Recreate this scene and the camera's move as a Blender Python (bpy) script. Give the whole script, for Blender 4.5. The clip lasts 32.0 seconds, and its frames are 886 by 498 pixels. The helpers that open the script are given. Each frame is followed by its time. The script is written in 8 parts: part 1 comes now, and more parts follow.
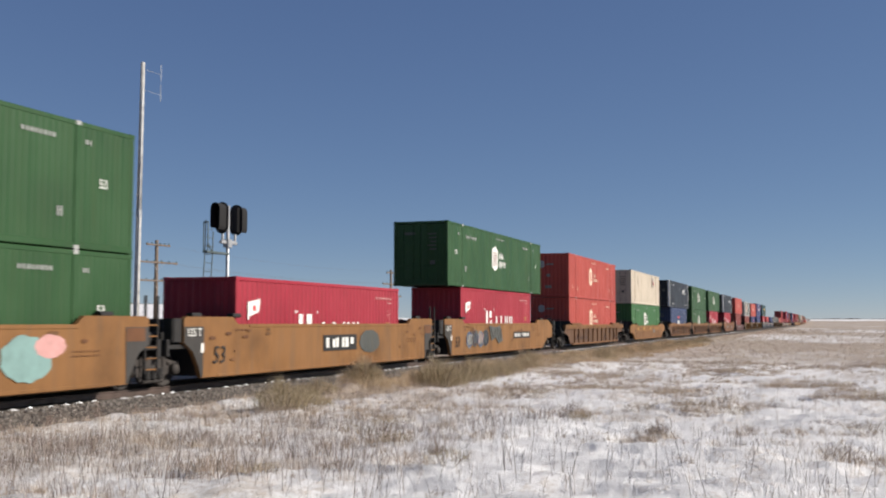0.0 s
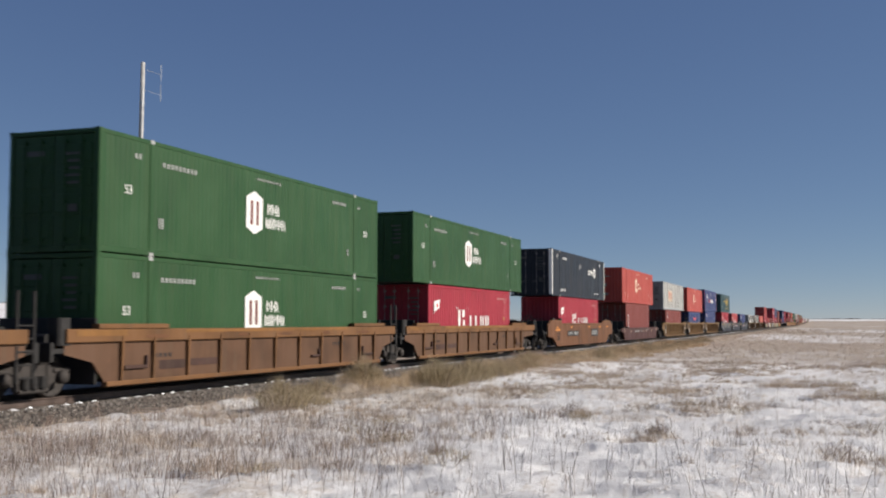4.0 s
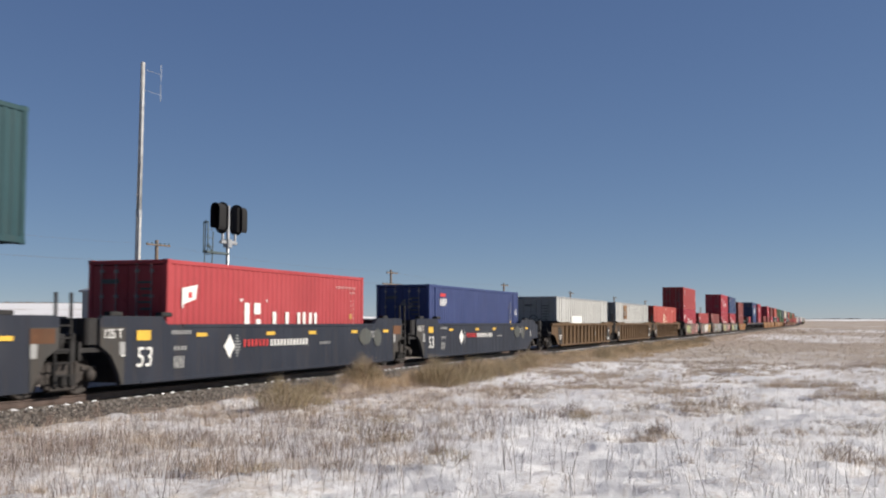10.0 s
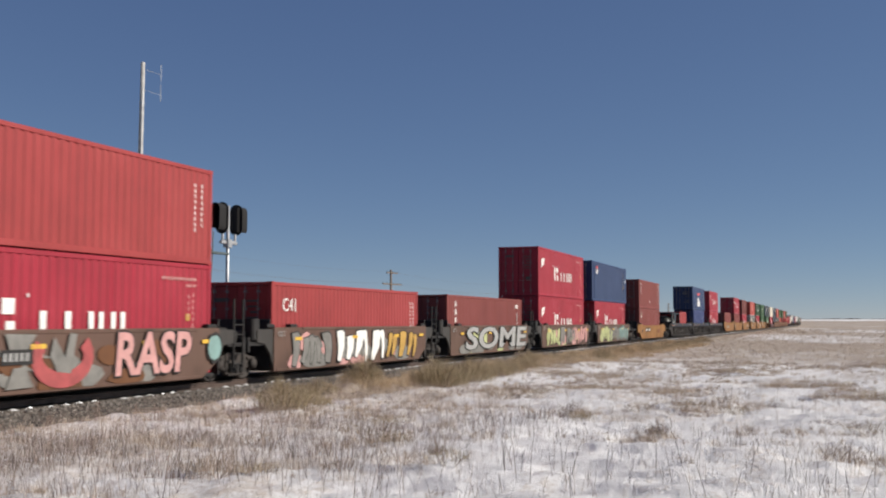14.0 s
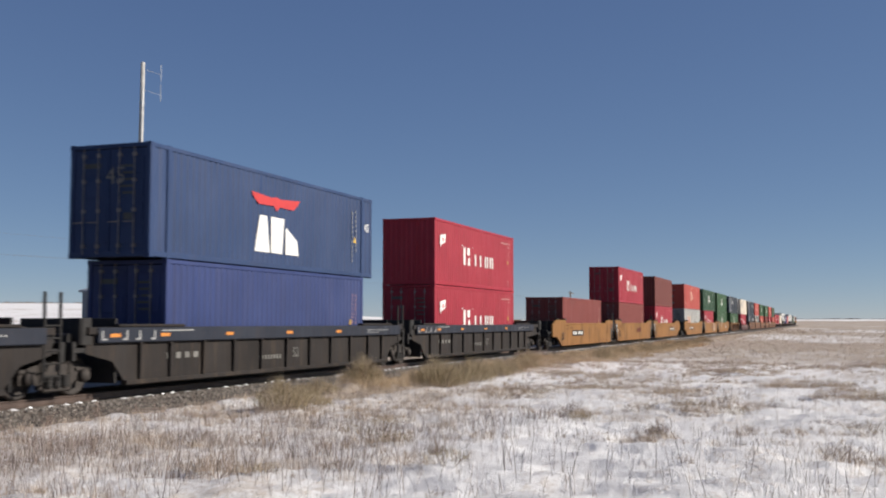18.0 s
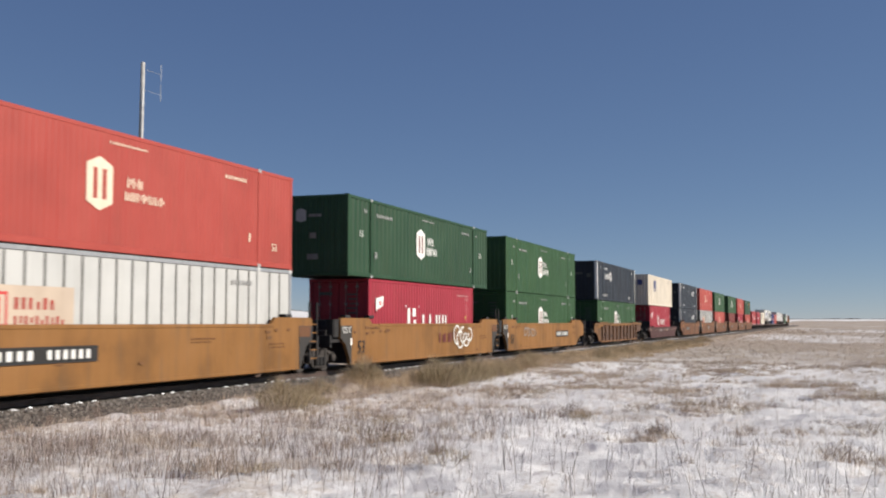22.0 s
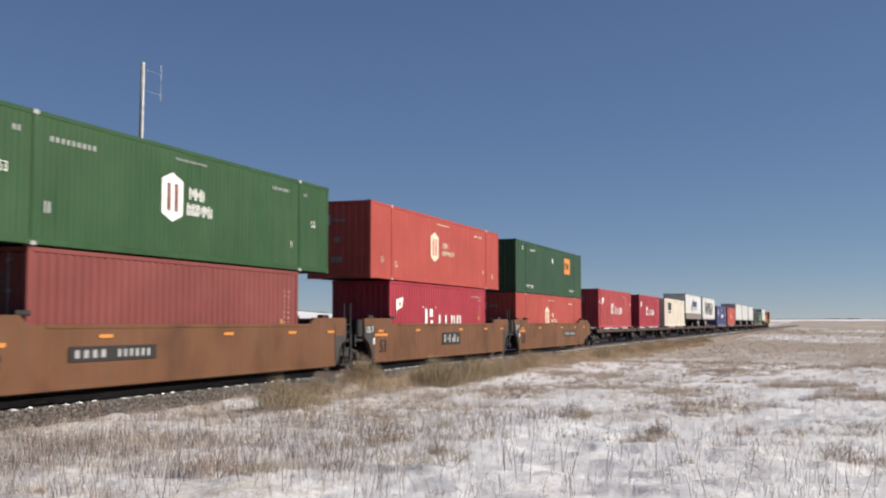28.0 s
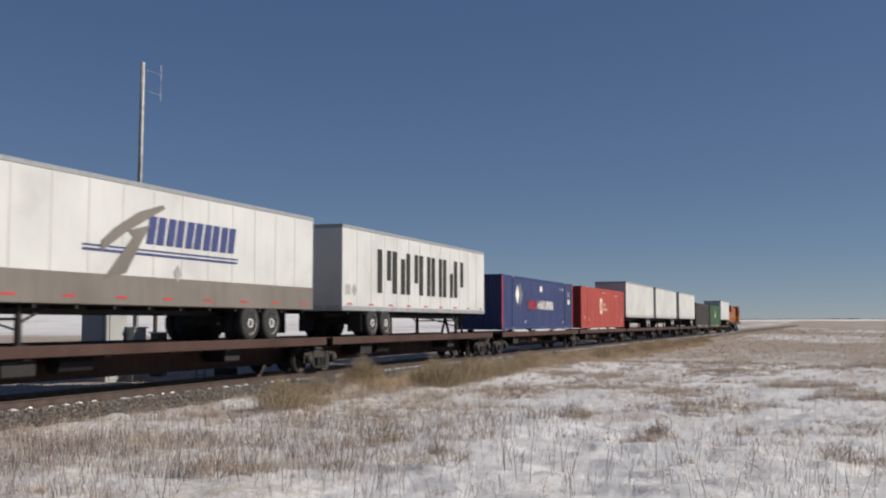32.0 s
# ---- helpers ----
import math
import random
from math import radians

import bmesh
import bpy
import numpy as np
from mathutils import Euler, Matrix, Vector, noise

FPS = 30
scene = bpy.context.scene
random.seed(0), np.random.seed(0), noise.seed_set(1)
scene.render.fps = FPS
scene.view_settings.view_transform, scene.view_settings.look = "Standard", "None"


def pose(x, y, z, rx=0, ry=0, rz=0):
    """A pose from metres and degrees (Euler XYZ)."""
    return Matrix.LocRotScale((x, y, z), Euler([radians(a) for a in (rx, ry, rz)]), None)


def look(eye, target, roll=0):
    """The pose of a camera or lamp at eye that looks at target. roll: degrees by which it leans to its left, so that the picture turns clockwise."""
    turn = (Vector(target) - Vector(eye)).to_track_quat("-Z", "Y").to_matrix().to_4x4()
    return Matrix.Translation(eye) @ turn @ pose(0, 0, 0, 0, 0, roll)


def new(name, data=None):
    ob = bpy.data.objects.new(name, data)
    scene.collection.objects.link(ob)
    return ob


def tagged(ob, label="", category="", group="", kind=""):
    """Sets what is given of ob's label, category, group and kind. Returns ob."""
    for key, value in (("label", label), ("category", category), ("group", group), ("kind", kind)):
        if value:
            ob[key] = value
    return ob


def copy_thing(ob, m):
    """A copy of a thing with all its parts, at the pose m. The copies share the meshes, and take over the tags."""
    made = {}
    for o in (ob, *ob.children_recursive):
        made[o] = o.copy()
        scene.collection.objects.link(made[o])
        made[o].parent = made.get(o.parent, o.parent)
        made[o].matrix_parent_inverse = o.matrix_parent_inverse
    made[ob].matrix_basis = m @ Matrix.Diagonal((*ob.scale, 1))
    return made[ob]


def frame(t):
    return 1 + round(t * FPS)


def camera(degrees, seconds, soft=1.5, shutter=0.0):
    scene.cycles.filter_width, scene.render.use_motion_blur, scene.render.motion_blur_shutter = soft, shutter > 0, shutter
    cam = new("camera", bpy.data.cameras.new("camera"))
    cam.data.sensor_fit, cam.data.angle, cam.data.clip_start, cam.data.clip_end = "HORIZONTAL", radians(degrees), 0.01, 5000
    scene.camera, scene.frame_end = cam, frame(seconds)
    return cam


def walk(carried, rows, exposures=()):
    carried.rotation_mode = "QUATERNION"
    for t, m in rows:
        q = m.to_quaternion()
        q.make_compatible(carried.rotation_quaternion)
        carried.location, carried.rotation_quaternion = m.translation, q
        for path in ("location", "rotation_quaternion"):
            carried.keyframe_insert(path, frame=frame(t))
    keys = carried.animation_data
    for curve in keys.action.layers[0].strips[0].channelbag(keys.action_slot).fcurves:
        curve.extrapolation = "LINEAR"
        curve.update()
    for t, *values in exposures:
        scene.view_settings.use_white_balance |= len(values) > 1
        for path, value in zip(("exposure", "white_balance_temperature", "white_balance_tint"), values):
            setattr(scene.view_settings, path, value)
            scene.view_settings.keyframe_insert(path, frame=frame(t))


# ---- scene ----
# A long container train crosses a snowy prairie before a fixed camera.
# x runs along the track (the train goes towards -x), y away from the camera, z up; rail top is z = 0.
cam = camera(45.13, 32.0, soft=2.1, shutter=0.12)
EYE = Vector((0.0, -16.942, 1.65))
AIM = EYE + Vector((0.93891, 0.33725, 0.06863)) * 50
walk(cam, [(0, look(EYE, AIM)), (32, look(EYE, AIM))], exposures=[(0, 0.52), (2, 0.45), (3, 0.34), (6, 0.52), (7, 0.43), (9, 0.47), (12, 0.37), (13, 0.27), (14, 0.37), (17, 0.47), (20, 0.51), (22, 0.45), (24, 0.49), (25, 0.35), (28, 0.47), (30, 0.47), (31, 0.23), (32, 0.1)])

# ---- light ----
SUN_AZ, SUN_EL = radians(161), radians(30.5)
world = bpy.data.worlds.new("winter_sky")
scene.world = world
world.use_nodes = True
wn = world.node_tree.nodes
sky = wn.new("ShaderNodeTexSky")
sky.sky_type = "NISHITA"
sky.sun_disc = False
sky.sun_elevation, sky.sun_rotation = SUN_EL, SUN_AZ
sky.altitude, sky.air_density, sky.dust_density, sky.ozone_density = 4000, 0.8, 0.0, 9.0
wn["Background"].inputs["Strength"].default_value = 0.1
# a cold, slightly violet winter sky with a weak gradient towards the horizon
wl = world.node_tree.links
split, join = wn.new("ShaderNodeSeparateColor"), wn.new("ShaderNodeCombineColor")
wl.new(sky.outputs["Color"], split.inputs[0])
for i, (gain, power) in enumerate(((1.21, 0.74), (1.045, 0.68), (1.29, 0.5))):
    flat_ = wn.new("ShaderNodeMath")
    flat_.operation = "POWER"
    flat_.inputs[1].default_value = power
    wl.new(split.outputs[i], flat_.inputs[0])
    lift = wn.new("ShaderNodeMath")
    lift.operation = "MULTIPLY"
    lift.inputs[1].default_value = gain
    wl.new(flat_.outputs[0], lift.inputs[0])
    wl.new(lift.outputs[0], join.inputs[i])
wl.new(join.outputs[0], wn["Background"].inputs["Color"])
sun_data = bpy.data.lights.new("sun", "SUN")
sun_data.energy, sun_data.angle, sun_data.color = 5.0, radians(0.53), (1.0, 0.93, 0.84)
sun = new("sun", sun_data)
SUN_DIR = Vector((math.sin(SUN_AZ) * math.cos(SUN_EL), math.cos(SUN_AZ) * math.cos(SUN_EL), math.sin(SUN_EL)))
sun.matrix_world = look(SUN_DIR * 200, (0, 0, 0))


# ---- materials ----
def base_mat(name, rough=0.6, metal=0.0, spec=0.5):
    m = bpy.data.materials.new(name)
    m.use_nodes = True
    n, l = m.node_tree.nodes, m.node_tree.links
    b = n["Principled BSDF"]
    b.inputs["Roughness"].default_value, b.inputs["Metallic"].default_value = rough, metal
    b.inputs["Specular IOR Level"].default_value = spec
    return m, n, l, b


def noise_node(n, l, coord, scale, detail=4, stretch=(1, 1, 1), rough=0.55):
    mp = n.new("ShaderNodeMapping")
    mp.inputs["Scale"].default_value = stretch
    l.new(coord, mp.inputs["Vector"])
    t = n.new("ShaderNodeTexNoise")
    t.inputs["Scale"].default_value, t.inputs["Detail"].default_value, t.inputs["Roughness"].default_value = scale, detail, rough
    l.new(mp.outputs["Vector"], t.inputs["Vector"])
    return t.outputs["Fac"]


def ramp(n, l, fac, stops):
    r = n.new("ShaderNodeValToRGB")
    while len(r.color_ramp.elements) < len(stops):
        r.color_ramp.elements.new(0.5)
    for e, (pos, c) in zip(r.color_ramp.elements, stops):
        e.position = pos
        e.color = (*c, 1) if len(c) == 3 else c
    l.new(fac, r.inputs["Fac"])
    return r.outputs["Color"]


def mix(n, l, fac, a, b, mode="MIX"):
    x = n.new("ShaderNodeMix")
    x.data_type, x.blend_type = "RGBA", mode
    for sock, v in ((x.inputs[0], fac), (x.inputs[6], a), (x.inputs[7], b)):
        if isinstance(v, (int, float)):
            sock.default_value = v
        elif isinstance(v, tuple):
            sock.default_value = (*v, 1) if len(v) == 3 else v
        else:
            l.new(v, sock)
    return x.outputs[2]


def bump(n, l, b, fac, strength, dist=0.01):
    x = n.new("ShaderNodeBump")
    x.inputs["Strength"].default_value, x.inputs["Distance"].default_value = strength, dist
    l.new(fac, x.inputs["Height"])
    l.new(x.outputs["Normal"], b.inputs["Normal"])


MATS = {}


def paint(name, rgb, rough=0.5, dirt=0.35, rust=0.25, grime=(0.10, 0.075, 0.055)):
    """Weathered enamel on steel: faded patches, run-down streaks, rust specks."""
    if name in MATS:
        return MATS[name]
    rgb = tuple(c * 0.61 for c in rgb)
    m, n, l, b = base_mat(name, rough, 0.0, 0.3)
    co = n.new("ShaderNodeTexCoord").outputs["Object"]
    inf = n.new("ShaderNodeObjectInfo")
    add = n.new("ShaderNodeVectorMath")
    l.new(co, add.inputs[0])
    mul = n.new("ShaderNodeMath")
    mul.operation = "MULTIPLY"
    mul.inputs[1].default_value = 37.0
    l.new(inf.outputs["Random"], mul.inputs[0])
    l.new(mul.outputs[0], add.inputs[1])
    v = add.outputs[0]
    fade = noise_node(n, l, v, 0.55, 5)
    streak = noise_node(n, l, v, 2.2, 5, (1.6, 1.6, 0.16))
    speck = noise_node(n, l, v, 9.0, 6, (1, 1, 0.6), 0.7)
    dark = tuple(c * (0.6 if rust >= 0.4 else 0.86) for c in rgb)
    pale = tuple(min(0.9, c * 1.08 + 0.006) for c in rgb)
    c = ramp(n, l, fade, [(0.3, dark), (0.5, rgb), (0.72, pale)])
    soil = dirt * (1.0 if rust >= 0.4 else 0.55)
    smask = ramp(n, l, streak, [(0.52, (0, 0, 0)), (0.8, (soil, soil, soil))])
    c = mix(n, l, smask, c, grime)
    rmask = ramp(n, l, speck, [(0.62, (0, 0, 0)), (0.74, (rust, rust, rust))])
    c = mix(n, l, rmask, c, (0.16, 0.065, 0.03))
    l.new(c, b.inputs["Base Color"])
    rr = ramp(n, l, streak, [(0.3, (rough - 0.08,) * 3), (0.75, (min(0.95, rough + 0.25),) * 3)])
    l.new(rr, b.inputs["Roughness"])
    bump(n, l, b, speck, 0.12, 0.004)
    MATS[name] = m
    return m


def plain(name, rgb, rough=0.6, metal=0.0, var=0.25, scale=6.0):
    if name in MATS:
        return MATS[name]
    m, n, l, b = base_mat(name, rough, metal)
    rgb = tuple(c * 0.85 for c in rgb)
    co = n.new("ShaderNodeTexCoord").outputs["Object"]
    f = noise_node(n, l, co, scale, 6)
    c = ramp(n, l, f, [(0.3, tuple(x * (1 - var) for x in rgb)), (0.7, tuple(min(0.92, x * (1 + var)) for x in rgb))])
    l.new(c, b.inputs["Base Color"])
    bump(n, l, b, f, 0.15, 0.006)
    MATS[name] = m
    return m


KRED = paint("crimson_paint", (0.43, 0.026, 0.05), 0.5, 0.2, 0.06)
KFADE = paint("faded_crimson_paint", (0.5, 0.062, 0.07), 0.55, 0.2, 0.06)
HRED = paint("coral_red_paint", (0.48, 0.072, 0.052), 0.5, 0.25, 0.08)
ORED = paint("faded_red_paint", (0.414, 0.0521, 0.0525), 0.55, 0.25, 0.1)
BROWN = paint("oxide_brown_paint", (0.26, 0.058, 0.05), 0.6, 0.18, 0.1)
DBROWN = paint("dark_oxide_paint", (0.2, 0.05, 0.041), 0.6, 0.22, 0.1)
GREEN = paint("leaf_green_paint", (0.02376, 0.088, 0.02288), 0.5, 0.15, 0.05)
BGREEN = paint("bright_green_paint", (0.042, 0.155, 0.042), 0.45, 0.12, 0.05)
DGREEN = paint("deep_green_paint", (0.017, 0.07, 0.026), 0.5, 0.15, 0.05)
TEAL = paint("teal_paint", (0.02, 0.072, 0.083), 0.5, 0.2, 0.08)
NAVY = paint("slate_navy_paint", (0.01265, 0.01925, 0.03025), 0.45, 0.2, 0.04)
BLUE = paint("blue_paint", (0.037, 0.06, 0.19), 0.5, 0.2, 0.08)
FBLUE = paint("faded_blue_paint", (0.047, 0.075, 0.172), 0.5, 0.25, 0.15)
SBLUE = paint("steel_blue_paint", (0.032, 0.065, 0.165), 0.5, 0.2, 0.08)
CREAM = paint("cream_paint", (0.88, 0.79, 0.65), 0.55, 0.25, 0.3)
CREAMD = paint("soiled_cream_paint", (0.73, 0.635, 0.51), 0.6, 0.32, 0.22)
DULLCREAM = paint("dulled_cream_paint", (0.47, 0.42, 0.36), 0.65, 0.3, 0.1)
WHITE = paint("white_sheet_paint", (0.6956, 0.6956, 0.6674), 0.5, 0.3, 0.1)
VANWHITE = paint("trailer_white_paint", (0.79, 0.79, 0.77), 0.45, 0.1, 0.03)
LGREY = paint("pale_grey_paint", (0.042, 0.036, 0.032), 0.55, 0.3, 0.1)
OLIVE = paint("grey_green_paint", (0.12, 0.14, 0.09), 0.55, 0.3, 0.1)
TANKGREY = paint("tank_grey_paint", (0.1, 0.105, 0.095), 0.45, 0.4, 0.1)
OCHRE = paint("dull_ochre_paint", (0.288, 0.1332, 0.0414), 0.65, 0.55, 0.45)
YELLOW = paint("ochre_yellow_paint", (0.315, 0.142, 0.035), 0.65, 0.55, 0.45)
TAN2 = paint("sunlit_tan_paint", (0.2175, 0.1201, 0.0435), 0.65, 0.5, 0.6)
TAN = paint("tan_yellow_paint", (0.14, 0.077, 0.03), 0.65, 0.5, 0.6)
RUSTMID = paint("red_brown_web_paint", (0.148, 0.074, 0.039), 0.75, 0.6, 0.7)
RUSTWEB = paint("rust_brown_paint", (0.125, 0.064, 0.04), 0.75, 0.6, 0.7)
RUSTY = paint("rust_orange_paint", (0.2232, 0.1026, 0.0361), 0.7, 0.6, 0.7)
REDBR = paint("red_brown_wagon_paint", (0.18, 0.0736, 0.0288), 0.65, 0.4, 0.5)
FECBR = paint("maroon_wagon_paint", (0.082, 0.029, 0.026), 0.65, 0.35, 0.3)
SLATE = paint("slate_blue_wagon_paint", (0.019, 0.0245, 0.041), 0.6, 0.35, 0.2)
GREY = paint("dark_grey_wagon_paint", (0.0235, 0.0178, 0.0153), 0.7, 0.5, 0.4)
GRAF = paint("brown_grey_wagon_paint", (0.15, 0.085, 0.062), 0.65, 0.4, 0.4)
LOCO = paint("locomotive_orange_paint", (0.4, 0.12, 0.03), 0.5, 0.25, 0.1)
# white boxes only: end walls and doors greyer than their sides
ENDGREY = paint("grey_box_end", (0.38, 0.39, 0.365), 0.6, 0.45, 0.2)
SPINE = paint("dark_rusty_deck_paint", (0.085, 0.042, 0.032), 0.75, 0.5, 0.5)
SHELTER = paint("pale_grey_cabinet_paint", (0.52, 0.53, 0.52), 0.5, 0.2, 0.1)
ROADDIRT = paint("road_grimed_grey_paint", (0.24, 0.215, 0.19), 0.65, 0.4, 0.2)
SEAM = plain("dull_seam_aluminium", (0.55, 0.54, 0.5), 0.5, 0.2, 0.1)
EDGE = plain("grey_edge_aluminium", (0.3, 0.31, 0.32), 0.5, 0.2, 0.15)
INKF = plain("faded_cream_marking", (0.74, 0.6, 0.45), 0.6, 0, 0.12, 3)
RODS = plain("worn_lock_rod_steel", (0.22, 0.2, 0.19), 0.6, 0.3, 0.3)
GEAR = plain("oily_black_steel", (0.016, 0.014, 0.013), 0.7, 0.2, 0.4)
TRUCK = plain("dusty_cast_steel", (0.036, 0.029, 0.025), 0.8, 0.1, 0.4, 5)
TREAD = plain("polished_wheel_steel", (0.3, 0.28, 0.27), 0.4, 0.8, 0.2)
RAILTOP = plain("rail_steel", (0.13, 0.095, 0.08), 0.45, 0.5, 0.3, 3)
GALV = plain("galvanised_steel", (0.42, 0.43, 0.44), 0.45, 0.5, 0.2, 4)
INKW = plain("white_marking", (0.78, 0.77, 0.73), 0.55, 0, 0.08, 3)
INKK = plain("black_marking", (0.011, 0.01, 0.0095), 0.8, 0, 0.2, 3)
INKR = plain("red_marking", (0.5, 0.03, 0.03), 0.55, 0, 0.1, 3)
INKY = plain("yellow_marking", (0.65, 0.4, 0.04), 0.55, 0, 0.1, 3)
INKB = plain("navy_marking", (0.03, 0.045, 0.16), 0.55, 0, 0.1, 3)
INKO = plain("orange_marking", (0.6, 0.22, 0.03), 0.55, 0, 0.1, 3)
INKP = plain("pink_marking", (0.52, 0.27, 0.25), 0.6, 0, 0.15, 3)
INKG = plain("grey_marking", (0.32, 0.32, 0.31), 0.6, 0, 0.15, 3)
INKD = plain("spray_grey_marking", (0.17, 0.165, 0.15), 0.65, 0, 0.25, 3)
INKM = plain("spray_yellow_marking", (0.42, 0.25, 0.05), 0.65, 0, 0.25, 3)
INKE = plain("spray_red_marking", (0.33, 0.06, 0.06), 0.65, 0, 0.25, 3)
INKL = plain("lime_marking", (0.4, 0.43, 0.2), 0.6, 0, 0.15, 3)
INKC = plain("pale_teal_marking", (0.18, 0.3, 0.28), 0.6, 0, 0.15, 3)
RUBBER = plain("tyre_rubber", (0.022, 0.022, 0.023), 0.85, 0, 0.2)
LAMPBLK = plain("matt_black_housing", (0.005, 0.005, 0.0055), 0.9, 0, 0.2)
LENS = plain("dark_lens_glass", (0.02, 0.02, 0.02), 0.15, 0, 0.1)
PINE = plain("weathered_pole_wood", (0.16, 0.12, 0.09), 0.85, 0, 0.35, 4)
GREYWOOD = plain("silvered_pole_wood", (0.42, 0.41, 0.39), 0.85, 0, 0.3, 4)
TIEWOOD = plain("creosoted_tie_wood", (0.06, 0.048, 0.04), 0.9, 0, 0.4, 3)
GLASS_INS = plain("glazed_insulator", (0.08, 0.13, 0.12), 0.2, 0, 0.1)
WIRE = plain("weathered_copper_wire", (0.12, 0.12, 0.12), 0.5, 0.3, 0.1)


def per_island(name, cols, rough=0.9):
    m, n, l, b = base_mat(name, rough)
    g = n.new("ShaderNodeNewGeometry")
    c = ramp(n, l, g.outputs["Random Per Island"], [(i / (len(cols) - 1), k) for i, k in enumerate(cols)])
    l.new(c, b.inputs["Base Color"])
    return m


STRAW = per_island("dry_straw", [(0.29, 0.228, 0.175), (0.46, 0.375, 0.295), (0.6, 0.505, 0.405), (0.37, 0.295, 0.232)])
TANGRASS = per_island("tan_bunch_grass", [(0.36, 0.265, 0.165), (0.52, 0.395, 0.255), (0.62, 0.49, 0.33)])
STALK = per_island("brown_weed_stalk", [(0.1, 0.073, 0.062), (0.2, 0.15, 0.125), (0.34, 0.265, 0.215)])
BRUSH = per_island("sagebrush_twig", [(0.19, 0.15, 0.088), (0.33, 0.262, 0.16), (0.46, 0.372, 0.24)])
STONES = per_island("crushed_stone", [(0.04, 0.034, 0.03), (0.13, 0.112, 0.098), (0.26, 0.23, 0.2), (0.08, 0.066, 0.056)])


def snow_ground():
    """Wind-crusted snow over tan litter: thin on the verges, thick in the field, bare far off."""
    m, n, l, b = base_mat("snowy_prairie_ground", 0.75, 0, 0.3)
    g = n.new("ShaderNodeNewGeometry").outputs["Position"]
    big = noise_node(n, l, g, 0.16, 5, (0.55, 1.2, 1))
    huge = noise_node(n, l, g, 0.03, 4, (0.45, 1.2, 1), 0.6)
    mid = noise_node(n, l, g, 0.9, 6, (0.6, 1.3, 1), 0.62)
    fine = noise_node(n, l, g, 5.0, 6, (0.7, 1.2, 1), 0.7)
    grit = noise_node(n, l, g, 24.0, 4, (0.8, 1.0, 1), 0.75)
    sep = n.new("ShaderNodeSeparateXYZ")
    l.new(g, sep.inputs[0])

    def total(parts):
        out = None
        for src, w in parts:
            k = n.new("ShaderNodeMath")
            k.operation = "MULTIPLY_ADD"
            k.inputs[1].default_value = w
            l.new(src, k.inputs[0])
            if out is None:
                k.inputs[2].default_value = 0.0
            else:
                l.new(out, k.inputs[2])
            out = k.outputs[0]
        return out

    def span(src, lo, hi, a, c):
        k = n.new("ShaderNodeMapRange")
        k.interpolation_type = "SMOOTHSTEP"
        for name_, v in (("From Min", lo), ("From Max", hi), ("To Min", a), ("To Max", c)):
            k.inputs[name_].default_value = v
        l.new(src, k.inputs["Value"])
        return k.outputs[0]

    def times(p, q):
        k = n.new("ShaderNodeMath")
        k.operation = "MULTIPLY"
        l.new(p, k.inputs[0])
        l.new(q, k.inputs[1])
        return k.outputs[0]
    x, y = sep.outputs["X"], sep.outputs["Y"]
    dist = n.new("ShaderNodeVectorMath")
    dist.operation = "LENGTH"
    l.new(g, dist.inputs[0])
    r = dist.outputs["Value"]
    # the brushy strip along the track, the bare verge beyond it, the far fields
    strip = times(times(span(x, 24, 30, 0, 1), span(y, -6.0, -4.2, 0, 1)), span(r, 120, 240, 1, 0.4))
    slope = times(times(span(x, 17, 22, 0, 1), span(x, 34, 28, 0, 1)), span(y, -11, -7, 0, 1))
    near = times(span(x, 24, 15, 0, 1), span(y, -13, -9, 0, 1))
    clean = times(times(span(x, 24, 19, 0, 1), span(y, -15.5, -14, 0, 1)), span(y, -10, -11.5, 0, 1))
    band = times(span(r, 48, 70, 0, 1), span(r, 100, 150, 1, 0.6))
    swell = times(huge, span(r, 60, 110, 0, 1))
    verge = times(span(y, 1, 3, 0, 1), span(y, 9, 5, 0, 1))
    side = span(y, 260, 60, 0, 1)  # the bare fields lie down the line only
    rows = times(times(span(r, 260, 480, 0, 1), span(r, 1180, 1130, 0, 1)), side)
    # below x = 8, out of view, snow is taken off to weaken its bounce
    tot = total(((big, 0.3), (mid, 0.3), (fine, 0.34), (grit, 0.26), (strip, 0.3), (slope, 0.05), (near, 0.045), (clean, -0.06), (band, 0.13), (span(y, 9, 15, 0, 1), -0.25), (verge, 0.3),
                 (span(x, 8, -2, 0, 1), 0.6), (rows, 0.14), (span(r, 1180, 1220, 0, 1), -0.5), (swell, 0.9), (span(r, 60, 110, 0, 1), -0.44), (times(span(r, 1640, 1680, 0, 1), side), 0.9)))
    mask = ramp(n, l, tot, [(0.6, (0, 0, 0)), (0.66, (0.5,) * 3), (0.76, (0.94,) * 3)])
    snow = ramp(n, l, mid, [(0.3, (0.6, 0.59, 0.59)), (0.6, (0.76, 0.745, 0.735))])
    litter = ramp(n, l, fine, [(0.3, (0.17, 0.133, 0.1)), (0.5, (0.33, 0.265, 0.205)), (0.72, (0.5, 0.412, 0.325))])
    litter = mix(n, l, span(x, 4, -4, 0, 1), litter, (0.06, 0.046, 0.034))  # dark ground added out of view, dims the bounce on the container ends
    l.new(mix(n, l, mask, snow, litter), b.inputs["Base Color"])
    bump(n, l, b, total(((fine, 1.0), (grit, 0.7))), 0.8, 0.07)
    return m


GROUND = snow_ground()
SNOW = plain("snow", (0.78, 0.79, 0.81), 0.7, 0, 0.08, 5)


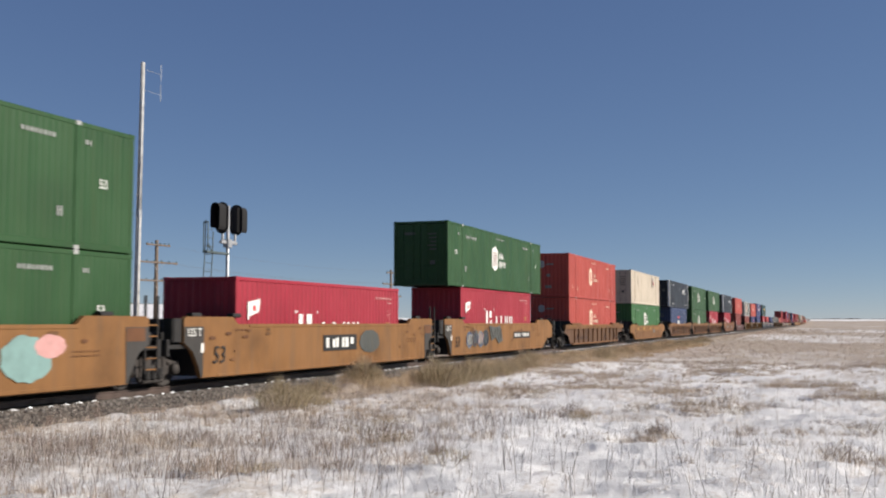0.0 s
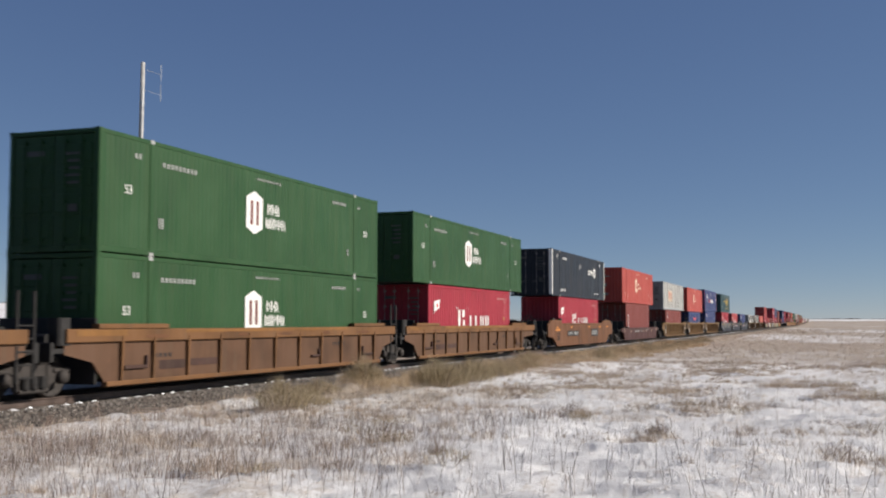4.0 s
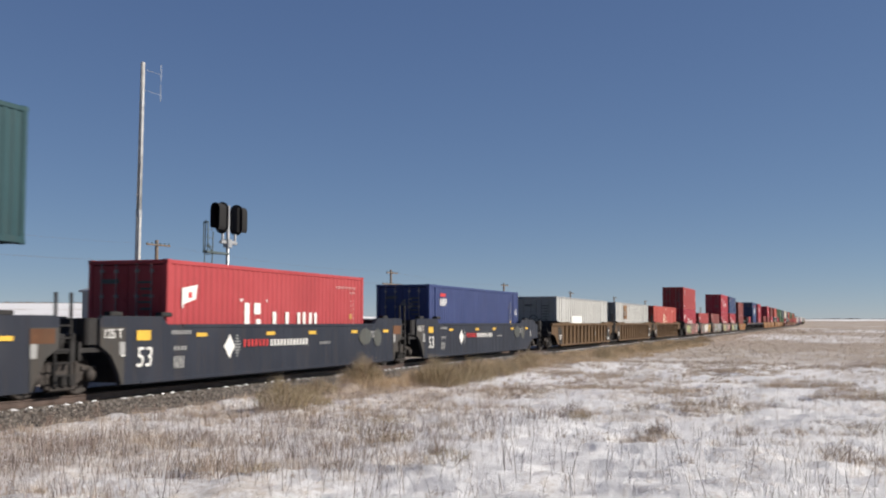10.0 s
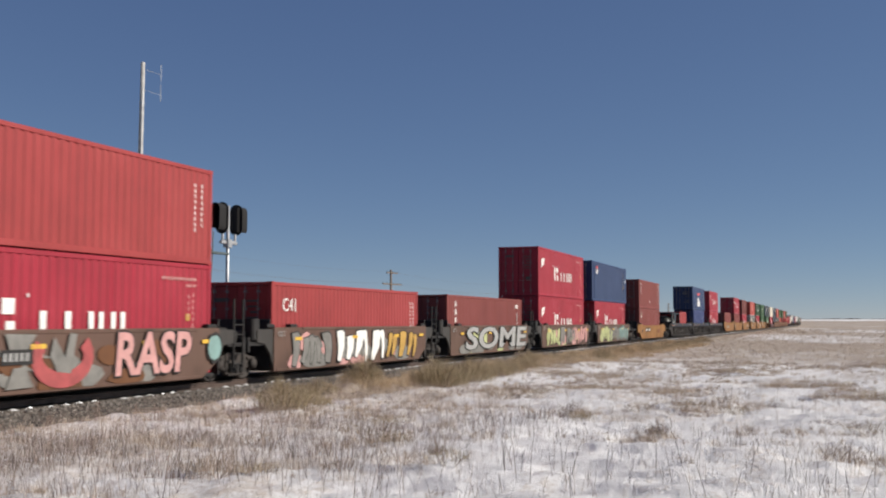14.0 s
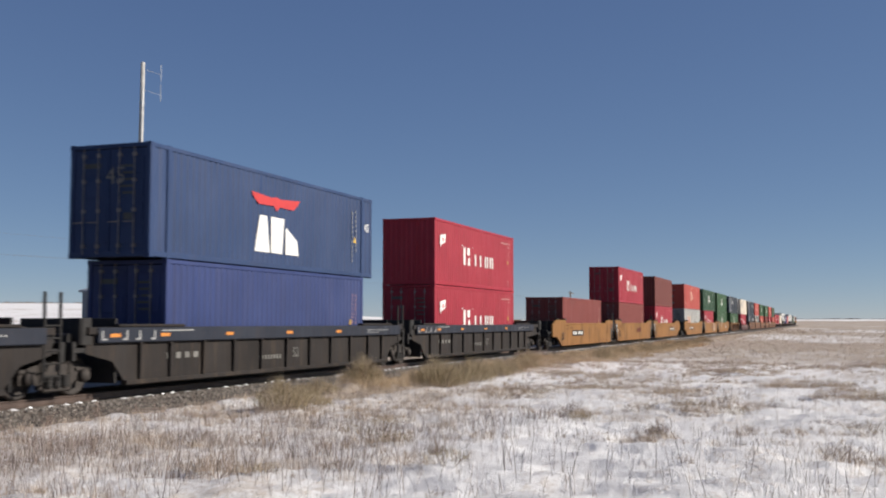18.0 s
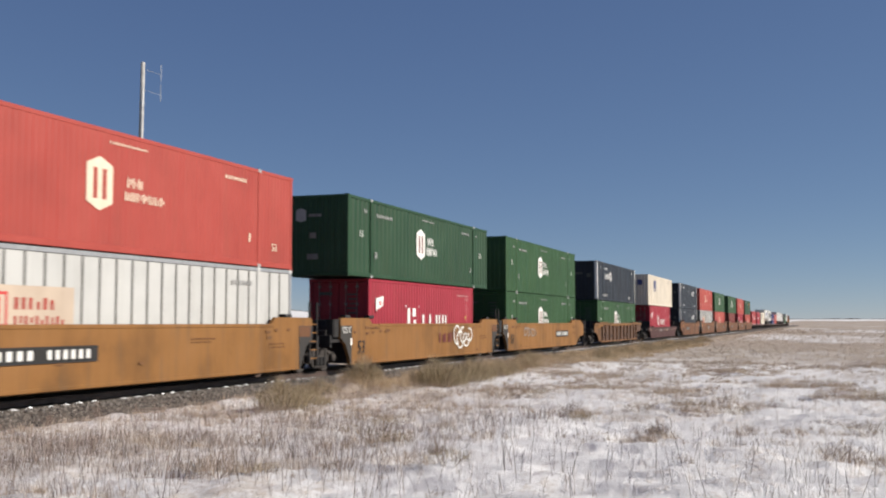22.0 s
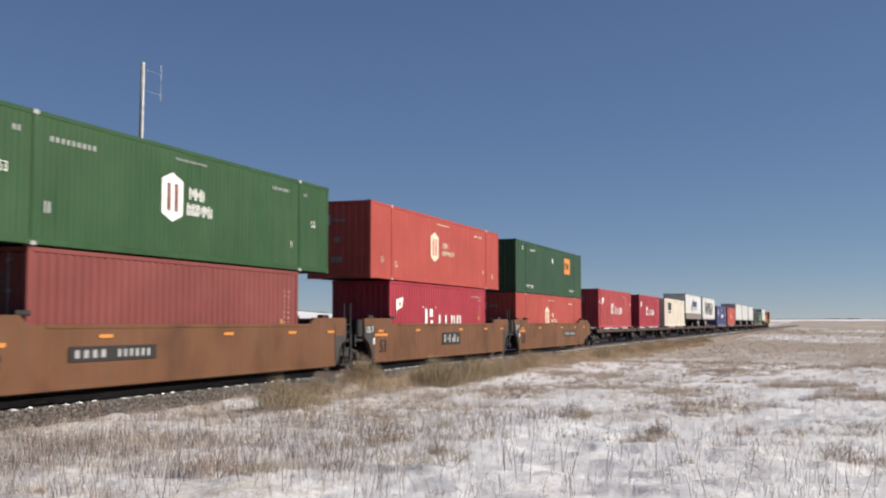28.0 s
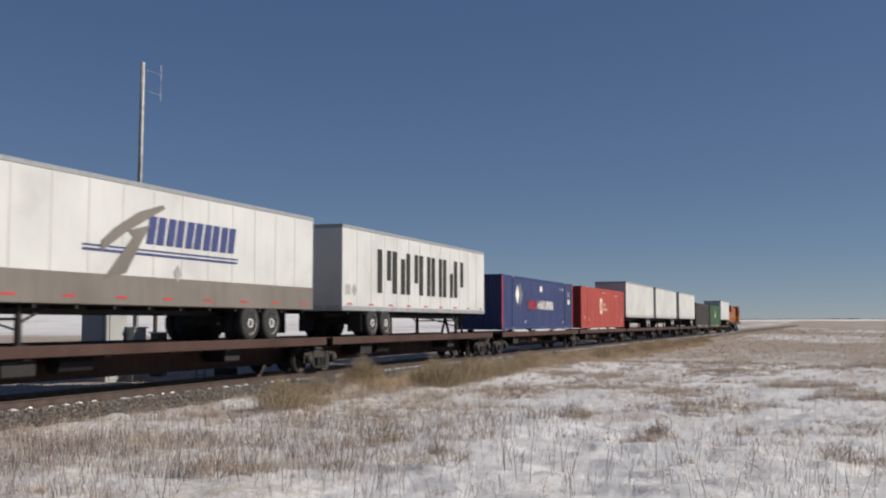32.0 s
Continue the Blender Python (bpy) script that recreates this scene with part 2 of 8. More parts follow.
def ballast_mat():
    m, n, l, b = base_mat("ballast_bed", 0.9)
    g = n.new("ShaderNodeNewGeometry").outputs["Position"]
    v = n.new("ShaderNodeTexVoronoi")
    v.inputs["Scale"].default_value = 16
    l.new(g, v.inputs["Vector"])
    # stone colour falls to near black at cell edges: painted shade of the gaps
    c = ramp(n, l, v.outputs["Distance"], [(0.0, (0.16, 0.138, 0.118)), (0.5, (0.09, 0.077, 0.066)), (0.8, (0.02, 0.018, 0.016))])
    t = noise_node(n, l, g, 1.2, 5)
    c = mix(n, l, ramp(n, l, t, [(0.35, (0, 0, 0)), (0.7, (0.5,) * 3)]), c, (0.1, 0.07, 0.05))
    l.new(c, b.inputs["Base Color"])
    bump(n, l, b, v.outputs["Distance"], 0.9, -0.04)
    return m


BALLAST = ballast_mat()


# ---- mesh builders ----
class Geo:
    def __init__(self):
        self.v, self.f = [], []

    def add(self, verts, faces):
        k = len(self.v)
        self.v += [tuple(p) for p in verts]
        self.f += [tuple(i + k for i in q) for q in faces]
        return self

    def box(self, x0, x1, y0, y1, z0, z1):
        v = [(x, y, z) for z in (z0, z1) for y in (y0, y1) for x in (x0, x1)]
        return self.add(v, [(0, 2, 3, 1), (4, 5, 7, 6), (0, 1, 5, 4), (2, 6, 7, 3), (0, 4, 6, 2), (1, 3, 7, 5)])

    def bev(self, x0, x1, y0, y1, z0, z1, c=0.02):
        """A box whose four long edges along its longest side are chamfered."""
        d = (x1 - x0, y1 - y0, z1 - z0)
        a = d.index(max(d))
        b, e = [i for i in range(3) if i != a]
        lo, hi = (x0, y0, z0), (x1, y1, z1)
        c = min(c, d[b] * 0.4, d[e] * 0.4)
        ring = [(lo[b] + c, lo[e]), (hi[b] - c, lo[e]), (hi[b], lo[e] + c), (hi[b], hi[e] - c),
                (hi[b] - c, hi[e]), (lo[b] + c, hi[e]), (lo[b], hi[e] - c), (lo[b], lo[e] + c)]
        v = []
        for end in (lo[a], hi[a]):
            for p, q in ring:
                w = [0, 0, 0]
                w[a], w[b], w[e] = end, p, q
                v.append(tuple(w))
        f = [tuple(range(7, -1, -1)), tuple(range(8, 16))] + [(i, (i + 1) % 8, 8 + (i + 1) % 8, 8 + i) for i in range(8)]
        if a == 1:
            f = [tuple(reversed(q)) for q in f]
        return self.add(v, f)

    def prism(self, prof, y0, y1):
        """A profile in (x, z), counter-clockwise seen from -y, drawn out from y0 to y1."""
        k = len(prof)
        v = [(x, y0, z) for x, z in prof] + [(x, y1, z) for x, z in prof]
        f = [tuple(range(k)), tuple(range(2 * k - 1, k - 1, -1))] + [(i, i + k, (i + 1) % k + k, (i + 1) % k) for i in range(k)]
        return self.add(v, f)

    def bar(self, prof, x0, x1):
        """A profile in (y, z) drawn out along x."""
        k = len(prof)
        v = [(x0, y, z) for y, z in prof] + [(x1, y, z) for y, z in prof]
        f = [tuple(range(k - 1, -1, -1)), tuple(range(k, 2 * k))] + [(i, (i + 1) % k, (i + 1) % k + k, i + k) for i in range(k)]
        return self.add(v, f)

    def rod(self, a, b, r, n=8, r2=None):
        a, b = Vector(a), Vector(b)
        w = (b - a).normalized()
        u = w.orthogonal().normalized()
        q = w.cross(u)
        r2 = r if r2 is None else r2
        v = []
        for p, k in ((a, r), (b, r2)):
            for i in range(n):
                t = 2 * math.pi * i / n
                v.append(tuple(p + (u * math.cos(t) + q * math.sin(t)) * k))
        f = [tuple(range(n - 1, -1, -1)), tuple(range(n, 2 * n))] + [(i, (i + 1) % n, (i + 1) % n + n, i + n) for i in range(n)]
        return self.add(v, f)

    def lathe(self, prof, n=24, c=(0, 0, 0), axis="y", caps=True):
        """Rings of (radius, place along the axis) round an axis through c."""
        v, f = [], []
        for r, h in prof:
            for i in range(n):
                t = 2 * math.pi * i / n
                p = (r * math.cos(t), h, r * math.sin(t)) if axis == "y" else ((h, r * math.cos(t), r * math.sin(t)) if axis == "x" else (r * math.cos(t), r * math.sin(t), h))
                v.append((p[0] + c[0], p[1] + c[1], p[2] + c[2]))
        for j in range(len(prof) - 1):
            for i in range(n):
                a, b = j * n + i, j * n + (i + 1) % n
                f.append((a, b, b + n, a + n))
        if caps:
            f += [tuple(range(n - 1, -1, -1)), tuple(range((len(prof) - 1) * n, len(prof) * n))]
        return self.add(v, f)

    def flat(self, poly, y, t=0.004):
        """A thin plate from a polygon in (x, z), its front at y, facing -y."""
        return self.prism(poly, y, y + t)

    def mesh(self, name, mat, smooth=False):
        me = bpy.data.meshes.new(name)
        me.from_pydata(self.v, [], self.f)
        if mat:
            me.materials.append(mat)
        if smooth:
            for p in me.polygons:
                p.use_smooth = True
        bm = bmesh.new()
        bm.from_mesh(me)
        bmesh.ops.recalc_face_normals(bm, faces=bm.faces)
        bm.to_mesh(me)
        bm.free()
        return me


def part(name, me, parent, label="", at=None):
    ob = new(name, me)
    ob.parent = parent
    if at is not None:
        ob.matrix_local = at
    if label:
        ob["label"] = label
    return ob


CACHE = {}


def cached(key, build):
    if key not in CACHE:
        CACHE[key] = build()
    return CACHE[key]


def rect(u0, u1, v0, v1):
    return [(u0, v0), (u1, v0), (u1, v1), (u0, v1)]


def text_mesh(s, size, mat, shear=0.0, fat=0.0, wide=1.0):
    def build():
        cu = bpy.data.curves.new("mark", "FONT")
        cu.body, cu.size, cu.extrude, cu.align_x, cu.align_y, cu.shear = s, size, 0.002, "CENTER", "CENTER", shear
        cu.resolution_u = 3
        cu.offset = fat
        ob = bpy.data.objects.new("mark", cu)
        scene.collection.objects.link(ob)
        me = bpy.data.meshes.new_from_object(ob.evaluated_get(bpy.context.evaluated_depsgraph_get()))
        bpy.data.objects.remove(ob)
        me.materials.clear()
        me.materials.append(mat)
        me.transform(Matrix.Diagonal((wide, 1.0, 1.0, 1.0)))
        return me
    return cached(("text", s, size, mat.name, shear, fat, wide), build)


# ---- ground and track ----
def far_rise(az):
    """Height angle of the far rise, in degrees, by compass bearing from +y."""
    return float(np.interp(az, [-40, 20, 47, 57, 61, 64, 68, 78, 90, 96, 130, 220], [0.6, 0.9, 1.0, 0.97, 0.75, 0.5, 0.24, 0.16, 0.22, 0.2, 0.2, 0.4]))


def ground_z(x, y):
    r = math.hypot(x, y + 16.9)
    z = -0.42
    w = min(1.0, max(0.0, (200 - r) / 150))
    if w > 0:
        u, v = 0.34 * x - 0.94 * y, 0.94 * x + 0.34 * y  # drifts lie across the field
        z += w * (0.12 * noise.noise((x * 0.13, y * 0.16, 3.1)) + 0.05 * noise.noise((u * 0.4, v * 0.6, 7.7)))
        crest = 1 - 2 * abs(noise.noise((u * 0.3, v * 0.75, 2.2)))
        z += w * 0.05 * max(0.0, crest) ** 2
        z += w * (0.04 * math.tanh(4 * noise.noise((u * 0.7, v * 1.3, 6.2))) + 0.022 * math.tanh(4 * noise.noise((x * 1.7, y * 1.9, 1.3)))
                  + 0.016 * math.tanh(4 * noise.noise((x * 3.6, y * 3.9, 5.3))))
    # a shallow drift bank along the foot of the ballast
    z += 0.16 * math.exp(-((y + 3.3 + 0.5 * noise.noise((x * 0.2, 0, 9))) / 0.5) ** 2) * max(0.0, 0.6 + noise.noise((x * 0.35, 5, 2)))
    if -2.4 < y < 2.8:
        z = min(z, -0.5)
    if r > 500:
        az = math.degrees(math.atan2(x, y + 16.9))
        k = min(1.0, (r - 500) / 1300)
        k = k * k * (3 - 2 * k)
        z += k * 1800 * math.tan(radians(far_rise(az))) * (1 + 0.1 * noise.noise((az * 0.35, 2, 4))) * min(1.0, 1800 / r)
    return z


def steps(*legs):
    out = []
    for a, b, h in legs:
        out += list(np.arange(a, b - 1e-6, h))
    return out


def build_ground():
    up = [2.0 * 1.22 ** i for i in range(1, 38)]
    xs = [-8 - u for u in reversed(up) if u < 3500] + steps((-8, 8, 2), (8, 44, 0.085), (44, 120, 0.5), (120, 200, 2)) + [200 + u * 2 for u in up if u * 2 < 4500]
    ys = [-24 - u for u in reversed(up) if u < 3800] + steps((-24, -19, 0.4), (-19, -2, 0.085), (-2, 12, 0.6)) + [12 + u for u in up if u < 3800]
    nx, ny = len(xs), len(ys)
    v = [(x, y, ground_z(x, y)) for y in ys for x in xs]
    f = [(j * nx + i, j * nx + i + 1, (j + 1) * nx + i + 1, (j + 1) * nx + i) for j in range(ny - 1) for i in range(nx - 1)]
    me = bpy.data.meshes.new("ground")
    me.from_pydata(v, [], f)
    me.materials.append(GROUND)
    for p in me.polygons:
        p.use_smooth = True
    tagged(new("ground", me), "snow-dusted prairie with bare tan grass litter", "ground", kind="structure")


build_ground()
TRACK_X0, TRACK_X1 = -70, 1500


def build_track():
    g = Geo()
    prof = [(-2.55, -0.55), (2.7, -0.55), (1.75, -0.2), (1.3, -0.17), (-1.3, -0.17), (-1.6, -0.19)]
    xs = [TRACK_X0] + list(np.arange(8, 62, 0.5)) + [200, TRACK_X1]
    for a, b in zip(xs, xs[1:]):
        g.bar(prof, a, b)
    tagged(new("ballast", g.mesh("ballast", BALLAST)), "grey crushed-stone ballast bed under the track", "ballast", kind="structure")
    rnd = random.Random(5)
    v, f = [], []
    for _ in range(15000):
        x, y = 9 + 56 * rnd.random() ** 1.3, -2.75 + 1.75 * rnd.random()
        z = -0.19 if y > -1.6 else -0.19 - (-1.6 - y) * 0.38
        r = rnd.uniform(0.022, 0.05)
        k = len(v)
        for d in ((1, 0, 0), (0, 1, 0), (-1, 0, 0), (0, -1, 0), (0, 0, 1), (0, 0, -1)):
            v.append(tuple(c + e * r * rnd.uniform(0.6, 1.25) for c, e in zip((x, y, z + 0.01), d)))
        f += [(k + a, k + b, k + c) for a, b, c in ((0, 1, 4), (1, 2, 4), (2, 3, 4), (3, 0, 4), (1, 0, 5), (2, 1, 5), (3, 2, 5), (0, 3, 5))]
    me = bpy.data.meshes.new("ballast_stones")
    me.from_pydata(v, [], f)
    me.materials.append(STONES)
    tagged(new("ballast_stones", me), "loose angular grey and brown ballast stones", "ballast", kind="stuff")
    track = tagged(new("railway_track"), "single railway track, steel rails on dark timber ties", "track", kind="structure")
    rail_prof = [(-0.07, -0.17), (0.07, -0.17), (0.07, -0.155), (0.012, -0.135), (0.012, -0.045), (0.036, -0.03), (0.036, -0.006), (0.03, 0.0), (-0.03, 0.0), (-0.036, -0.006), (-0.036, -0.03), (-0.012, -0.045), (-0.012, -0.135), (-0.07, -0.155)]
    rail = Geo().bar(rail_prof, TRACK_X0, TRACK_X1).mesh("rail", RAILTOP)
    for y in (-0.755, 0.755):
        part("rail", rail, track, at=pose(0, y, 0))
    tie = Geo().bev(-0.115, 0.115, -1.3, 1.3, -0.34, -0.172, 0.012).mesh("tie", TIEWOOD)
    rnd = random.Random(8)
    for i in range(280):
        part("tie", tie, track, at=pose(2 + i * 0.53, rnd.uniform(-0.03, 0.03), rnd.uniform(-0.008, 0.004), 0, 0, rnd.uniform(-1, 1)))
    g = Geo()
    for i in range(1200):
        g.box(2 + 280 * 0.53 + i * 0.53 - 0.115, 2 + 280 * 0.53 + i * 0.53 + 0.115, -1.3, 1.3, -0.34, -0.172)
    tagged(part("far_ties", g.mesh("far_ties", TIEWOOD), track), kind="stuff")
    # snow left lying on the ends of the ties
    v, f = [], []
    for i in range(420):
        if rnd.random() < 0.14:
            continue
        x, y0, y1 = 2 + i * 0.53, -1.28 + rnd.uniform(0, 0.22), -0.86 - rnd.uniform(0, 0.2)
        k, n = len(v), 10
        v.append((x, (y0 + y1) / 2, -0.172 + rnd.uniform(0.028, 0.048)))
        for j in range(n):
            t = 2 * math.pi * j / n
            q = rnd.uniform(0.75, 1.1)
            v.append((x + 0.15 * q * math.cos(t), (y0 + y1) / 2 + (y1 - y0) / 2 * q * math.sin(t), -0.17))
        f += [(k, k + 1 + j, k + 1 + (j + 1) % n) for j in range(n)]
    me = bpy.data.meshes.new("tie_snow")
    me.from_pydata(v, [], f)
    me.materials.append(SNOW)
    tagged(new("tie_snow", me), "white snow patches on the tie ends", "snow", kind="stuff")


build_track()


# ---- dry grass ----
def blades(name, places, mat, label, lean=0.25):
    """places: (x, y, z, height, width); each blade a bent sliver of two faces."""
    rnd = random.Random(len(places))
    v, f = [], []
    for x, y, z, h, w in places:
        a, b = rnd.uniform(0, 6.283), rnd.uniform(0, 6.283)
        dx, dy = math.cos(a) * w / 2, math.sin(a) * w / 2
        lx, ly = math.cos(b) * h * lean * rnd.random(), math.sin(b) * h * lean * rnd.random()
        k = len(v)
        v += [(x - dx, y - dy, z - 0.02), (x + dx, y + dy, z - 0.02), (x + lx * 0.4 + dx * 0.8, y + ly * 0.4 + dy * 0.8, z + h * 0.6),
              (x + lx * 0.4 - dx * 0.8, y + ly * 0.4 - dy * 0.8, z + h * 0.6), (x + lx, y + ly, z + h)]
        f += [(k, k + 1, k + 2, k + 3), (k + 3, k + 2, k + 4)]
    me = bpy.data.meshes.new(name)
    me.from_pydata(v, [], f)
    me.materials.append(mat)
    return tagged(new(name, me), label, "grass", kind="stuff")


# tufts and thickets: place, reach
PATCHES = ((42.2, -6.9, 1.5), (14.6, -11.5, 0.9), (17.6, -9.4, 1.2), (18.9, -14.1, 0.5), (24.7, -14.6, 1.3), (26.0, -13.6, 1.1), (26.7, -15.6, 1.2), (16.4, -17.5, 1.1),
           (31.5, -12.4, 1.3), (36.0, -16.4, 2.0), (30.5, -17.6, 1.6), (21.5, -17.2, 1.3), (44.0, -13.0, 2.6), (40.5, -9.4, 2.0), (22.5, -11.8, 0.8), (28.5, -9.0, 1.6), (33.0, -9.6, 1.8), (20.4, -8.2, 1.3), (15.6, -6.6, 1.0), (13.2, -9.2, 0.9), (37.5, -11.6, 2.2))


def ease(v, lo, hi):
    q = max(0.0, min(1.0, (v - lo) / (hi - lo)))
    return q * q * (3 - 2 * q)


def density(x, y):
    thick = max(math.exp(-((x - a) ** 2 + 2.2 * (y - b) ** 2) / (r * r)) for a, b, r in PATCHES)
    d = noise.noise((x * 0.2, y * 0.34, 11.0)) * 0.5 + noise.noise((x * 0.62, y * 0.95, 4.0)) * 0.55
    strip = ease(x, 26, 32) * ease(y, -5.6 - 1.6 * ease(x, 44, 60), -4.0) * 0.75
    foot = ease(x, 26, 20) * math.exp(-((y + 3.4) / 0.6) ** 2) * 0.35
    slope = ease(x, 17, 22) * ease(x, 36, 28) * ease(y, -11, -7) * 0.22
    band = ease(x, 42, 62) * 0.45 + ease(x, 22, 32) * 0.1
    clean = 0.14 * math.exp(-((x - 15.5) / 5) ** 2 - ((y + 12.8) / 2) ** 2)
    return d - clean + strip + foot + slope + band + thick * 0.5 - 0.36


def clump(out, rnd, x, y, n, r, h, w):
    """n blades fanning out of one tuft."""
    z = ground_z(x, y)
    for _ in range(n):
        a, q = rnd.uniform(0, 6.283), rnd.random()
        out.append((x + math.cos(a) * r * q, y + math.sin(a) * r * q, z, h * rnd.uniform(0.4, 1.1), w * rnd.uniform(0.6, 1.3)))


def build_grass():
    rnd = random.Random(21)
    near, strip, mid, weeds, back = [], [], [], [], []
    while len(near) < 150000:
        x, y = 8 + 48 * rnd.random() ** 1.25, -23 + 20.2 * rnd.random()
        if y < -17.5 and x < 12:
            continue
        d = density(x, y)
        if d + rnd.uniform(-0.5, 0.42) < 0.2:
            continue
        k = min(1.6, 0.7 + max(0.0, d))
        clump(near, rnd, x, y, rnd.randint(6, 26), rnd.uniform(0.06, 0.26) * k, rnd.uniform(0.06, 0.25) * k, 0.0045 if x < 22 else 0.006)
    # the tall tan strip that follows the ballast
    while len(strip) < 40000:
        x = 29.5 + 72 * rnd.random() ** 1.4
        y = -3.0 - (1.5 + 2.4 * ease(x, 44, 60)) * rnd.random() ** 1.2
        if noise.noise((x * 0.3, y * 0.5, 8.0)) + rnd.uniform(-0.3, 0.45) < 0.0:
            continue
        clump(strip, rnd, x, y, 14, rnd.uniform(0.1, 0.3), rnd.uniform(0.15, 0.45) * (1.15 if y > -5 else 0.75), 0.007 * max(1.0, x / 45))
    while len(mid) < 60000:
        x = 46 + 300 * rnd.random() ** 1.6
        y = -3.0 - (x * 0.42) * rnd.random() ** 1.3
        if density(x, y) * (1.0 if x < 120 else 0.8) + rnd.uniform(-0.4, 0.4) < 0.06:
            continue
        k = x / 46
        clump(mid, rnd, x, y, 9, 0.22 * k ** 0.5, rnd.uniform(0.1, 0.32), 0.007 * k)

    def weed(x, y, h, w):
        """One dry stalk, now and then forked towards its top."""
        z = ground_z(x, y)
        weeds.append((x, y, z, h, w))
        if rnd.random() < 0.4:
            for _ in range(rnd.randint(1, 3)):
                weeds.append((x + rnd.gauss(0, 0.012), y + rnd.gauss(0, 0.012), z + h * rnd.uniform(0.35, 0.65), h * rnd.uniform(0.25, 0.45), 0.003))
    # thin stalks stand thick in the near field and sparsely on the clean snow
    while len(weeds) < 18000:
        x, y = 9.5 + 24 * rnd.random() ** 1.35, -20 + 16.6 * rnd.random()
        thick = ease(y + 0.28 * x, -8.0, -4.6) * ease(x, 25, 16)
        if rnd.random() > 0.085 + 0.915 * thick or noise.noise((x * 0.5, y * 0.6, 31)) + rnd.uniform(-0.45, 0.45) < -0.12:
            continue
        for _ in range(rnd.choice((1, 1, 2, 4))):
            weed(x + rnd.gauss(0, 0.16), y + rnd.gauss(0, 0.14), rnd.uniform(0.1, 0.38) * (1.6 if rnd.random() < 0.12 else 1), rnd.uniform(0.0035, 0.006))
    for _ in range(170):
        weed(rnd.uniform(11.5, 16), rnd.uniform(-18, -8), rnd.uniform(0.35, 0.7), 0.006)
    while len(back) < 9000:
        x = 14 + 210 * rnd.random() ** 1.4
        y = 3.2 + 40 * rnd.random() ** 1.5
        if density(x, y + 3) + rnd.uniform(-0.4, 0.4) < -0.05:
            continue
        back.append((x, y, ground_z(x, y), rnd.uniform(0.12, 0.45), 0.012 * max(1, x / 40)))
    blades("dry_grass", near, STRAW, "tufts of short dry tan grass poking through snow", 1.2)
    blades("tall_dry_grass", strip, TANGRASS, "tall tan bunch grass following the ballast", 0.8)
    blades("far_dry_grass", mid, STRAW, "dry tan prairie grass in drifted snow", 0.7)
    blades("weed_stalks", weeds, STALK, "thin brown weed stalks standing in snow", 0.75)
    blades("field_grass", back, STRAW, "dry tan grass on the field behind the track", 0.5)


build_grass()


def bush(x, y, r, h, n, mat, label, seed, name="sagebrush", cat="bush"):
    """Dry brush: bare stems fanning from the ground with a haze of fine twigs, uneven at the top."""
    rnd = random.Random(seed)
    z0 = ground_z(x, y)
    root = tagged(new(name), label, cat)
    root.location = (x, y, z0 - 0.02)
    stems, v, f = Geo(), [], []
    for _ in range(max(6, n // 60)):
        a, q = rnd.uniform(0, 6.283), rnd.random() ** 0.7
        tip = (math.cos(a) * r * q, math.sin(a) * r * 0.7 * q, h * rnd.uniform(0.5, 1.0) * (1.05 - 0.45 * q))
        stems.rod((tip[0] * 0.5, tip[1] * 0.5, 0), tip, 0.006, 4, 0.003)
    for _ in range(n):
        a, q = rnd.uniform(0, 6.283), rnd.random() ** 0.65
        bx, by = math.cos(a) * r * q * 0.85, math.sin(a) * r * 0.6 * q
        top = h * (1.05 - 0.6 * q) * (0.8 + 0.5 * noise.noise((bx * 2.5, by * 2.5, seed)))
        z = top * 0.82 * rnd.random() ** 0.8
        ln = min(top - z + 0.06, h * rnd.uniform(0.15, 0.5))
        dx, dy = math.cos(a) * ln * rnd.uniform(-0.1, 0.85) + rnd.gauss(0, 0.09), math.sin(a) * ln * rnd.uniform(-0.1, 0.7) + rnd.gauss(0, 0.08)
        w, t = rnd.uniform(0.002, 0.005), rnd.uniform(0, 6.283)
        wx, wy = math.cos(t) * w, math.sin(t) * w
        k = len(v)
        v += [(bx - wx, by - wy, z), (bx + wx, by + wy, z), (bx + dx, by + dy, z + ln)]
        f.append((k, k + 1, k + 2))
    tagged(part("stem_fan", stems.mesh("stem_fan", STALK), root), kind="stuff")
    me = bpy.data.meshes.new("crown")
    me.from_pydata(v, [], f)
    me.materials.append(mat)
    tagged(part("crown", me, root), kind="stuff")


bush(22.2, -5.0, 0.95, 1.02, 1900, BRUSH, "large dry tan sagebrush at the foot of the ballast", 1)
bush(23.6, -5.0, 0.9, 0.55, 1300, BRUSH, "low dry tan sagebrush in snow", 2)
bush(30.4, -3.4, 0.9, 1.1, 2600, BRUSH, "dry tan sagebrush beside the track", 3)
bush(33.4, -4.8, 1.5, 1.25, 4200, BRUSH, "wide dry tan sagebrush clump beside the track", 4)
bush(35.4, -5.3, 1.4, 1.1, 3200, BRUSH, "dry tan sagebrush clump beside the track", 5)
bush(27.4, -3.3, 1.0, 0.6, 1300, BRUSH, "low dry sagebrush at the ballast edge", 6)
rb = random.Random(77)
for i in range(26):
    bx = 39 + i * 3.4 + rb.uniform(-1, 1)
    bush(bx, -4.6 + rb.uniform(-1.0, 0.8), rb.uniform(0.8, 1.6), rb.uniform(0.5, 1.0), 1100, BRUSH, "dry tan sagebrush along the track", 100 + i)
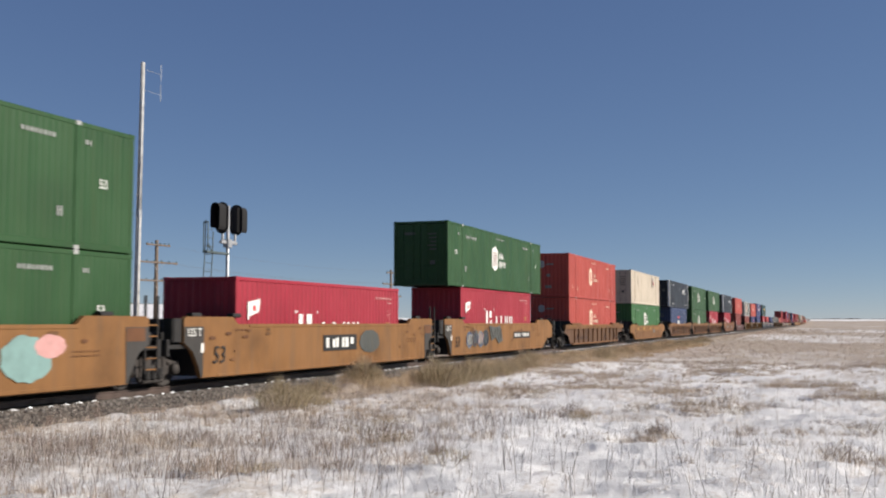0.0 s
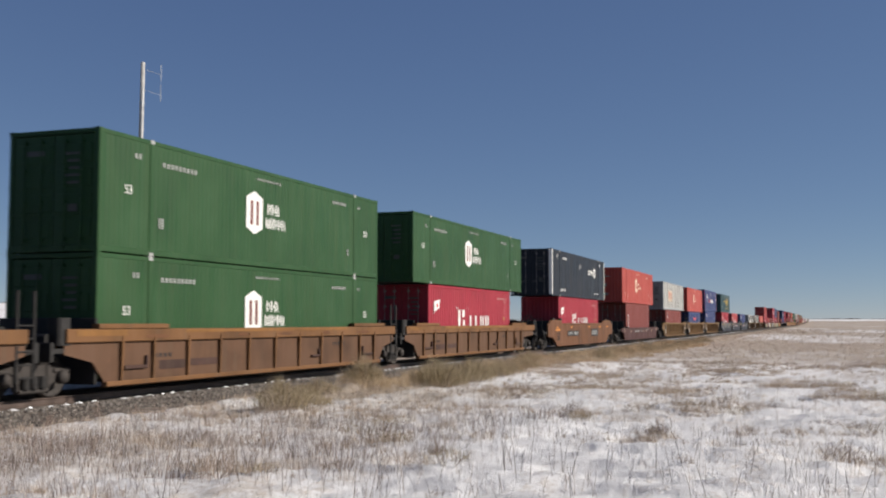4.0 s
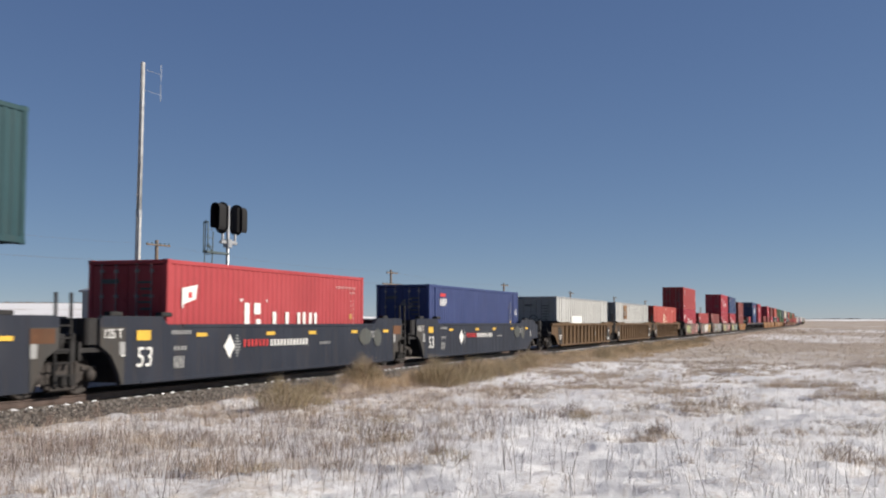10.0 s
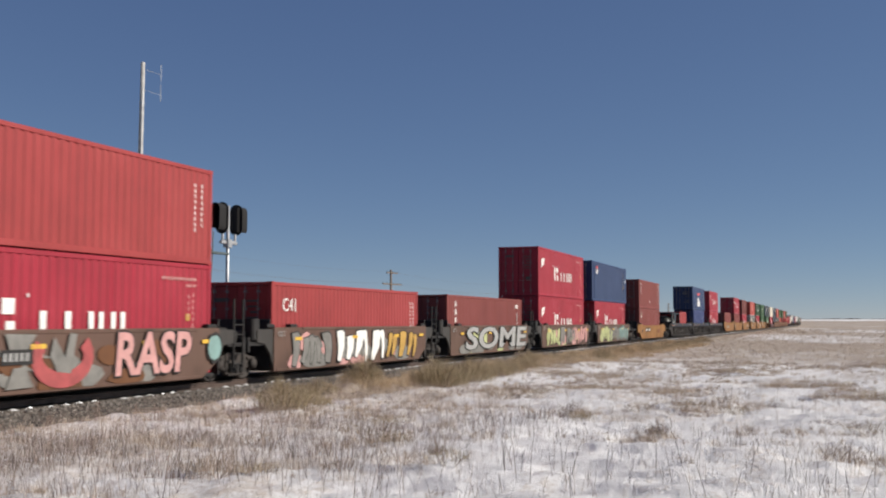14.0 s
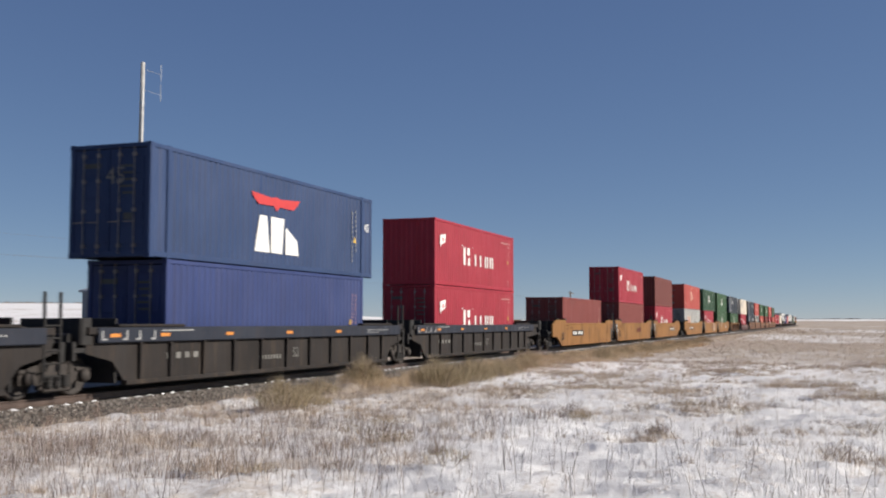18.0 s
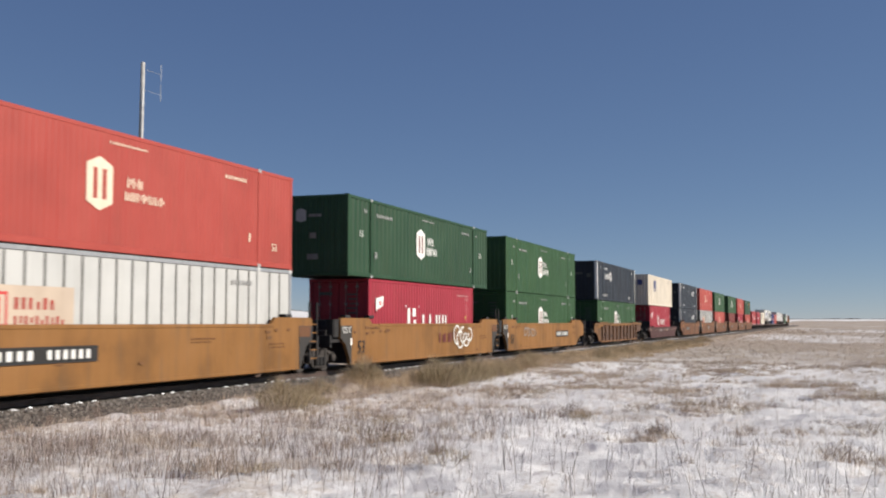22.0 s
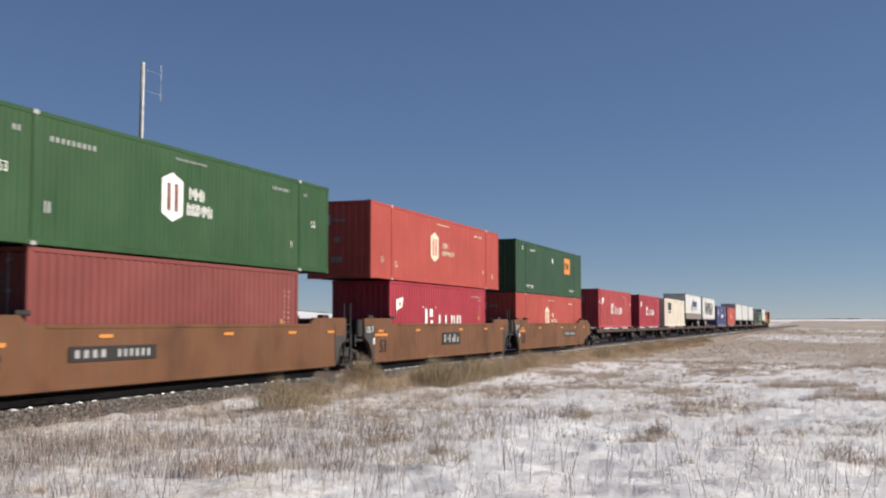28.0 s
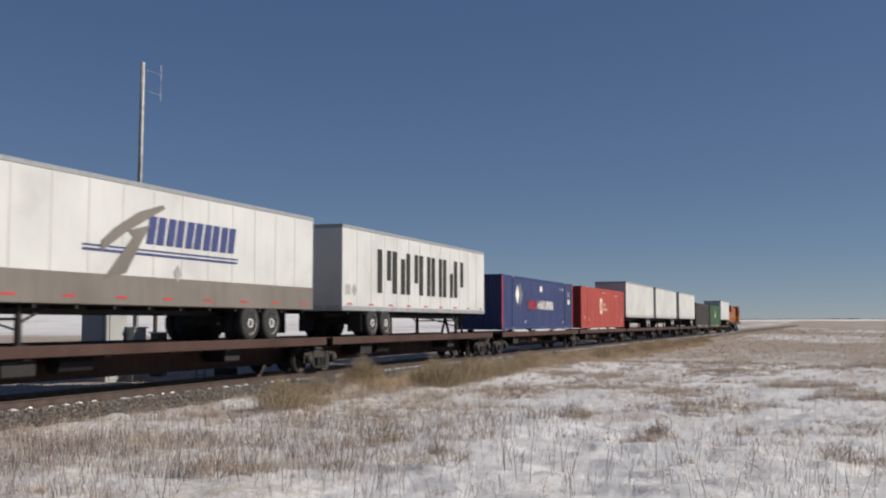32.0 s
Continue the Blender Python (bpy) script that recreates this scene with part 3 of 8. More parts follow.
for i, (bx, by, br, bh) in enumerate([(15.9, -11.1, 0.2, 0.5), (19.9, -13.9, 0.28, 0.28), (17.6, -17.0, 0.5, 0.35), (14.0, -10.3, 0.4, 0.32), (18.6, -8.6, 0.6, 0.36),
                                      (16.6, -7.6, 0.5, 0.36), (21.5, -11.3, 0.5, 0.28), (24.6, -12.9, 0.6, 0.3), (13.1, -8.6, 0.4, 0.34), (47.5, -5.9, 0.9, 0.5), (28.5, -14.5, 0.6, 0.26), (20.5, -15.5, 0.4, 0.26)]):
    bush(bx, by, br, bh, 150, (STALK, BRUSH, STRAW)[i % 3], "small brown weed tuft in snow", 200 + i, "weed_tuft", "weed")
for i, (bx, by, bh) in enumerate([(19.5, -1.95, 0.75), (19.2, -2.2, 0.5), (17.8, -2.1, 0.5), (17.4, -2.4, 0.45), (20.1, -2.5, 0.4)]):
    bush(bx, by, 0.12, bh, 60, STALK, "thin dry weed on the ballast edge", 300 + i, "weed", "weed")


for i, (bx, by, br) in enumerate(PATCHES):
    if br < 3.5:
        for k in range(3 if br > 1.4 else 2):
            ang = 2.1 * i + 2.4 * k
            bush(bx + 0.5 * br * math.cos(ang), by + 0.35 * br * math.sin(ang), br * 0.6, 0.2 + 0.06 * ((i + k) % 4), 240, (STALK, STRAW, BRUSH)[(i + k) % 3], "low tan weed tuft in drifted snow", 400 + 5 * i + k, "weed_tuft", "weed")


# ---- lineside things ----
LADDER = plain("weathered_ladder_steel", (0.09, 0.12, 0.12), 0.6, 0.3, 0.2)


def signal():
    root = tagged(new("railway_signal"), "galvanised signal mast with two black hooded heads and a ladder", "signal")
    root.location = (34.24, 3.8, -0.5)
    part("mast", Geo().rod((0, 0, 0), (0, 0, 6.45), 0.065, 14).mesh("mast", GALV, True), root)
    part("footing", Geo().bev(-0.3, 0.3, -0.3, 0.3, 0, 0.5, 0.04).mesh("footing", LGREY), root)
    part("bracket", Geo().bev(-0.5, 0.6, -0.05, 0.05, 5.02, 5.14).bev(-0.14, 0.14, -0.12, 0.12, 4.9, 5.2).mesh("bracket", GALV), root)
    def stadium(hw, h, n=9):
        r = hw
        return [(r * math.cos(t), h - r + r * math.sin(t)) for t in np.linspace(0, math.pi, n)] + [(-r * math.cos(t), r - r * math.sin(t)) for t in np.linspace(0, math.pi, n)]
    for sx, px in ((-1, -0.4), (1, 0.57)):
        g = Geo()
        prof = stadium(0.27, 1.16)
        k = len(prof)
        g.add([(0, p, q) for p, q in prof] + [(sx * 0.04, p, q) for p, q in prof], [tuple(range(k)), tuple(range(2 * k - 1, k - 1, -1))] + [(i, (i + 1) % k, (i + 1) % k + k, i + k) for i in range(k)])
        g.bev(-0.1, 0.1, -0.16, 0.16, 0.12, 1.04, 0.05)
        head = part("signal_head", g.mesh("signal_head", LAMPBLK), root, "black signal head with oval background plate", at=pose(px, 0, 5.39))
        sh = Geo()
        inner = [(p, q + 0.06) for p, q in stadium(0.21, 1.04)]
        sh.add([(sx * 0.03, p, q) for p, q in inner] + [(sx * 0.5, p * 0.92, q) for p, q in inner], [(i, (i + 1) % k, (i + 1) % k + k, i + k) for i in range(k) if not 10 < i < 16])
        part("hood", sh.mesh("hood", LAMPBLK, True), head, "deep black rounded sun hood")
        for z in (0.27, 0.58, 0.89):
            part("lens", Geo().lathe([(0.1, sx * 0.06), (0.1, sx * 0.09)], 14, (0, 0, z), "x").mesh("lens", LENS), head)
        part("neck", Geo().rod((0, 0, -0.25), (0, 0, 0.05), 0.05, 8).rod((0, 0, -0.25), (-px * 0.9, 0, -0.3), 0.045, 8).mesh("neck", GALV), root, at=pose(px * 0.9, 0, 5.39))
    lad = Geo()
    rails = (((-1.96, 0), (-1.52, 4.65), (-1.5, 5.8)), ((-1.44, 0), (-1.02, 4.65), (-1.0, 5.42)))
    for ps in rails:
        for (xa, za), (xb, zb) in zip(ps, ps[1:]):
            lad.rod((xa, 0, za), (xb, 0, zb), 0.02, 6)
    for i in range(18):
        z = 0.3 + i * 0.305
        o = 0.36 * (min(z, 4.65) / 4.65)
        lad.rod((-1.96 + o * 1.2, 0, z), (-1.44 + o * 1.18, 0, z), 0.014, 6)
    part("ladder", lad.mesh("ladder", LADDER), root, "weathered grey-green ladder")
    pl = Geo().bev(-1.52, -0.04, -0.1, 0.1, 4.62, 4.7, 0.01)
    for yy in (-0.09, 0.09):
        pl.rod((-1.48, yy, 4.66), (-1.48, yy, 5.75), 0.02, 6)
    pl.rod((-1.48, -0.09, 5.72), (-1.48, 0.09, 5.72), 0.03, 6).rod((-1.48, -0.09, 4.95), (-1.2, -0.09, 4.68), 0.03, 6)
    part("platform", pl.mesh("platform", LADDER), root, "small weathered grey-green platform")


def antenna_pole():
    root = tagged(new("antenna_pole"), "tall silver-grey wooden pole with two whip antennas on top", "pole")
    root.location = (35.95, 9.0, -0.45)
    g = Geo().rod((0, 0, 0), (0.08, 0, 6.5), 0.125, 14, 0.11).rod((0.08, 0, 6.5), (0.16, 0, 12.65), 0.105, 14, 0.085)
    part("shaft", g.mesh("shaft", GREYWOOD, True), root)
    for z in (12.35, 11.5):
        a = Geo().rod((0.15, -0.1, z), (1.25, -0.15, z), 0.008, 6).rod((1.2, -0.15, z - 0.28), (1.2, -0.15, z + 0.42), 0.014, 6)
        part("antenna", a.mesh("antenna", GALV), root, "thin grey dipole antenna on an arm")
    part("conduit", Geo().rod((-0.1, -0.1, 0), (0.05, -0.09, 11.6), 0.022, 6).rod((-0.16, -0.1, 7.2), (-0.26, -0.1, 7.2), 0.03, 6).mesh("conduit", GALV), root)
    part("band", Geo().lathe([(0.125, 6.3), (0.125, 6.6)], 14, (0.08, 0, 0), "z").mesh("band", GALV), root)
    part("band", Geo().lathe([(0.105, 10.9), (0.105, 11.05)], 14, (0.14, 0, 0), "z").mesh("band", GALV), root)


def telegraph():
    root = None
    xs = [64.6 + 43.6 * i for i in range(-2, 10)]
    for i, x in enumerate(xs):
        if root is None:
            root = tagged(new("telegraph_pole"), "weathered wooden telegraph pole with three crossarms", "pole", "telegraph poles along the track")
            part("shaft", Geo().rod((0, 0, 0), (0, 0, 7.9), 0.17, 12, 0.12).mesh("shaft", PINE, True), root)
            for z in (7.55, 6.3, 5.0):
                w = 1.2 if z > 7 else 2.0
                arm = part("crossarm", Geo().bev(-w, w, -0.2, -0.1, z - 0.06, z + 0.06, 0.01).mesh("crossarm", PINE), root)
                for k in range(6):
                    px = -w + 0.12 + (2 * w - 0.24) * k / 5
                    part("insulator", Geo().lathe([(0.02, 0), (0.045, 0.03), (0.045, 0.09), (0.02, 0.12)], 8, (px, -0.15, z + 0.06), "z").mesh("insulator", GLASS_INS), arm)
            for z in (6.3, 5.0):
                for e in (-0.7, 0.7):
                    part("brace", Geo().rod((e, -0.16, z), (0, -0.16, z - 0.6), 0.015, 5).mesh("brace", GALV), root)
            first = root
        else:
            root = copy_thing(first, Matrix.Identity(4))
        root.matrix_basis = pose(x, 28, ground_z(x, 28) - 0.05, 0, 0, -8)
    for z, off in ((7.65, 0.9), (6.4, 1.7), (6.4, -1.7)):
        g = Geo()
        for a, b in zip(xs, xs[1:]):
            pts = [(a + (b - a) * k / 8, 28 - 0.15 + off * 0.14, z - 0.43 - 0.9 * (1 - (k / 4 - 1) ** 2) * 0.5) for k in range(9)]
            for p, q in zip(pts, pts[1:]):
                g.rod(p, q, 0.006, 4)
        tagged(new("telegraph_wire", g.mesh("telegraph_wire", WIRE)), "thin dark telegraph wire sagging between the poles", "wire", "telegraph wires")


def cabinet(name, x, y, w, d, h, mat, label, gable=0.0):
    root = tagged(new(name), label, "cabinet")
    root.location = (x, y, -0.5)
    part("body", Geo().bev(0, w, 0, d, 0.1, h, 0.03).mesh("body", mat), root)
    part("plinth", Geo().bev(-0.05, w + 0.05, -0.05, d + 0.05, 0, 0.12, 0.02).mesh("plinth", LGREY), root)
    if gable:
        g = Geo().prism([(-0.08, h - 0.02), (w + 0.08, h - 0.02), (w + 0.08, h + 0.05), (w / 2, h + gable), (-0.08, h + 0.05)], -0.08, d + 0.08)
    else:
        g = Geo().bev(-0.05, w + 0.05, -0.05, d + 0.05, h, h + 0.05, 0.01)
    part("roof", g.mesh("roof", GALV), root)
    door = part("door", Geo().bev(w * 0.12, w * 0.88, -0.03, 0.0, 0.2, h - 0.25, 0.01).mesh("door", mat), root)
    part("handle", Geo().bev(w * 0.78, w * 0.82, -0.06, -0.03, h * 0.45, h * 0.55, 0.01).mesh("handle", GEAR), door)
    side = part("access_panel", Geo().bev(-0.03, 0.0, d * 0.12, d * 0.8, 0.3, h - 0.3, 0.01).mesh("access_panel", SHELTER), root, "pale grey access panel")
    part("vent", Geo().bev(-0.045, -0.03, d * 0.3, d * 0.6, h - 0.7, h - 0.5, 0.01).mesh("vent", GEAR), side)


signal()
antenna_pole()
telegraph()
cabinet("equipment_shelter", 30.2, 6.0, 1.15, 1.05, 3.2, SHELTER, "grey metal railway equipment shelter with a low gable roof", 0.16)
cabinet("relay_cabinet", 31.2, 5.6, 0.7, 0.55, 1.95, SHELTER, "low grey metal relay cabinet")
cabinet("meter_box", 33.1, 5.9, 0.5, 0.4, 1.75, OLIVE, "small grey-green meter box beside the pole")


def treeline():
    """A thin dark belt of bare brush along the crest of the far rise."""
    rnd = random.Random(14)
    v, f = [], []
    az = -30.0
    while az < 94.0:
        t = radians(az)
        x, y = 1790 * math.sin(t), -16.9 + 1790 * math.cos(t)
        z, h, w = ground_z(x, y), rnd.uniform(1.6, 3.2) * (1.0 if az < 64 else 0.4 + 0.45 * noise.noise((az * 0.6, 1, 5))), rnd.uniform(3, 6)
        k = len(v)
        ux, uy = math.cos(t), -math.sin(t)
        for e, zz in ((-w, -1), (w, -1), (w * 0.7, h * 0.8), (rnd.uniform(-1, 1), h), (-w * 0.7, h * 0.75)):
            v.append((x + ux * e, y + uy * e, z + zz))
        for e, zz in ((-w, -1), (w, -1), (0, h)):
            v.append((x + ux * e + 4 * math.sin(t), y + uy * e + 4 * math.cos(t), z + zz))
        f += [(k, k + 1, k + 2, k + 3, k + 4), (k + 5, k + 7, k + 6), (k, k + 5, k + 6, k + 1), (k + 1, k + 6, k + 7, k + 3, k + 2), (k, k + 4, k + 3, k + 7, k + 5)]
        az += rnd.uniform(0.1, 0.2) if az < 64 else rnd.uniform(0.1, 0.24)
    me = bpy.data.meshes.new("far_brush_line")
    me.from_pydata(v, [], f)
    me.materials.append(PINE)
    tagged(new("far_brush_line", me), "distant dark line of bare brush along the snowy ridge", "brush", kind="stuff")


treeline()


# ---- train: containers ----
PANELBLK = paint("charcoal_panel_paint", (0.06, 0.055, 0.05), 0.6, 0.4, 0.3)
MOVERS = []


def put(ob, s, z):
    """Remember a thing of the train: its place s along the train and its height."""
    ob.location = (s, 0, z)
    MOVERS.append((ob, s, z))
    return ob


def wave(x0, x1, pitch, depth):
    """Places and depths of a trapezoid corrugation between x0 and x1."""
    n = max(1, round((x1 - x0) / pitch))
    p = (x1 - x0) / n
    out = []
    for i in range(n):
        a = x0 + i * p
        out += [(a, 0), (a + p * 0.3, 0), (a + p * 0.48, depth), (a + p * 0.82, depth)]
    return out + [(x1, 0)]


def sheet_side(g, pts, z0, z1, y, sgn):
    """A pleated wall standing along x; sgn -1 faces -y."""
    v, f = [], []
    for x, d in pts:
        v += [(x, y - sgn * d, z0), (x, y - sgn * d, z1)]
    for i in range(len(pts) - 1):
        f.append((2 * i, 2 * i + 2, 2 * i + 3, 2 * i + 1))
    g.add(v, f)


def sheet_end(g, pts, z0, z1, x, sgn):
    v, f = [], []
    for y, d in pts:
        v += [(x - sgn * d, y, z0), (x - sgn * d, y, z1)]
    for i in range(len(pts) - 1):
        f.append((2 * i, 2 * i + 1, 2 * i + 3, 2 * i + 2))
    g.add(v, f)


def shell_meshes(L, W, H, style, doors, mat):
    """Side walls, end walls, roof and floor of a container's shell, each a mesh."""
    def build():
        out = []
        hx, hy = L / 2, W / 2
        pitch, depth = {"iso": (0.285, 0.029), "fine": (0.2, 0.006), "post": (0.61, 0.0), "rib": (0.395, 0.034)}[style]
        z0, z1 = 0.16, H - 0.11
        stops = [-hx + 0.13, hx - 0.13]
        if L > 13:
            q = 6.096 - 0.07
            stops = [-hx + 0.13, -q, q, hx - 0.13]
            stops = [stops[0], stops[1], stops[1], stops[2], stops[2], stops[3]]
        for sgn in (-1, 1):
            g = Geo()
            pts = []
            for a, b in zip(stops[0::2], stops[1::2]):
                pts += [(a, 0.02), (b, 0.02)] if style == "post" else wave(a, b, pitch, depth)
            sheet_side(g, pts, z0, z1, sgn * (hy - 0.012), sgn)
            out.append(("side_wall", g.mesh("side_wall", mat)))
        for sgn in ((1,) if doors else (-1, 1)):
            g = Geo()
            sheet_end(g, wave(-hy + 0.13, hy - 0.13, 0.25, 0.03), z0, z1, sgn * (hx - 0.015), sgn)
            out.append(("end_wall", g.mesh("end_wall", mat)))
        pts = wave(-hx + 0.1, hx - 0.1, 0.4, 0.015)
        v = []
        for x, d in pts:
            v += [(x, -hy + 0.05, H - 0.02 - d), (x, hy - 0.05, H - 0.02 - d)]
        out.append(("roof", Geo().add(v, [(2 * i, 2 * i + 2, 2 * i + 3, 2 * i + 1) for i in range(len(pts) - 1)]).mesh("roof", mat)))
        out.append(("floor", Geo().box(-hx + 0.1, hx - 0.1, -hy + 0.06, hy - 0.06, 0.05, 0.12).mesh("floor", GEAR)))
        return out
    return cached(("shell", L, W, H, style, doors, mat.name), build)


def frame_mesh(L, W, H, mat):
    def build():
        g = Geo()
        hx, hy = L / 2, W / 2
        for sx in (-1, 1):
            for sy in (-1, 1):
                x, y = sx * (hx - 0.075), sy * (hy - 0.075)
                g.bev(x - 0.075, x + 0.075, y - 0.072, y + 0.072, 0.1, H - 0.1, 0.02)
        for sy in (-1, 1):
            y = sy * (hy - 0.05)
            g.bev(-hx + 0.08, hx - 0.08, y - 0.048, y + 0.048, 0.02, 0.17, 0.015)
            g.bev(-hx + 0.08, hx - 0.08, y - 0.046, y + 0.046, H - 0.125, H - 0.012, 0.015)
        for sx in (-1, 1):
            x = sx * (hx - 0.05)
            g.bev(x - 0.046, x + 0.046, -hy + 0.08, hy - 0.08, 0.02, 0.17, 0.015)
            g.bev(x - 0.046, x + 0.046, -hy + 0.08, hy - 0.08, H - 0.125, H - 0.012, 0.015)
        return g.mesh("frame", mat)
    return cached(("frame", L, W, H, mat.name), build)


def casting_mesh(mat):
    return cached(("casting", mat.name), lambda: Geo().bev(-0.085, 0.085, -0.081, 0.081, 0, 0.118, 0.015).mesh("corner_casting", mat))


def post_mesh(H, mat):
    return cached(("post", H, mat.name), lambda: Geo().bev(-0.1, 0.1, -0.03, 0.03, 0.1, H - 0.1, 0.02).mesh("stacking_post", mat))


def door_mesh(W, H, mat):
    def build():
        g = Geo()
        w, h = W / 2 - 0.16, H - 0.3
        g.bev(-0.03, 0.03, 0, w, 0, h, 0.01)
        for k in range(4):
            z = 0.12 + k * (h - 0.24) / 4
            g.bev(-0.05, -0.03, 0.08, w - 0.08, z + 0.08, z + (h - 0.24) / 4 - 0.08, 0.01)
        return g.mesh("door", mat)
    return cached(("door", W, H, mat.name), build)


def lock_mesh(H, mat):
    def build():
        g = Geo().rod((-0.085, 0, -0.06), (-0.085, 0, H - 0.26), 0.016, 8)
        for z in (0.15, H * 0.36, H * 0.62, H - 0.45):
            g.bev(-0.1, -0.04, -0.05, 0.05, z - 0.04, z + 0.04, 0.008)
        g.rod((-0.1, 0, 0.75), (-0.1, 0.3, 0.75), 0.014, 6)
        return g.mesh("lock_rod", mat)
    return cached(("lock", H, mat.name), build)


def decal(parent, name, polys, mat, L, W, label="", key=None, y=None):
    """Flat paint work on the near side; polygons in (distance from the left end, height)."""
    yy = -W / 2 - 0.003 if y is None else y

    def build():
        g = Geo()
        for p in polys:
            g.flat([(u - L / 2, v) for u, v in p], yy)
        return g.mesh(name, mat)
    if name == "word_mark" or (name == "emblem" and len(polys) > 1):
        for i, p in enumerate(polys):
            ob = part("sign_bar", cached(("bar", key, i, L, W, mat.name, yy), lambda: Geo().flat([(u - L / 2, v) for u, v in p], yy).mesh("sign_bar", mat)) if key else Geo().flat([(u - L / 2, v) for u, v in p], yy).mesh("sign_bar", mat), parent)
        return ob
    me = cached(("decal", key, name, L, W, mat.name, yy), build) if key else build()
    ob = part(name, me, parent, label)
    return tagged(ob, kind="stuff") if name == "small_mark" else ob


def blocks(u0, u1, v0, v1, n, gap=0.22, seed=1):
    """Plain upright bars standing in for a word mark of n signs."""
    rnd = random.Random(seed)
    out = []
    p = (u1 - u0) / n
    for i in range(n):
        a, b = u0 + i * p, u0 + (i + 1) * p - p * gap * 0.8
        k, h = rnd.uniform(0.3, 0.38), v1 - v0
        out.append(rect(a, a + (b - a) * k, v0, v1))
        out.append(rect(b - (b - a) * k * 0.9, b, v0 + h * rnd.choice((0, 0, 0.3)), v1 - h * rnd.choice((0, 0.15, 0.35))))
    return out


def small(u0, u1, v0, v1, n):
    p = (u1 - u0) / n
    return [rect(u0 + i * p, u0 + (i + 0.5) * p, v0, v1) for i in range(n)]


def hexagon(cx, cz, w, h, c=0.3):
    return [(cx, cz - h), (cx + w, cz - h * (1 - c)), (cx + w, cz + h * (1 - c)), (cx, cz + h), (cx - w, cz + h * (1 - c)), (cx - w, cz - h * (1 - c))]


def disc(cx, cz, r, n=20):
    return [(cx + r * math.cos(2 * math.pi * i / n), cz + r * math.sin(2 * math.pi * i / n)) for i in range(n)]


def rails_of(cx, cz, w, h, t):
    return [rect(cx - w, cx + w, cz - h, cz - h + t), rect(cx - w, cx + w, cz + h - t, cz + h), rect(cx - w, cx - w + t, cz - h + t, cz + h - t), rect(cx + w - t, cx + w, cz - h + t, cz + h - t)]


def mark(parent, s, u, v, size, mat, L, W, turn=0):
    return part("number", text_mesh(s, size, mat), parent, at=pose(u - L / 2, -W / 2 - 0.005, v, 90, 0, 0) @ pose(0, 0, 0, 0, 0, turn))


def ribbon(pts, w):
    """A band of width w along a line of points, as one outline."""
    left, right_ = [], []
    for i, p in enumerate(pts):
        a, b = Vector(pts[max(0, i - 1)]), Vector(pts[min(len(pts) - 1, i + 1)])
        d = (b - a).normalized()
        left.append((p[0] - d.y * w / 2, p[1] + d.x * w / 2))
        right_.append((p[0] + d.y * w / 2, p[1] - d.x * w / 2))
    return right_ + left[::-1]


FADED = paint("faded_tan_patch", (0.72, 0.58, 0.45), 0.6, 0.15, 0.08)


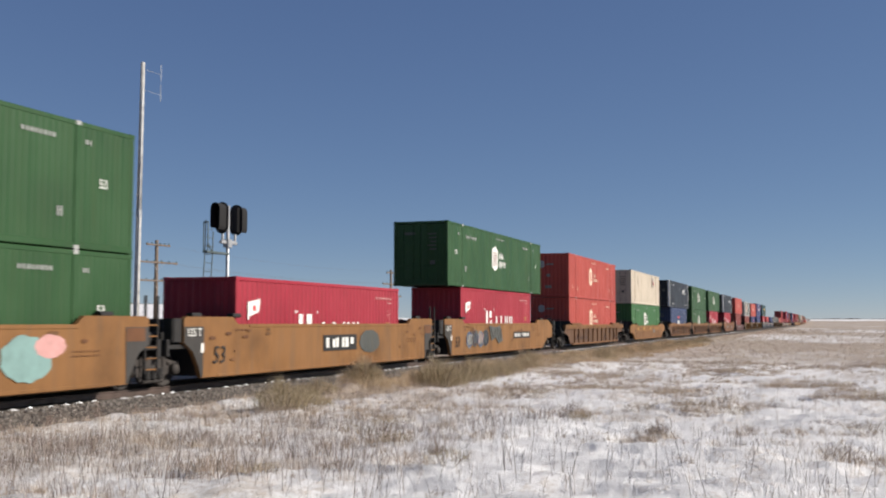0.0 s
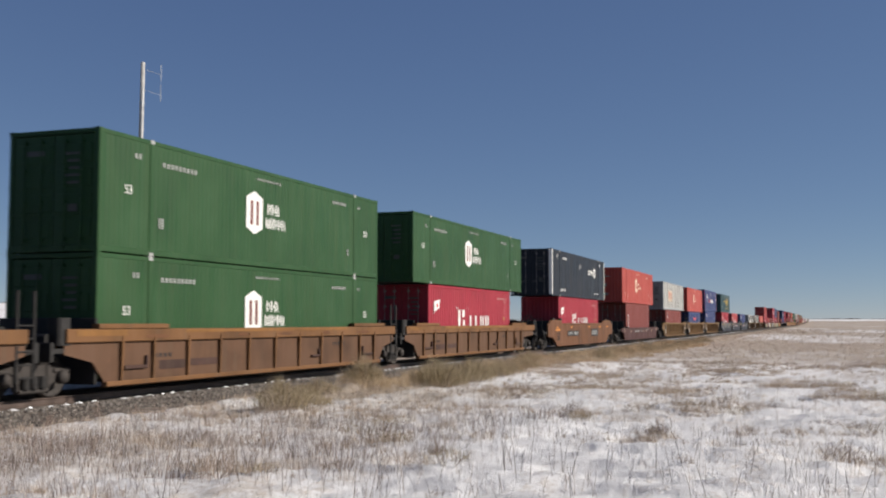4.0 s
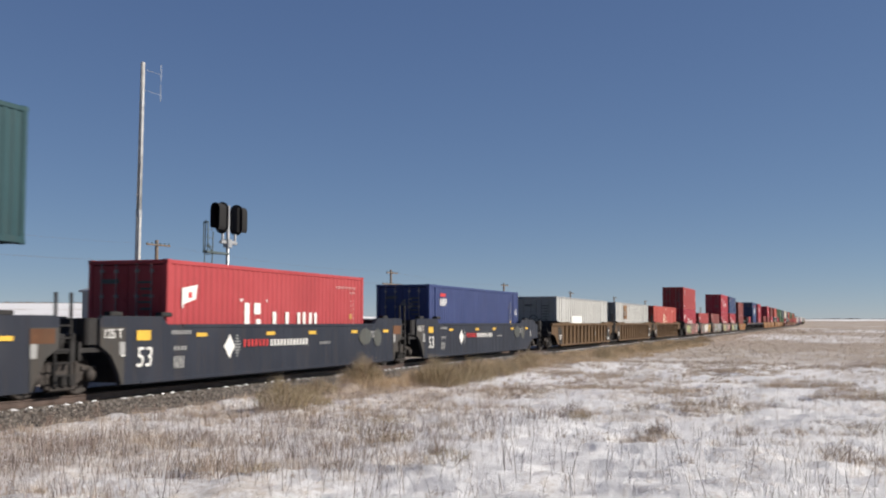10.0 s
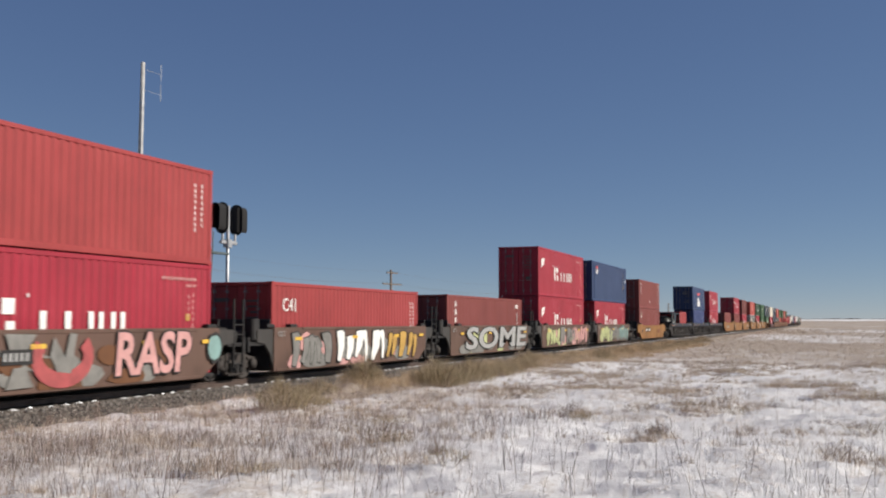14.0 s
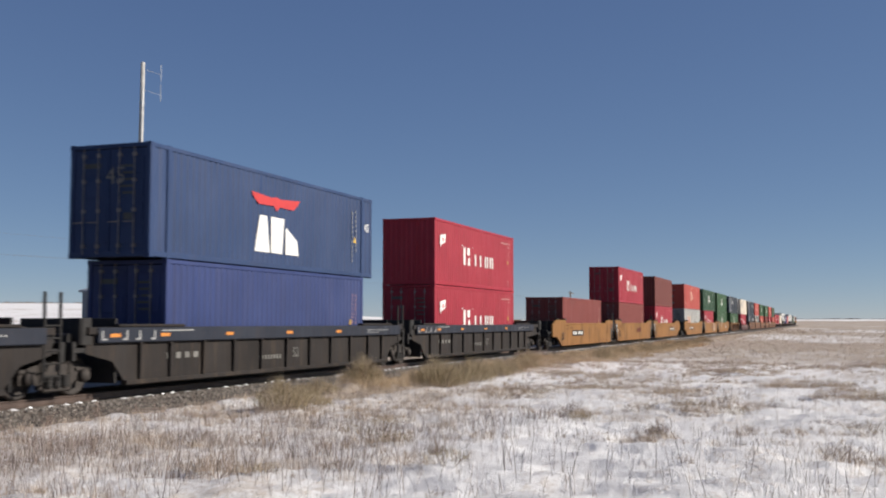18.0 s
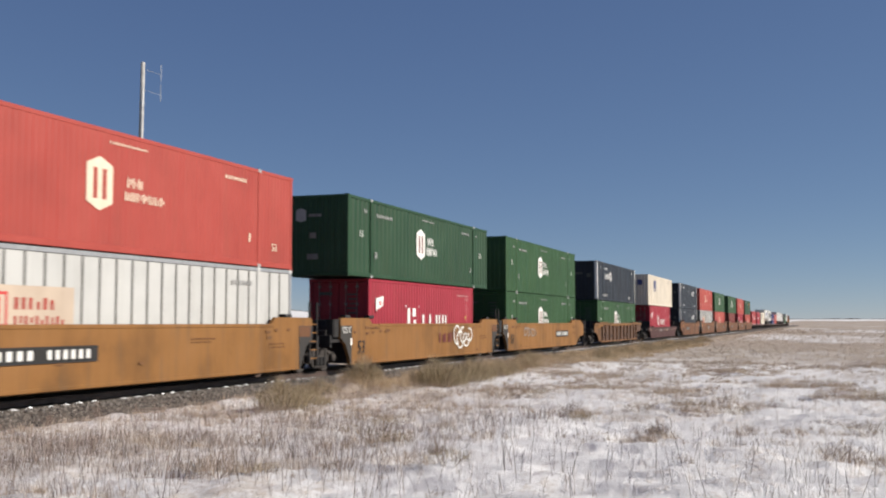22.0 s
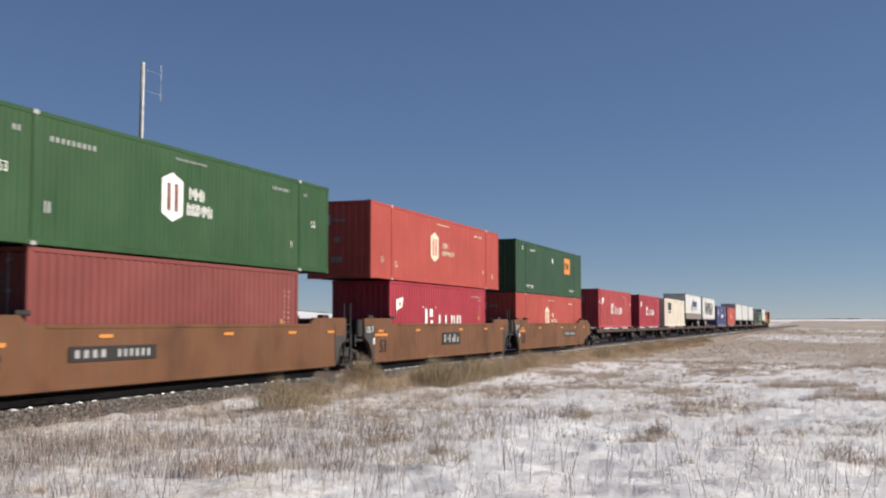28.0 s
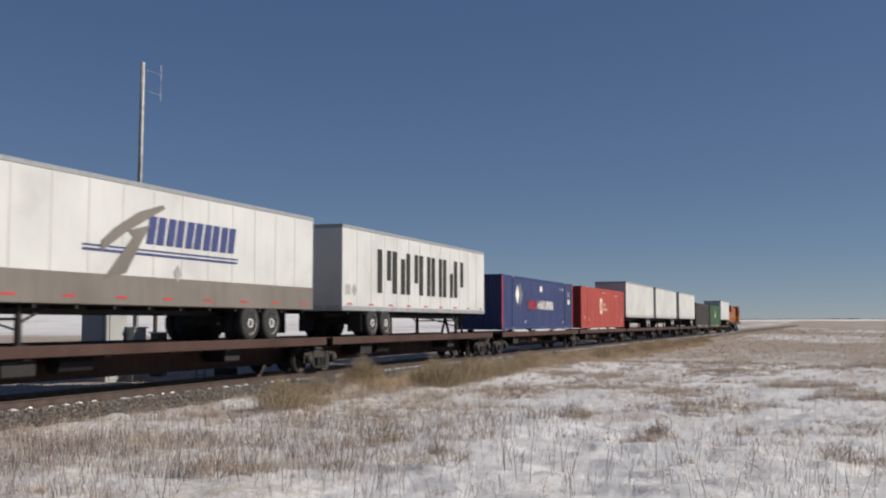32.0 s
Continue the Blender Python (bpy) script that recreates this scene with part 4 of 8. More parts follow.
def logo(c, kind, L, W, H):
    k = (kind, L, H)
    if kind == "crimson":
        o = 1.0 if L > 13 else 0.0
        decal(c, "flag_emblem", [[(0.66 + o * .5, H - 1.17), (1.3 + o * .5, H - 1.0), (1.38 + o * .5, H - 0.62), (0.72 + o * .5, H - 0.72)], rect(0.66 + o * .5, 0.72 + o * .5, H - 1.24, H - 0.72)], INKW, L, W, "white flag emblem", k)
        decal(c, "flag_mark", [rect(0.95 + o * .5, 1.12 + o * .5, H - 0.98, H - 0.82)], INKR, L, W, "red mark on the flag", k, -W / 2 - 0.008)
        polys = [rect(3.84 + o, 4.1 + o, H - 1.86, H - 1.05), rect(4.5 + o, 4.76 + o, H - 1.86, H - 1.52), rect(4.38 + o, 4.74 + o, H - 1.38, H - 1.05)]
        polys += [rect(3.58 + o, 3.63 + o, H - 1.02, H - 0.94), rect(3.68 + o, 3.73 + o, H - 1.02, H - 0.94), rect(5.1 + o, 5.15 + o, H - 1.02, H - 0.94)]
        decal(c, "word_mark", polys + [rect(5.5 + o + i * 0.8 + d, 5.5 + o + i * 0.8 + d + e, H - 1.84, H - 1.3) for i in range(4) for d, e in (((0, 0.2),) if i < 2 else ((0, 0.17), (0.36, 0.17)))], INKW, L, W, "white block word mark", k)
        decal(c, "small_mark", small(9.9, 11.5, H - 0.46, H - 0.38, 14) + small(11.0, 11.5, H - 0.62, H - 0.55, 5) + [rect(11.3 + d, 11.34 + d, z, z + 0.09) for d, lo in ((0, 0.9), (-0.22, 1.5)) for z in np.arange(lo, H - 0.8, 0.16)], INKP, L, W, "", k)
        decal(c, "hazard_mark", [rect(L - 1.2, L - 1.02, H - 1.5, H - 1.32)], INKM, L, W, "yellow square marking", k)
        decal(c, "inspection_plate", rails_of(L - 1.1, 0.42, 0.12, 0.1, 0.025), INKP, L, W, "", k)
        if L > 13:
            mark(c, "45", 0.42, H - 1.0, 0.42, INKW, L, W)
            mark(c, "45", L - 0.4, H - 1.0, 0.42, INKW, L, W)
    elif kind in ("hub_green", "hub_red"):
        red = kind == "hub_red"
        e = -0.33 if red else 0.0
        ink, core = (INKF, HRED) if red else (INKW, DBROWN)
        decal(c, "emblem", [hexagon(7.08 + e, H - 1.32, 0.47, 0.63)], ink, L, W, "pale hexagon emblem", k)
        decal(c, "emblem_core", [rect(6.84 + e, 6.99 + e, H - 1.68, H - 0.97), rect(7.17 + e, 7.32 + e, H - 1.68, H - 0.97)], core, L, W, "red bars in the hexagon", k, -W / 2 - 0.008)
        if red:
            decal(c, "word_mark", blocks(7.78, 8.42, H - 1.3, H - 1.05, 3, 0.3, 5) + blocks(7.7, 9.35, H - 1.62, H - 1.4, 7, 0.35, 6), ink, L, W, "pale block word mark", k)
            for u, v in ((1.05, 0.72), (2.45, 0.62), (15.0, 0.62)):
                mark(c, "53", u, v, 0.32, ink, L, W)
            decal(c, "small_mark", small(7.1, 8.6, H - 0.34, H - 0.28, 14) + small(12.2, 13.4, H - 0.5, H - 0.4, 8) + small(13.5, 13.65, 0.7, 0.95, 1), ink, L, W, "", k)
        else:
            decal(c, "word_mark", blocks(7.85, 8.6, H - 1.3, H - 0.98, 3, 0.3, 5) + blocks(7.75, 9.0, H - 1.72, H - 1.4, 5, 0.3, 6), ink, L, W, "white block word mark", k)
            for u, v in ((1.1, H - 1.35), (15.0, H - 1.35)):
                mark(c, "53", u, v, 0.31, INKW, L, W)
            decal(c, "small_mark", small(2.5, 4.1, H - 0.62, H - 0.5, 9) + small(7.2, 8.7, H - 0.34, H - 0.28, 14) + small(12.3, 13.4, H - 0.5, H - 0.4, 8) + small(2.35, 2.6, 0.72, 0.98, 2) + small(13.45, 13.65, 0.7, 0.92, 2) + small(1.35, 1.65, H - 0.55, H - 0.42, 2) + small(14.35, 14.6, H - 0.5, H - 0.4, 2), INKG, L, W, "", k)
    elif kind in ("navy", "navy_front"):
        o = 0 if kind == "navy" else -7.5
        if kind == "navy":
            decal(c, "diamond", [[(7.87, H - 1.0), (8.05, H - 0.78), (7.87, H - 0.56), (7.69, H - 0.78)]], INKG, L, W, "white diamond", k)
        ring = hexagon(12.55 + o, H - 1.0, 0.36, 0.36, 0.5)
        decal(c, "word_mark", [rect(10.5 + o + i * 0.42 + d, 10.5 + o + i * 0.42 + d + 0.075, H - 1.22, H - 0.86) for i in range(4) for d in (0.0, 0.25)] + [rect(10.575 + o + i * 0.42, 10.75 + o + i * 0.42, H - (1.22, 0.94, 0.94, 1.08)[i], H - (1.14, 0.86, 0.86, 1.0)[i]) for i in range(4)] + [ring], INKW, L, W, "white block word mark with a square ring", k)
        decal(c, "ring_core", [hexagon(12.55 + o, H - 1.0, 0.17, 0.17, 0.5)], NAVY, L, W, "", k, -W / 2 - 0.008)
        decal(c, "small_mark", small(2.8, 3.9, H - 0.52, H - 0.4, 8) + small(1.3, 1.55, H - 0.52, H - 0.32, 2) + small(14.35, 14.6, H - 0.5, H - 0.3, 2), INKW, L, W, "", k)
        for u, sz in ((2.85, 0.24), (13.2, 0.19)):
            part("lettering", text_mesh("TOPLIFT ONLY", sz, INKW), c, at=pose(u - L / 2, -W / 2 - 0.005, 0.4, 90))
        for e in (-1, 1):
            part("end_strip", cached(("backstrip", H), lambda: Geo().bev(-0.006, 0.006, -0.1, 0.1, 0.1, H - 0.04, 0.002).mesh("end_strip", INKW)), c, "white reflective end strip", at=pose(-L / 2 - 0.008, e * (W / 2 - 0.1), 0))
        for u0 in (0.0, L - 0.15):
            decal(c, "end_strip", [rect(u0, u0 + 0.15, 0.1, H - 0.04)], INKW, L, W, "white reflective end strip", (k, u0))
    elif kind == "cream_high":
        ring = [(11.57 + 0.29 * math.sin(radians(60 * i)), H - 0.73 + 0.32 * math.cos(radians(60 * i))) for i in range(7)]
        decal(c, "faded_patch", [rect(11.26, 12.73, H - 1.2, H - 0.25)], DULLCREAM, L, W, "dull greyed patch", k, -W / 2 - 0.004)
        decal(c, "emblem", [ribbon(ring[i:i + 2], 0.035) for i in range(6)], TANKGREY, L, W, "grey hexagon outline", k, -W / 2 - 0.008)
        decal(c, "emblem_core", [rect(11.44, 11.53, H - 0.9, H - 0.57), rect(11.61, 11.7, H - 0.9, H - 0.57)], INKE, L, W, "faded red bars in the hexagon", k, -W / 2 - 0.01)
        decal(c, "word_mark", blocks(12.05, 12.5, H - 0.72, H - 0.58, 3, 0.2, 2) + blocks(11.97, 12.67, H - 0.95, H - 0.77, 5, 0.2, 3), INKE, L, W, "faded red block word mark", k, -W / 2 - 0.008)
        decal(c, "stain", [rect(3.27, 3.33, H - 1.1, H - 0.48), rect(3.5, 3.55, H - 1.45, H - 0.46)], ROADDIRT, L, W, "two dark upright marks", k)
        decal(c, "small_mark", small(1.3, 1.62, H - 0.62, H - 0.5, 2) + rails_of(9.37, 0.69, 0.17, 0.07, 0.02) + small(14.3, 14.5, H - 0.62, H - 0.36, 2), INKG, L, W, "", k)
        part("top_rail", Geo().bev(-L / 2 + 0.02, L / 2 - 0.02, -W / 2 - 0.004, -W / 2 + 0.06, H - 0.05, H + 0.006, 0.01).mesh("top_rail", EDGE), c, "dark grey top rail")
    elif kind in ("white", "white_high"):
        o = -0.65 if kind == "white" else 0.0
        decal(c, "emblem", rails_of(4.2 + o, H - 1.35, 0.36, 0.36, 0.06) + [rect(4.05 + o, 4.13 + o, H - 1.6, H - 1.1), rect(4.27 + o, 4.35 + o, H - 1.6, H - 1.1)], INKR, L, W, "faded red emblem outline", (k, o), -W / 2 - 0.008)
        decal(c, "faded_patch", [rect(3.55 + o, 6.6 + o, H - 2.0, H - 0.85)], FADED, L, W, "faded repainted patch", (k, o))
        decal(c, "word_mark", blocks(4.75 + o, 4.75 + 1.3 + o, H - 1.35, H - 1.1, 3, 0.3, 2) + blocks(4.75 + o, 4.75 + 1.6 + o, H - 1.7, H - 1.48, 5, 0.3, 3), HRED, L, W, "faded red block word mark", (k, o), -W / 2 - 0.008)
        decal(c, "small_mark", small(12.6, 13.8, H - 0.55, H - 0.42, 6), INKG, L, W, "", k)
    elif kind == "white_patch":
        decal(c, "clean_patch", [rect(4.2, 7.2, 0.5, 1.7)], INKW, L, W, "clean white patch", k)
        decal(c, "small_mark", small(10.8, 12.0, H - 0.55, H - 0.42, 7) + [[(13.2, H - .7), (13.3, H - .5), (13.4, H - .7), (13.3, H - .9)]], INKG, L, W, "", k)
    elif kind == "white_orange":
        decal(c, "square_emblem", [rect(3.35, 4.85, H - 1.33, H - 0.22)], OCHRE, L, W, "dull ochre square emblem", k)
        decal(c, "emblem_core", blocks(3.55, 4.65, H - 1.08, H - 0.45, 2, 0.2, 4), INKD, L, W, "", k, -W / 2 - 0.008)
        decal(c, "small_mark", small(12.4, 13.6, H - 0.55, H - 0.42, 7), INKG, L, W, "", k)
    elif kind == "teal":
        decal(c, "slogan_bars", small(4.2, 8.1, H - 1.22, H - 1.08, 20), INKY, L, W, "yellow slogan bars", k)
        fr = []
        for u, d in ((8.45, 1), (12.15, -1)):
            fr += [rect(min(u, u + d * 0.1), max(u, u + d * 0.1), H - 2.2, H - 0.6), rect(min(u, u + d * 0.4), max(u, u + d * 0.4), H - 0.7, H - 0.6), rect(min(u, u + d * 0.4), max(u, u + d * 0.4), H - 2.2, H - 2.1)]
        fr += [disc(9.1, H - 2.35, 0.13), disc(9.5, H - 2.35, 0.13), disc(11.3, H - 2.35, 0.13), disc(11.7, H - 2.35, 0.13)]
        decal(c, "emblem", fr + blocks(9.0, 11.75, H - 1.55, H - 0.8, 3, 0.12, 8) + small(9.2, 11.5, H - 1.78, H - 1.62, 9), INKY, L, W, "yellow bracketed block emblem", k)
        decal(c, "small_mark", small(7.2, 8.8, H - 0.34, H - 0.27, 10) + small(12.8, 13.7, H - 0.6, H - 0.45, 4) + small(2.3, 2.6, 0.7, 0.95, 2), INKW, L, W, "", k)
        mark(c, "53", 1.0, 0.85, 0.3, INKW, L, W)
    elif kind == "striped_blue":
        decal(c, "striped_emblem", [rect(3.05 + abs(z) * 0.06, 4.0 - abs(z) * 0.11, H - 1.0 + z * 0.12 - 0.025, H - 1.0 + z * 0.12 + 0.025) for z in range(-5, 6)], INKG, L, W, "grey trailing stripes of the emblem", k)
        decal(c, "arrow_emblem", [[(2.5, H - 1.0), (2.9, H - 0.45), (3.25, H - 1.0), (2.9, H - 1.55)]], INKW, L, W, "white arrow diamond", k, -W / 2 - 0.008)
        decal(c, "red_word_mark", blocks(5.1, 7.1, H - 1.75, H - 1.22, 5, 0.25, 12), INKR, L, W, "red block word mark", k)
        decal(c, "white_word_mark", blocks(7.2, 10.9, H - 1.75, H - 1.25, 10, 0.25, 13), INKW, L, W, "white block word mark", k)
        decal(c, "small_mark", [rect(7.7, 8.2, H - 0.72, H - 0.42)] + small(12.7, 13.6, H - 0.5, H - 0.4, 6) + [rect(4.5, 4.6, 0.35, 0.5), rect(13.4, 13.5, 0.35, 0.5)], INKW, L, W, "", k)
        decal(c, "plate", [rect(14.75, 15.25, H - 1.35, H - 1.05)], INKW, L, W, "", k)
        mark(c, "53", 15.0, H - 0.75, 0.4, INKW, L, W)
        for u0 in (0.0, L - 0.13):
            decal(c, "end_strip", [rect(u0, u0 + 0.13, 0.1, H - 0.08)], INKR, L, W, "red end strip", (k, u0))
    elif kind in ("eagle", "eagle_low", "eagle_small"):
        small_emblem = kind == "eagle_low"
        if kind != "eagle_small":
            # the emblem is smaller and lower on the dull blue box
            u0, v0, q = (5.35, 0.94, 0.65) if small_emblem else (4.93 if L > 13 else 4.6, 0.67, 1.0)

            def at(pts):
                return [(u0 + a * q, H - v0 - b * q) for a, b in pts]
            decal(c, "red_emblem", [at([(0, 0), (1.2, 0.08), (1.5, 0.04), (1.8, 0.08), (3.06, 0), (2.85, 0.2), (2.6, 0.34), (1.75, 0.32), (1.55, 0.46), (1.35, 0.32), (0.45, 0.34), (0.2, 0.2)])], INKR, L, W, "red winged emblem", k)
            decal(c, "word_mark", [at(p) for p in ([(0.22, 1.75), (0.52, 0.66), (0.95, 0.66), (1.12, 1.75)], [(1.2, 1.75), (1.2, 0.66), (2.02, 0.66), (1.9, 1.75)], [(2.12, 1.75), (2.12, 0.9), (2.9, 1.3), (2.98, 1.75)])], INKW, L, W, "white block word mark", k)
        else:
            decal(c, "red_emblem", [rect(1.35, 2.05, H - 0.5, H - 0.36)], INKR, L, W, "small red emblem", k)
            decal(c, "word_mark", blocks(1.35, 2.2, H - 0.9, H - 0.58, 3, 0.15, 15), INKW, L, W, "small white block mark", k)
        decal(c, "small_mark", small(11.05, 11.95, H - 0.6, H - 0.54, 9) if small_emblem else [rect(L - d, L - d + 0.05, z, z + 0.1) for d, lo in ((1.75, 0.5), (1.45, 0.9)) for z in np.arange(lo, H - 0.55, 0.17)], INKG, L, W, "", k)
        if L > 13:
            mark(c, "45", L - 0.5, H - 1.1, 0.42, INKW, L, W)
        decal(c, "hazard_mark", [[(L - 1.62, 1.2), (L - 1.38, 1.2), (L - 1.5, 1.42)]], INKY, L, W, "yellow triangle", k)
    elif kind == "cream_blue":
        decal(c, "word_mark", [[(3.4, H - 1.25), (4.1, H - 1.25), (4.1, H - 0.5), (3.4, H - 0.5)], [(4.2, H - 1.25), (4.95, H - 1.25), (4.72, H - 0.88), (4.95, H - 0.5), (4.2, H - 0.5), (4.43, H - 0.88)]] + blocks(3.4, 4.9, H - 1.55, H - 1.35, 6, 0.25, 18), INKB, L, W, "dark blue block word mark", k)
        decal(c, "small_mark", small(7.3, 8.6, H - 0.3, H - 0.22, 10) + small(12.3, 13.5, H - 0.52, H - 0.4, 6) + [rect(8.1, 8.4, H - 0.85, H - 0.6)], INKG, L, W, "", k)
    elif kind == "cream_black":
        decal(c, "word_mark", [rect(2.55 + 0.84 * i, 3.3 + 0.84 * i, H - 1.2, H - 0.42) for i in range(3)] + blocks(2.7, 4.95, H - 1.52, H - 1.33, 8, 0.25, 20), INKK, L, W, "black-blue block word mark", k)
        decal(c, "small_mark", small(8.0, 9.2, H - 0.3, H - 0.22, 10) + small(12.6, 13.8, H - 0.52, H - 0.4, 6) + small(0.9, 1.2, H - 0.6, H - 0.3, 2) + small(0.8, 1.3, 0.4, 0.7, 2), INKG, L, W, "", k)
    elif kind == "green_orange":
        decal(c, "square_emblem", [rect(11.2, 12.75, H - 1.45, H - 0.45)], INKO, L, W, "orange square emblem", k)
        decal(c, "emblem_core", blocks(11.35, 12.6, H - 1.15, H - 0.75, 3, 0.15, 22), INKK, L, W, "", k, -W / 2 - 0.008)
        for u, sz in ((2.85, 0.24), (13.2, 0.19)):
            part("lettering", text_mesh("TOPLIFT ONLY", sz, INKW), c, at=pose(u - L / 2, -W / 2 - 0.005, 0.4, 90))
        decal(c, "diamond", [[(8.14, H - 1.0), (8.3, H - 0.8), (8.14, H - 0.6), (7.98, H - 0.8)]], INKW, L, W, "pale diamond", k)
        decal(c, "small_mark", small(2.9, 4.0, H - 0.5, H - 0.38, 8) + small(1.3, 1.55, H - 0.5, H - 0.3, 2), INKW, L, W, "", k)
    elif kind == "c41":
        mark(c, "C41", 1.15, H - 0.72, 0.58, INKW, L, W)
        decal(c, "small_mark", [rect(u, u + 0.05, H - z - 0.09, H - z) for u, z1 in ((11.32, 1.7), (11.64, 1.5)) for z in np.arange(0.45, z1, 0.15)] + small(0.6, 1.0, 0.3, 0.45, 2), INKW, L, W, "", k)
    elif kind == "vertical":
        decal(c, "word_mark", [rect(1.02 + d, 1.02 + d + 0.08, H - 0.56 - i * 0.36 + 0.06 * (d > 0), H - 0.3 - i * 0.36) for i in range(3) for d in (0.0, 0.14)], INKW, L, W, "white vertical block mark", k)
        decal(c, "small_mark", small(10.9, 11.5, H - 0.5, H - 0.3, 3) + [rect(11.2, 11.26, 0.5, H - 0.7), rect(5.9, 6.1, 0.6, 0.75)], INKW, L, W, "", k)
    elif kind == "label":
        decal(c, "label_plate", [rect(0.92, 1.36, H - 0.85, H - 0.3)], INKW, L, W, "white square label", k)
        decal(c, "label_patch", [rect(0.96, 1.32, H - 0.68, H - 0.36)], SLATE, L, W, "dark field of the label", k, -W / 2 - 0.008)
        decal(c, "label_stripe", [[(0.98, H - 0.66), (1.06, H - 0.66), (1.3, H - 0.42), (1.3, H - 0.36), (1.2, H - 0.4)]], INKM, L, W, "yellow stripe on the label", k, -W / 2 - 0.012)
        decal(c, "small_mark", small(10.9, 11.5, H - 0.5, H - 0.4, 4) + [rect(11.25, 11.29, z, z + 0.09) for z in np.arange(0.6, H - 0.8, 0.16)], INKP, L, W, "", k)
    elif kind == "tall_marks":
        decal(c, "word_mark", [rect(0.92, 1.14, H - 1.16 - i * 0.31, H - 0.94 - i * 0.31) for i in range(5)], INKW, L, W, "white vertical block mark", k)
        decal(c, "small_mark", [rect(11.25 + d, 11.3 + d, z, z + 0.09) for d in (0, 0.22) for z in np.arange(0.5, H - 0.5, 0.16)], INKP, L, W, "", k)
    elif kind == "dull":
        decal(c, "small_mark", [rect(11.25 + d, 11.29 + d, z, z + 0.09) for d, lo in ((0, 0.6), (0.26, 0.9)) for z in np.arange(lo, H - 0.6, 0.16)], INKP, L, W, "", k)
        decal(c, "hazard_mark", [rect(11.02, 11.18, 1.2, 1.38)], INKM, L, W, "yellow square marking", k)


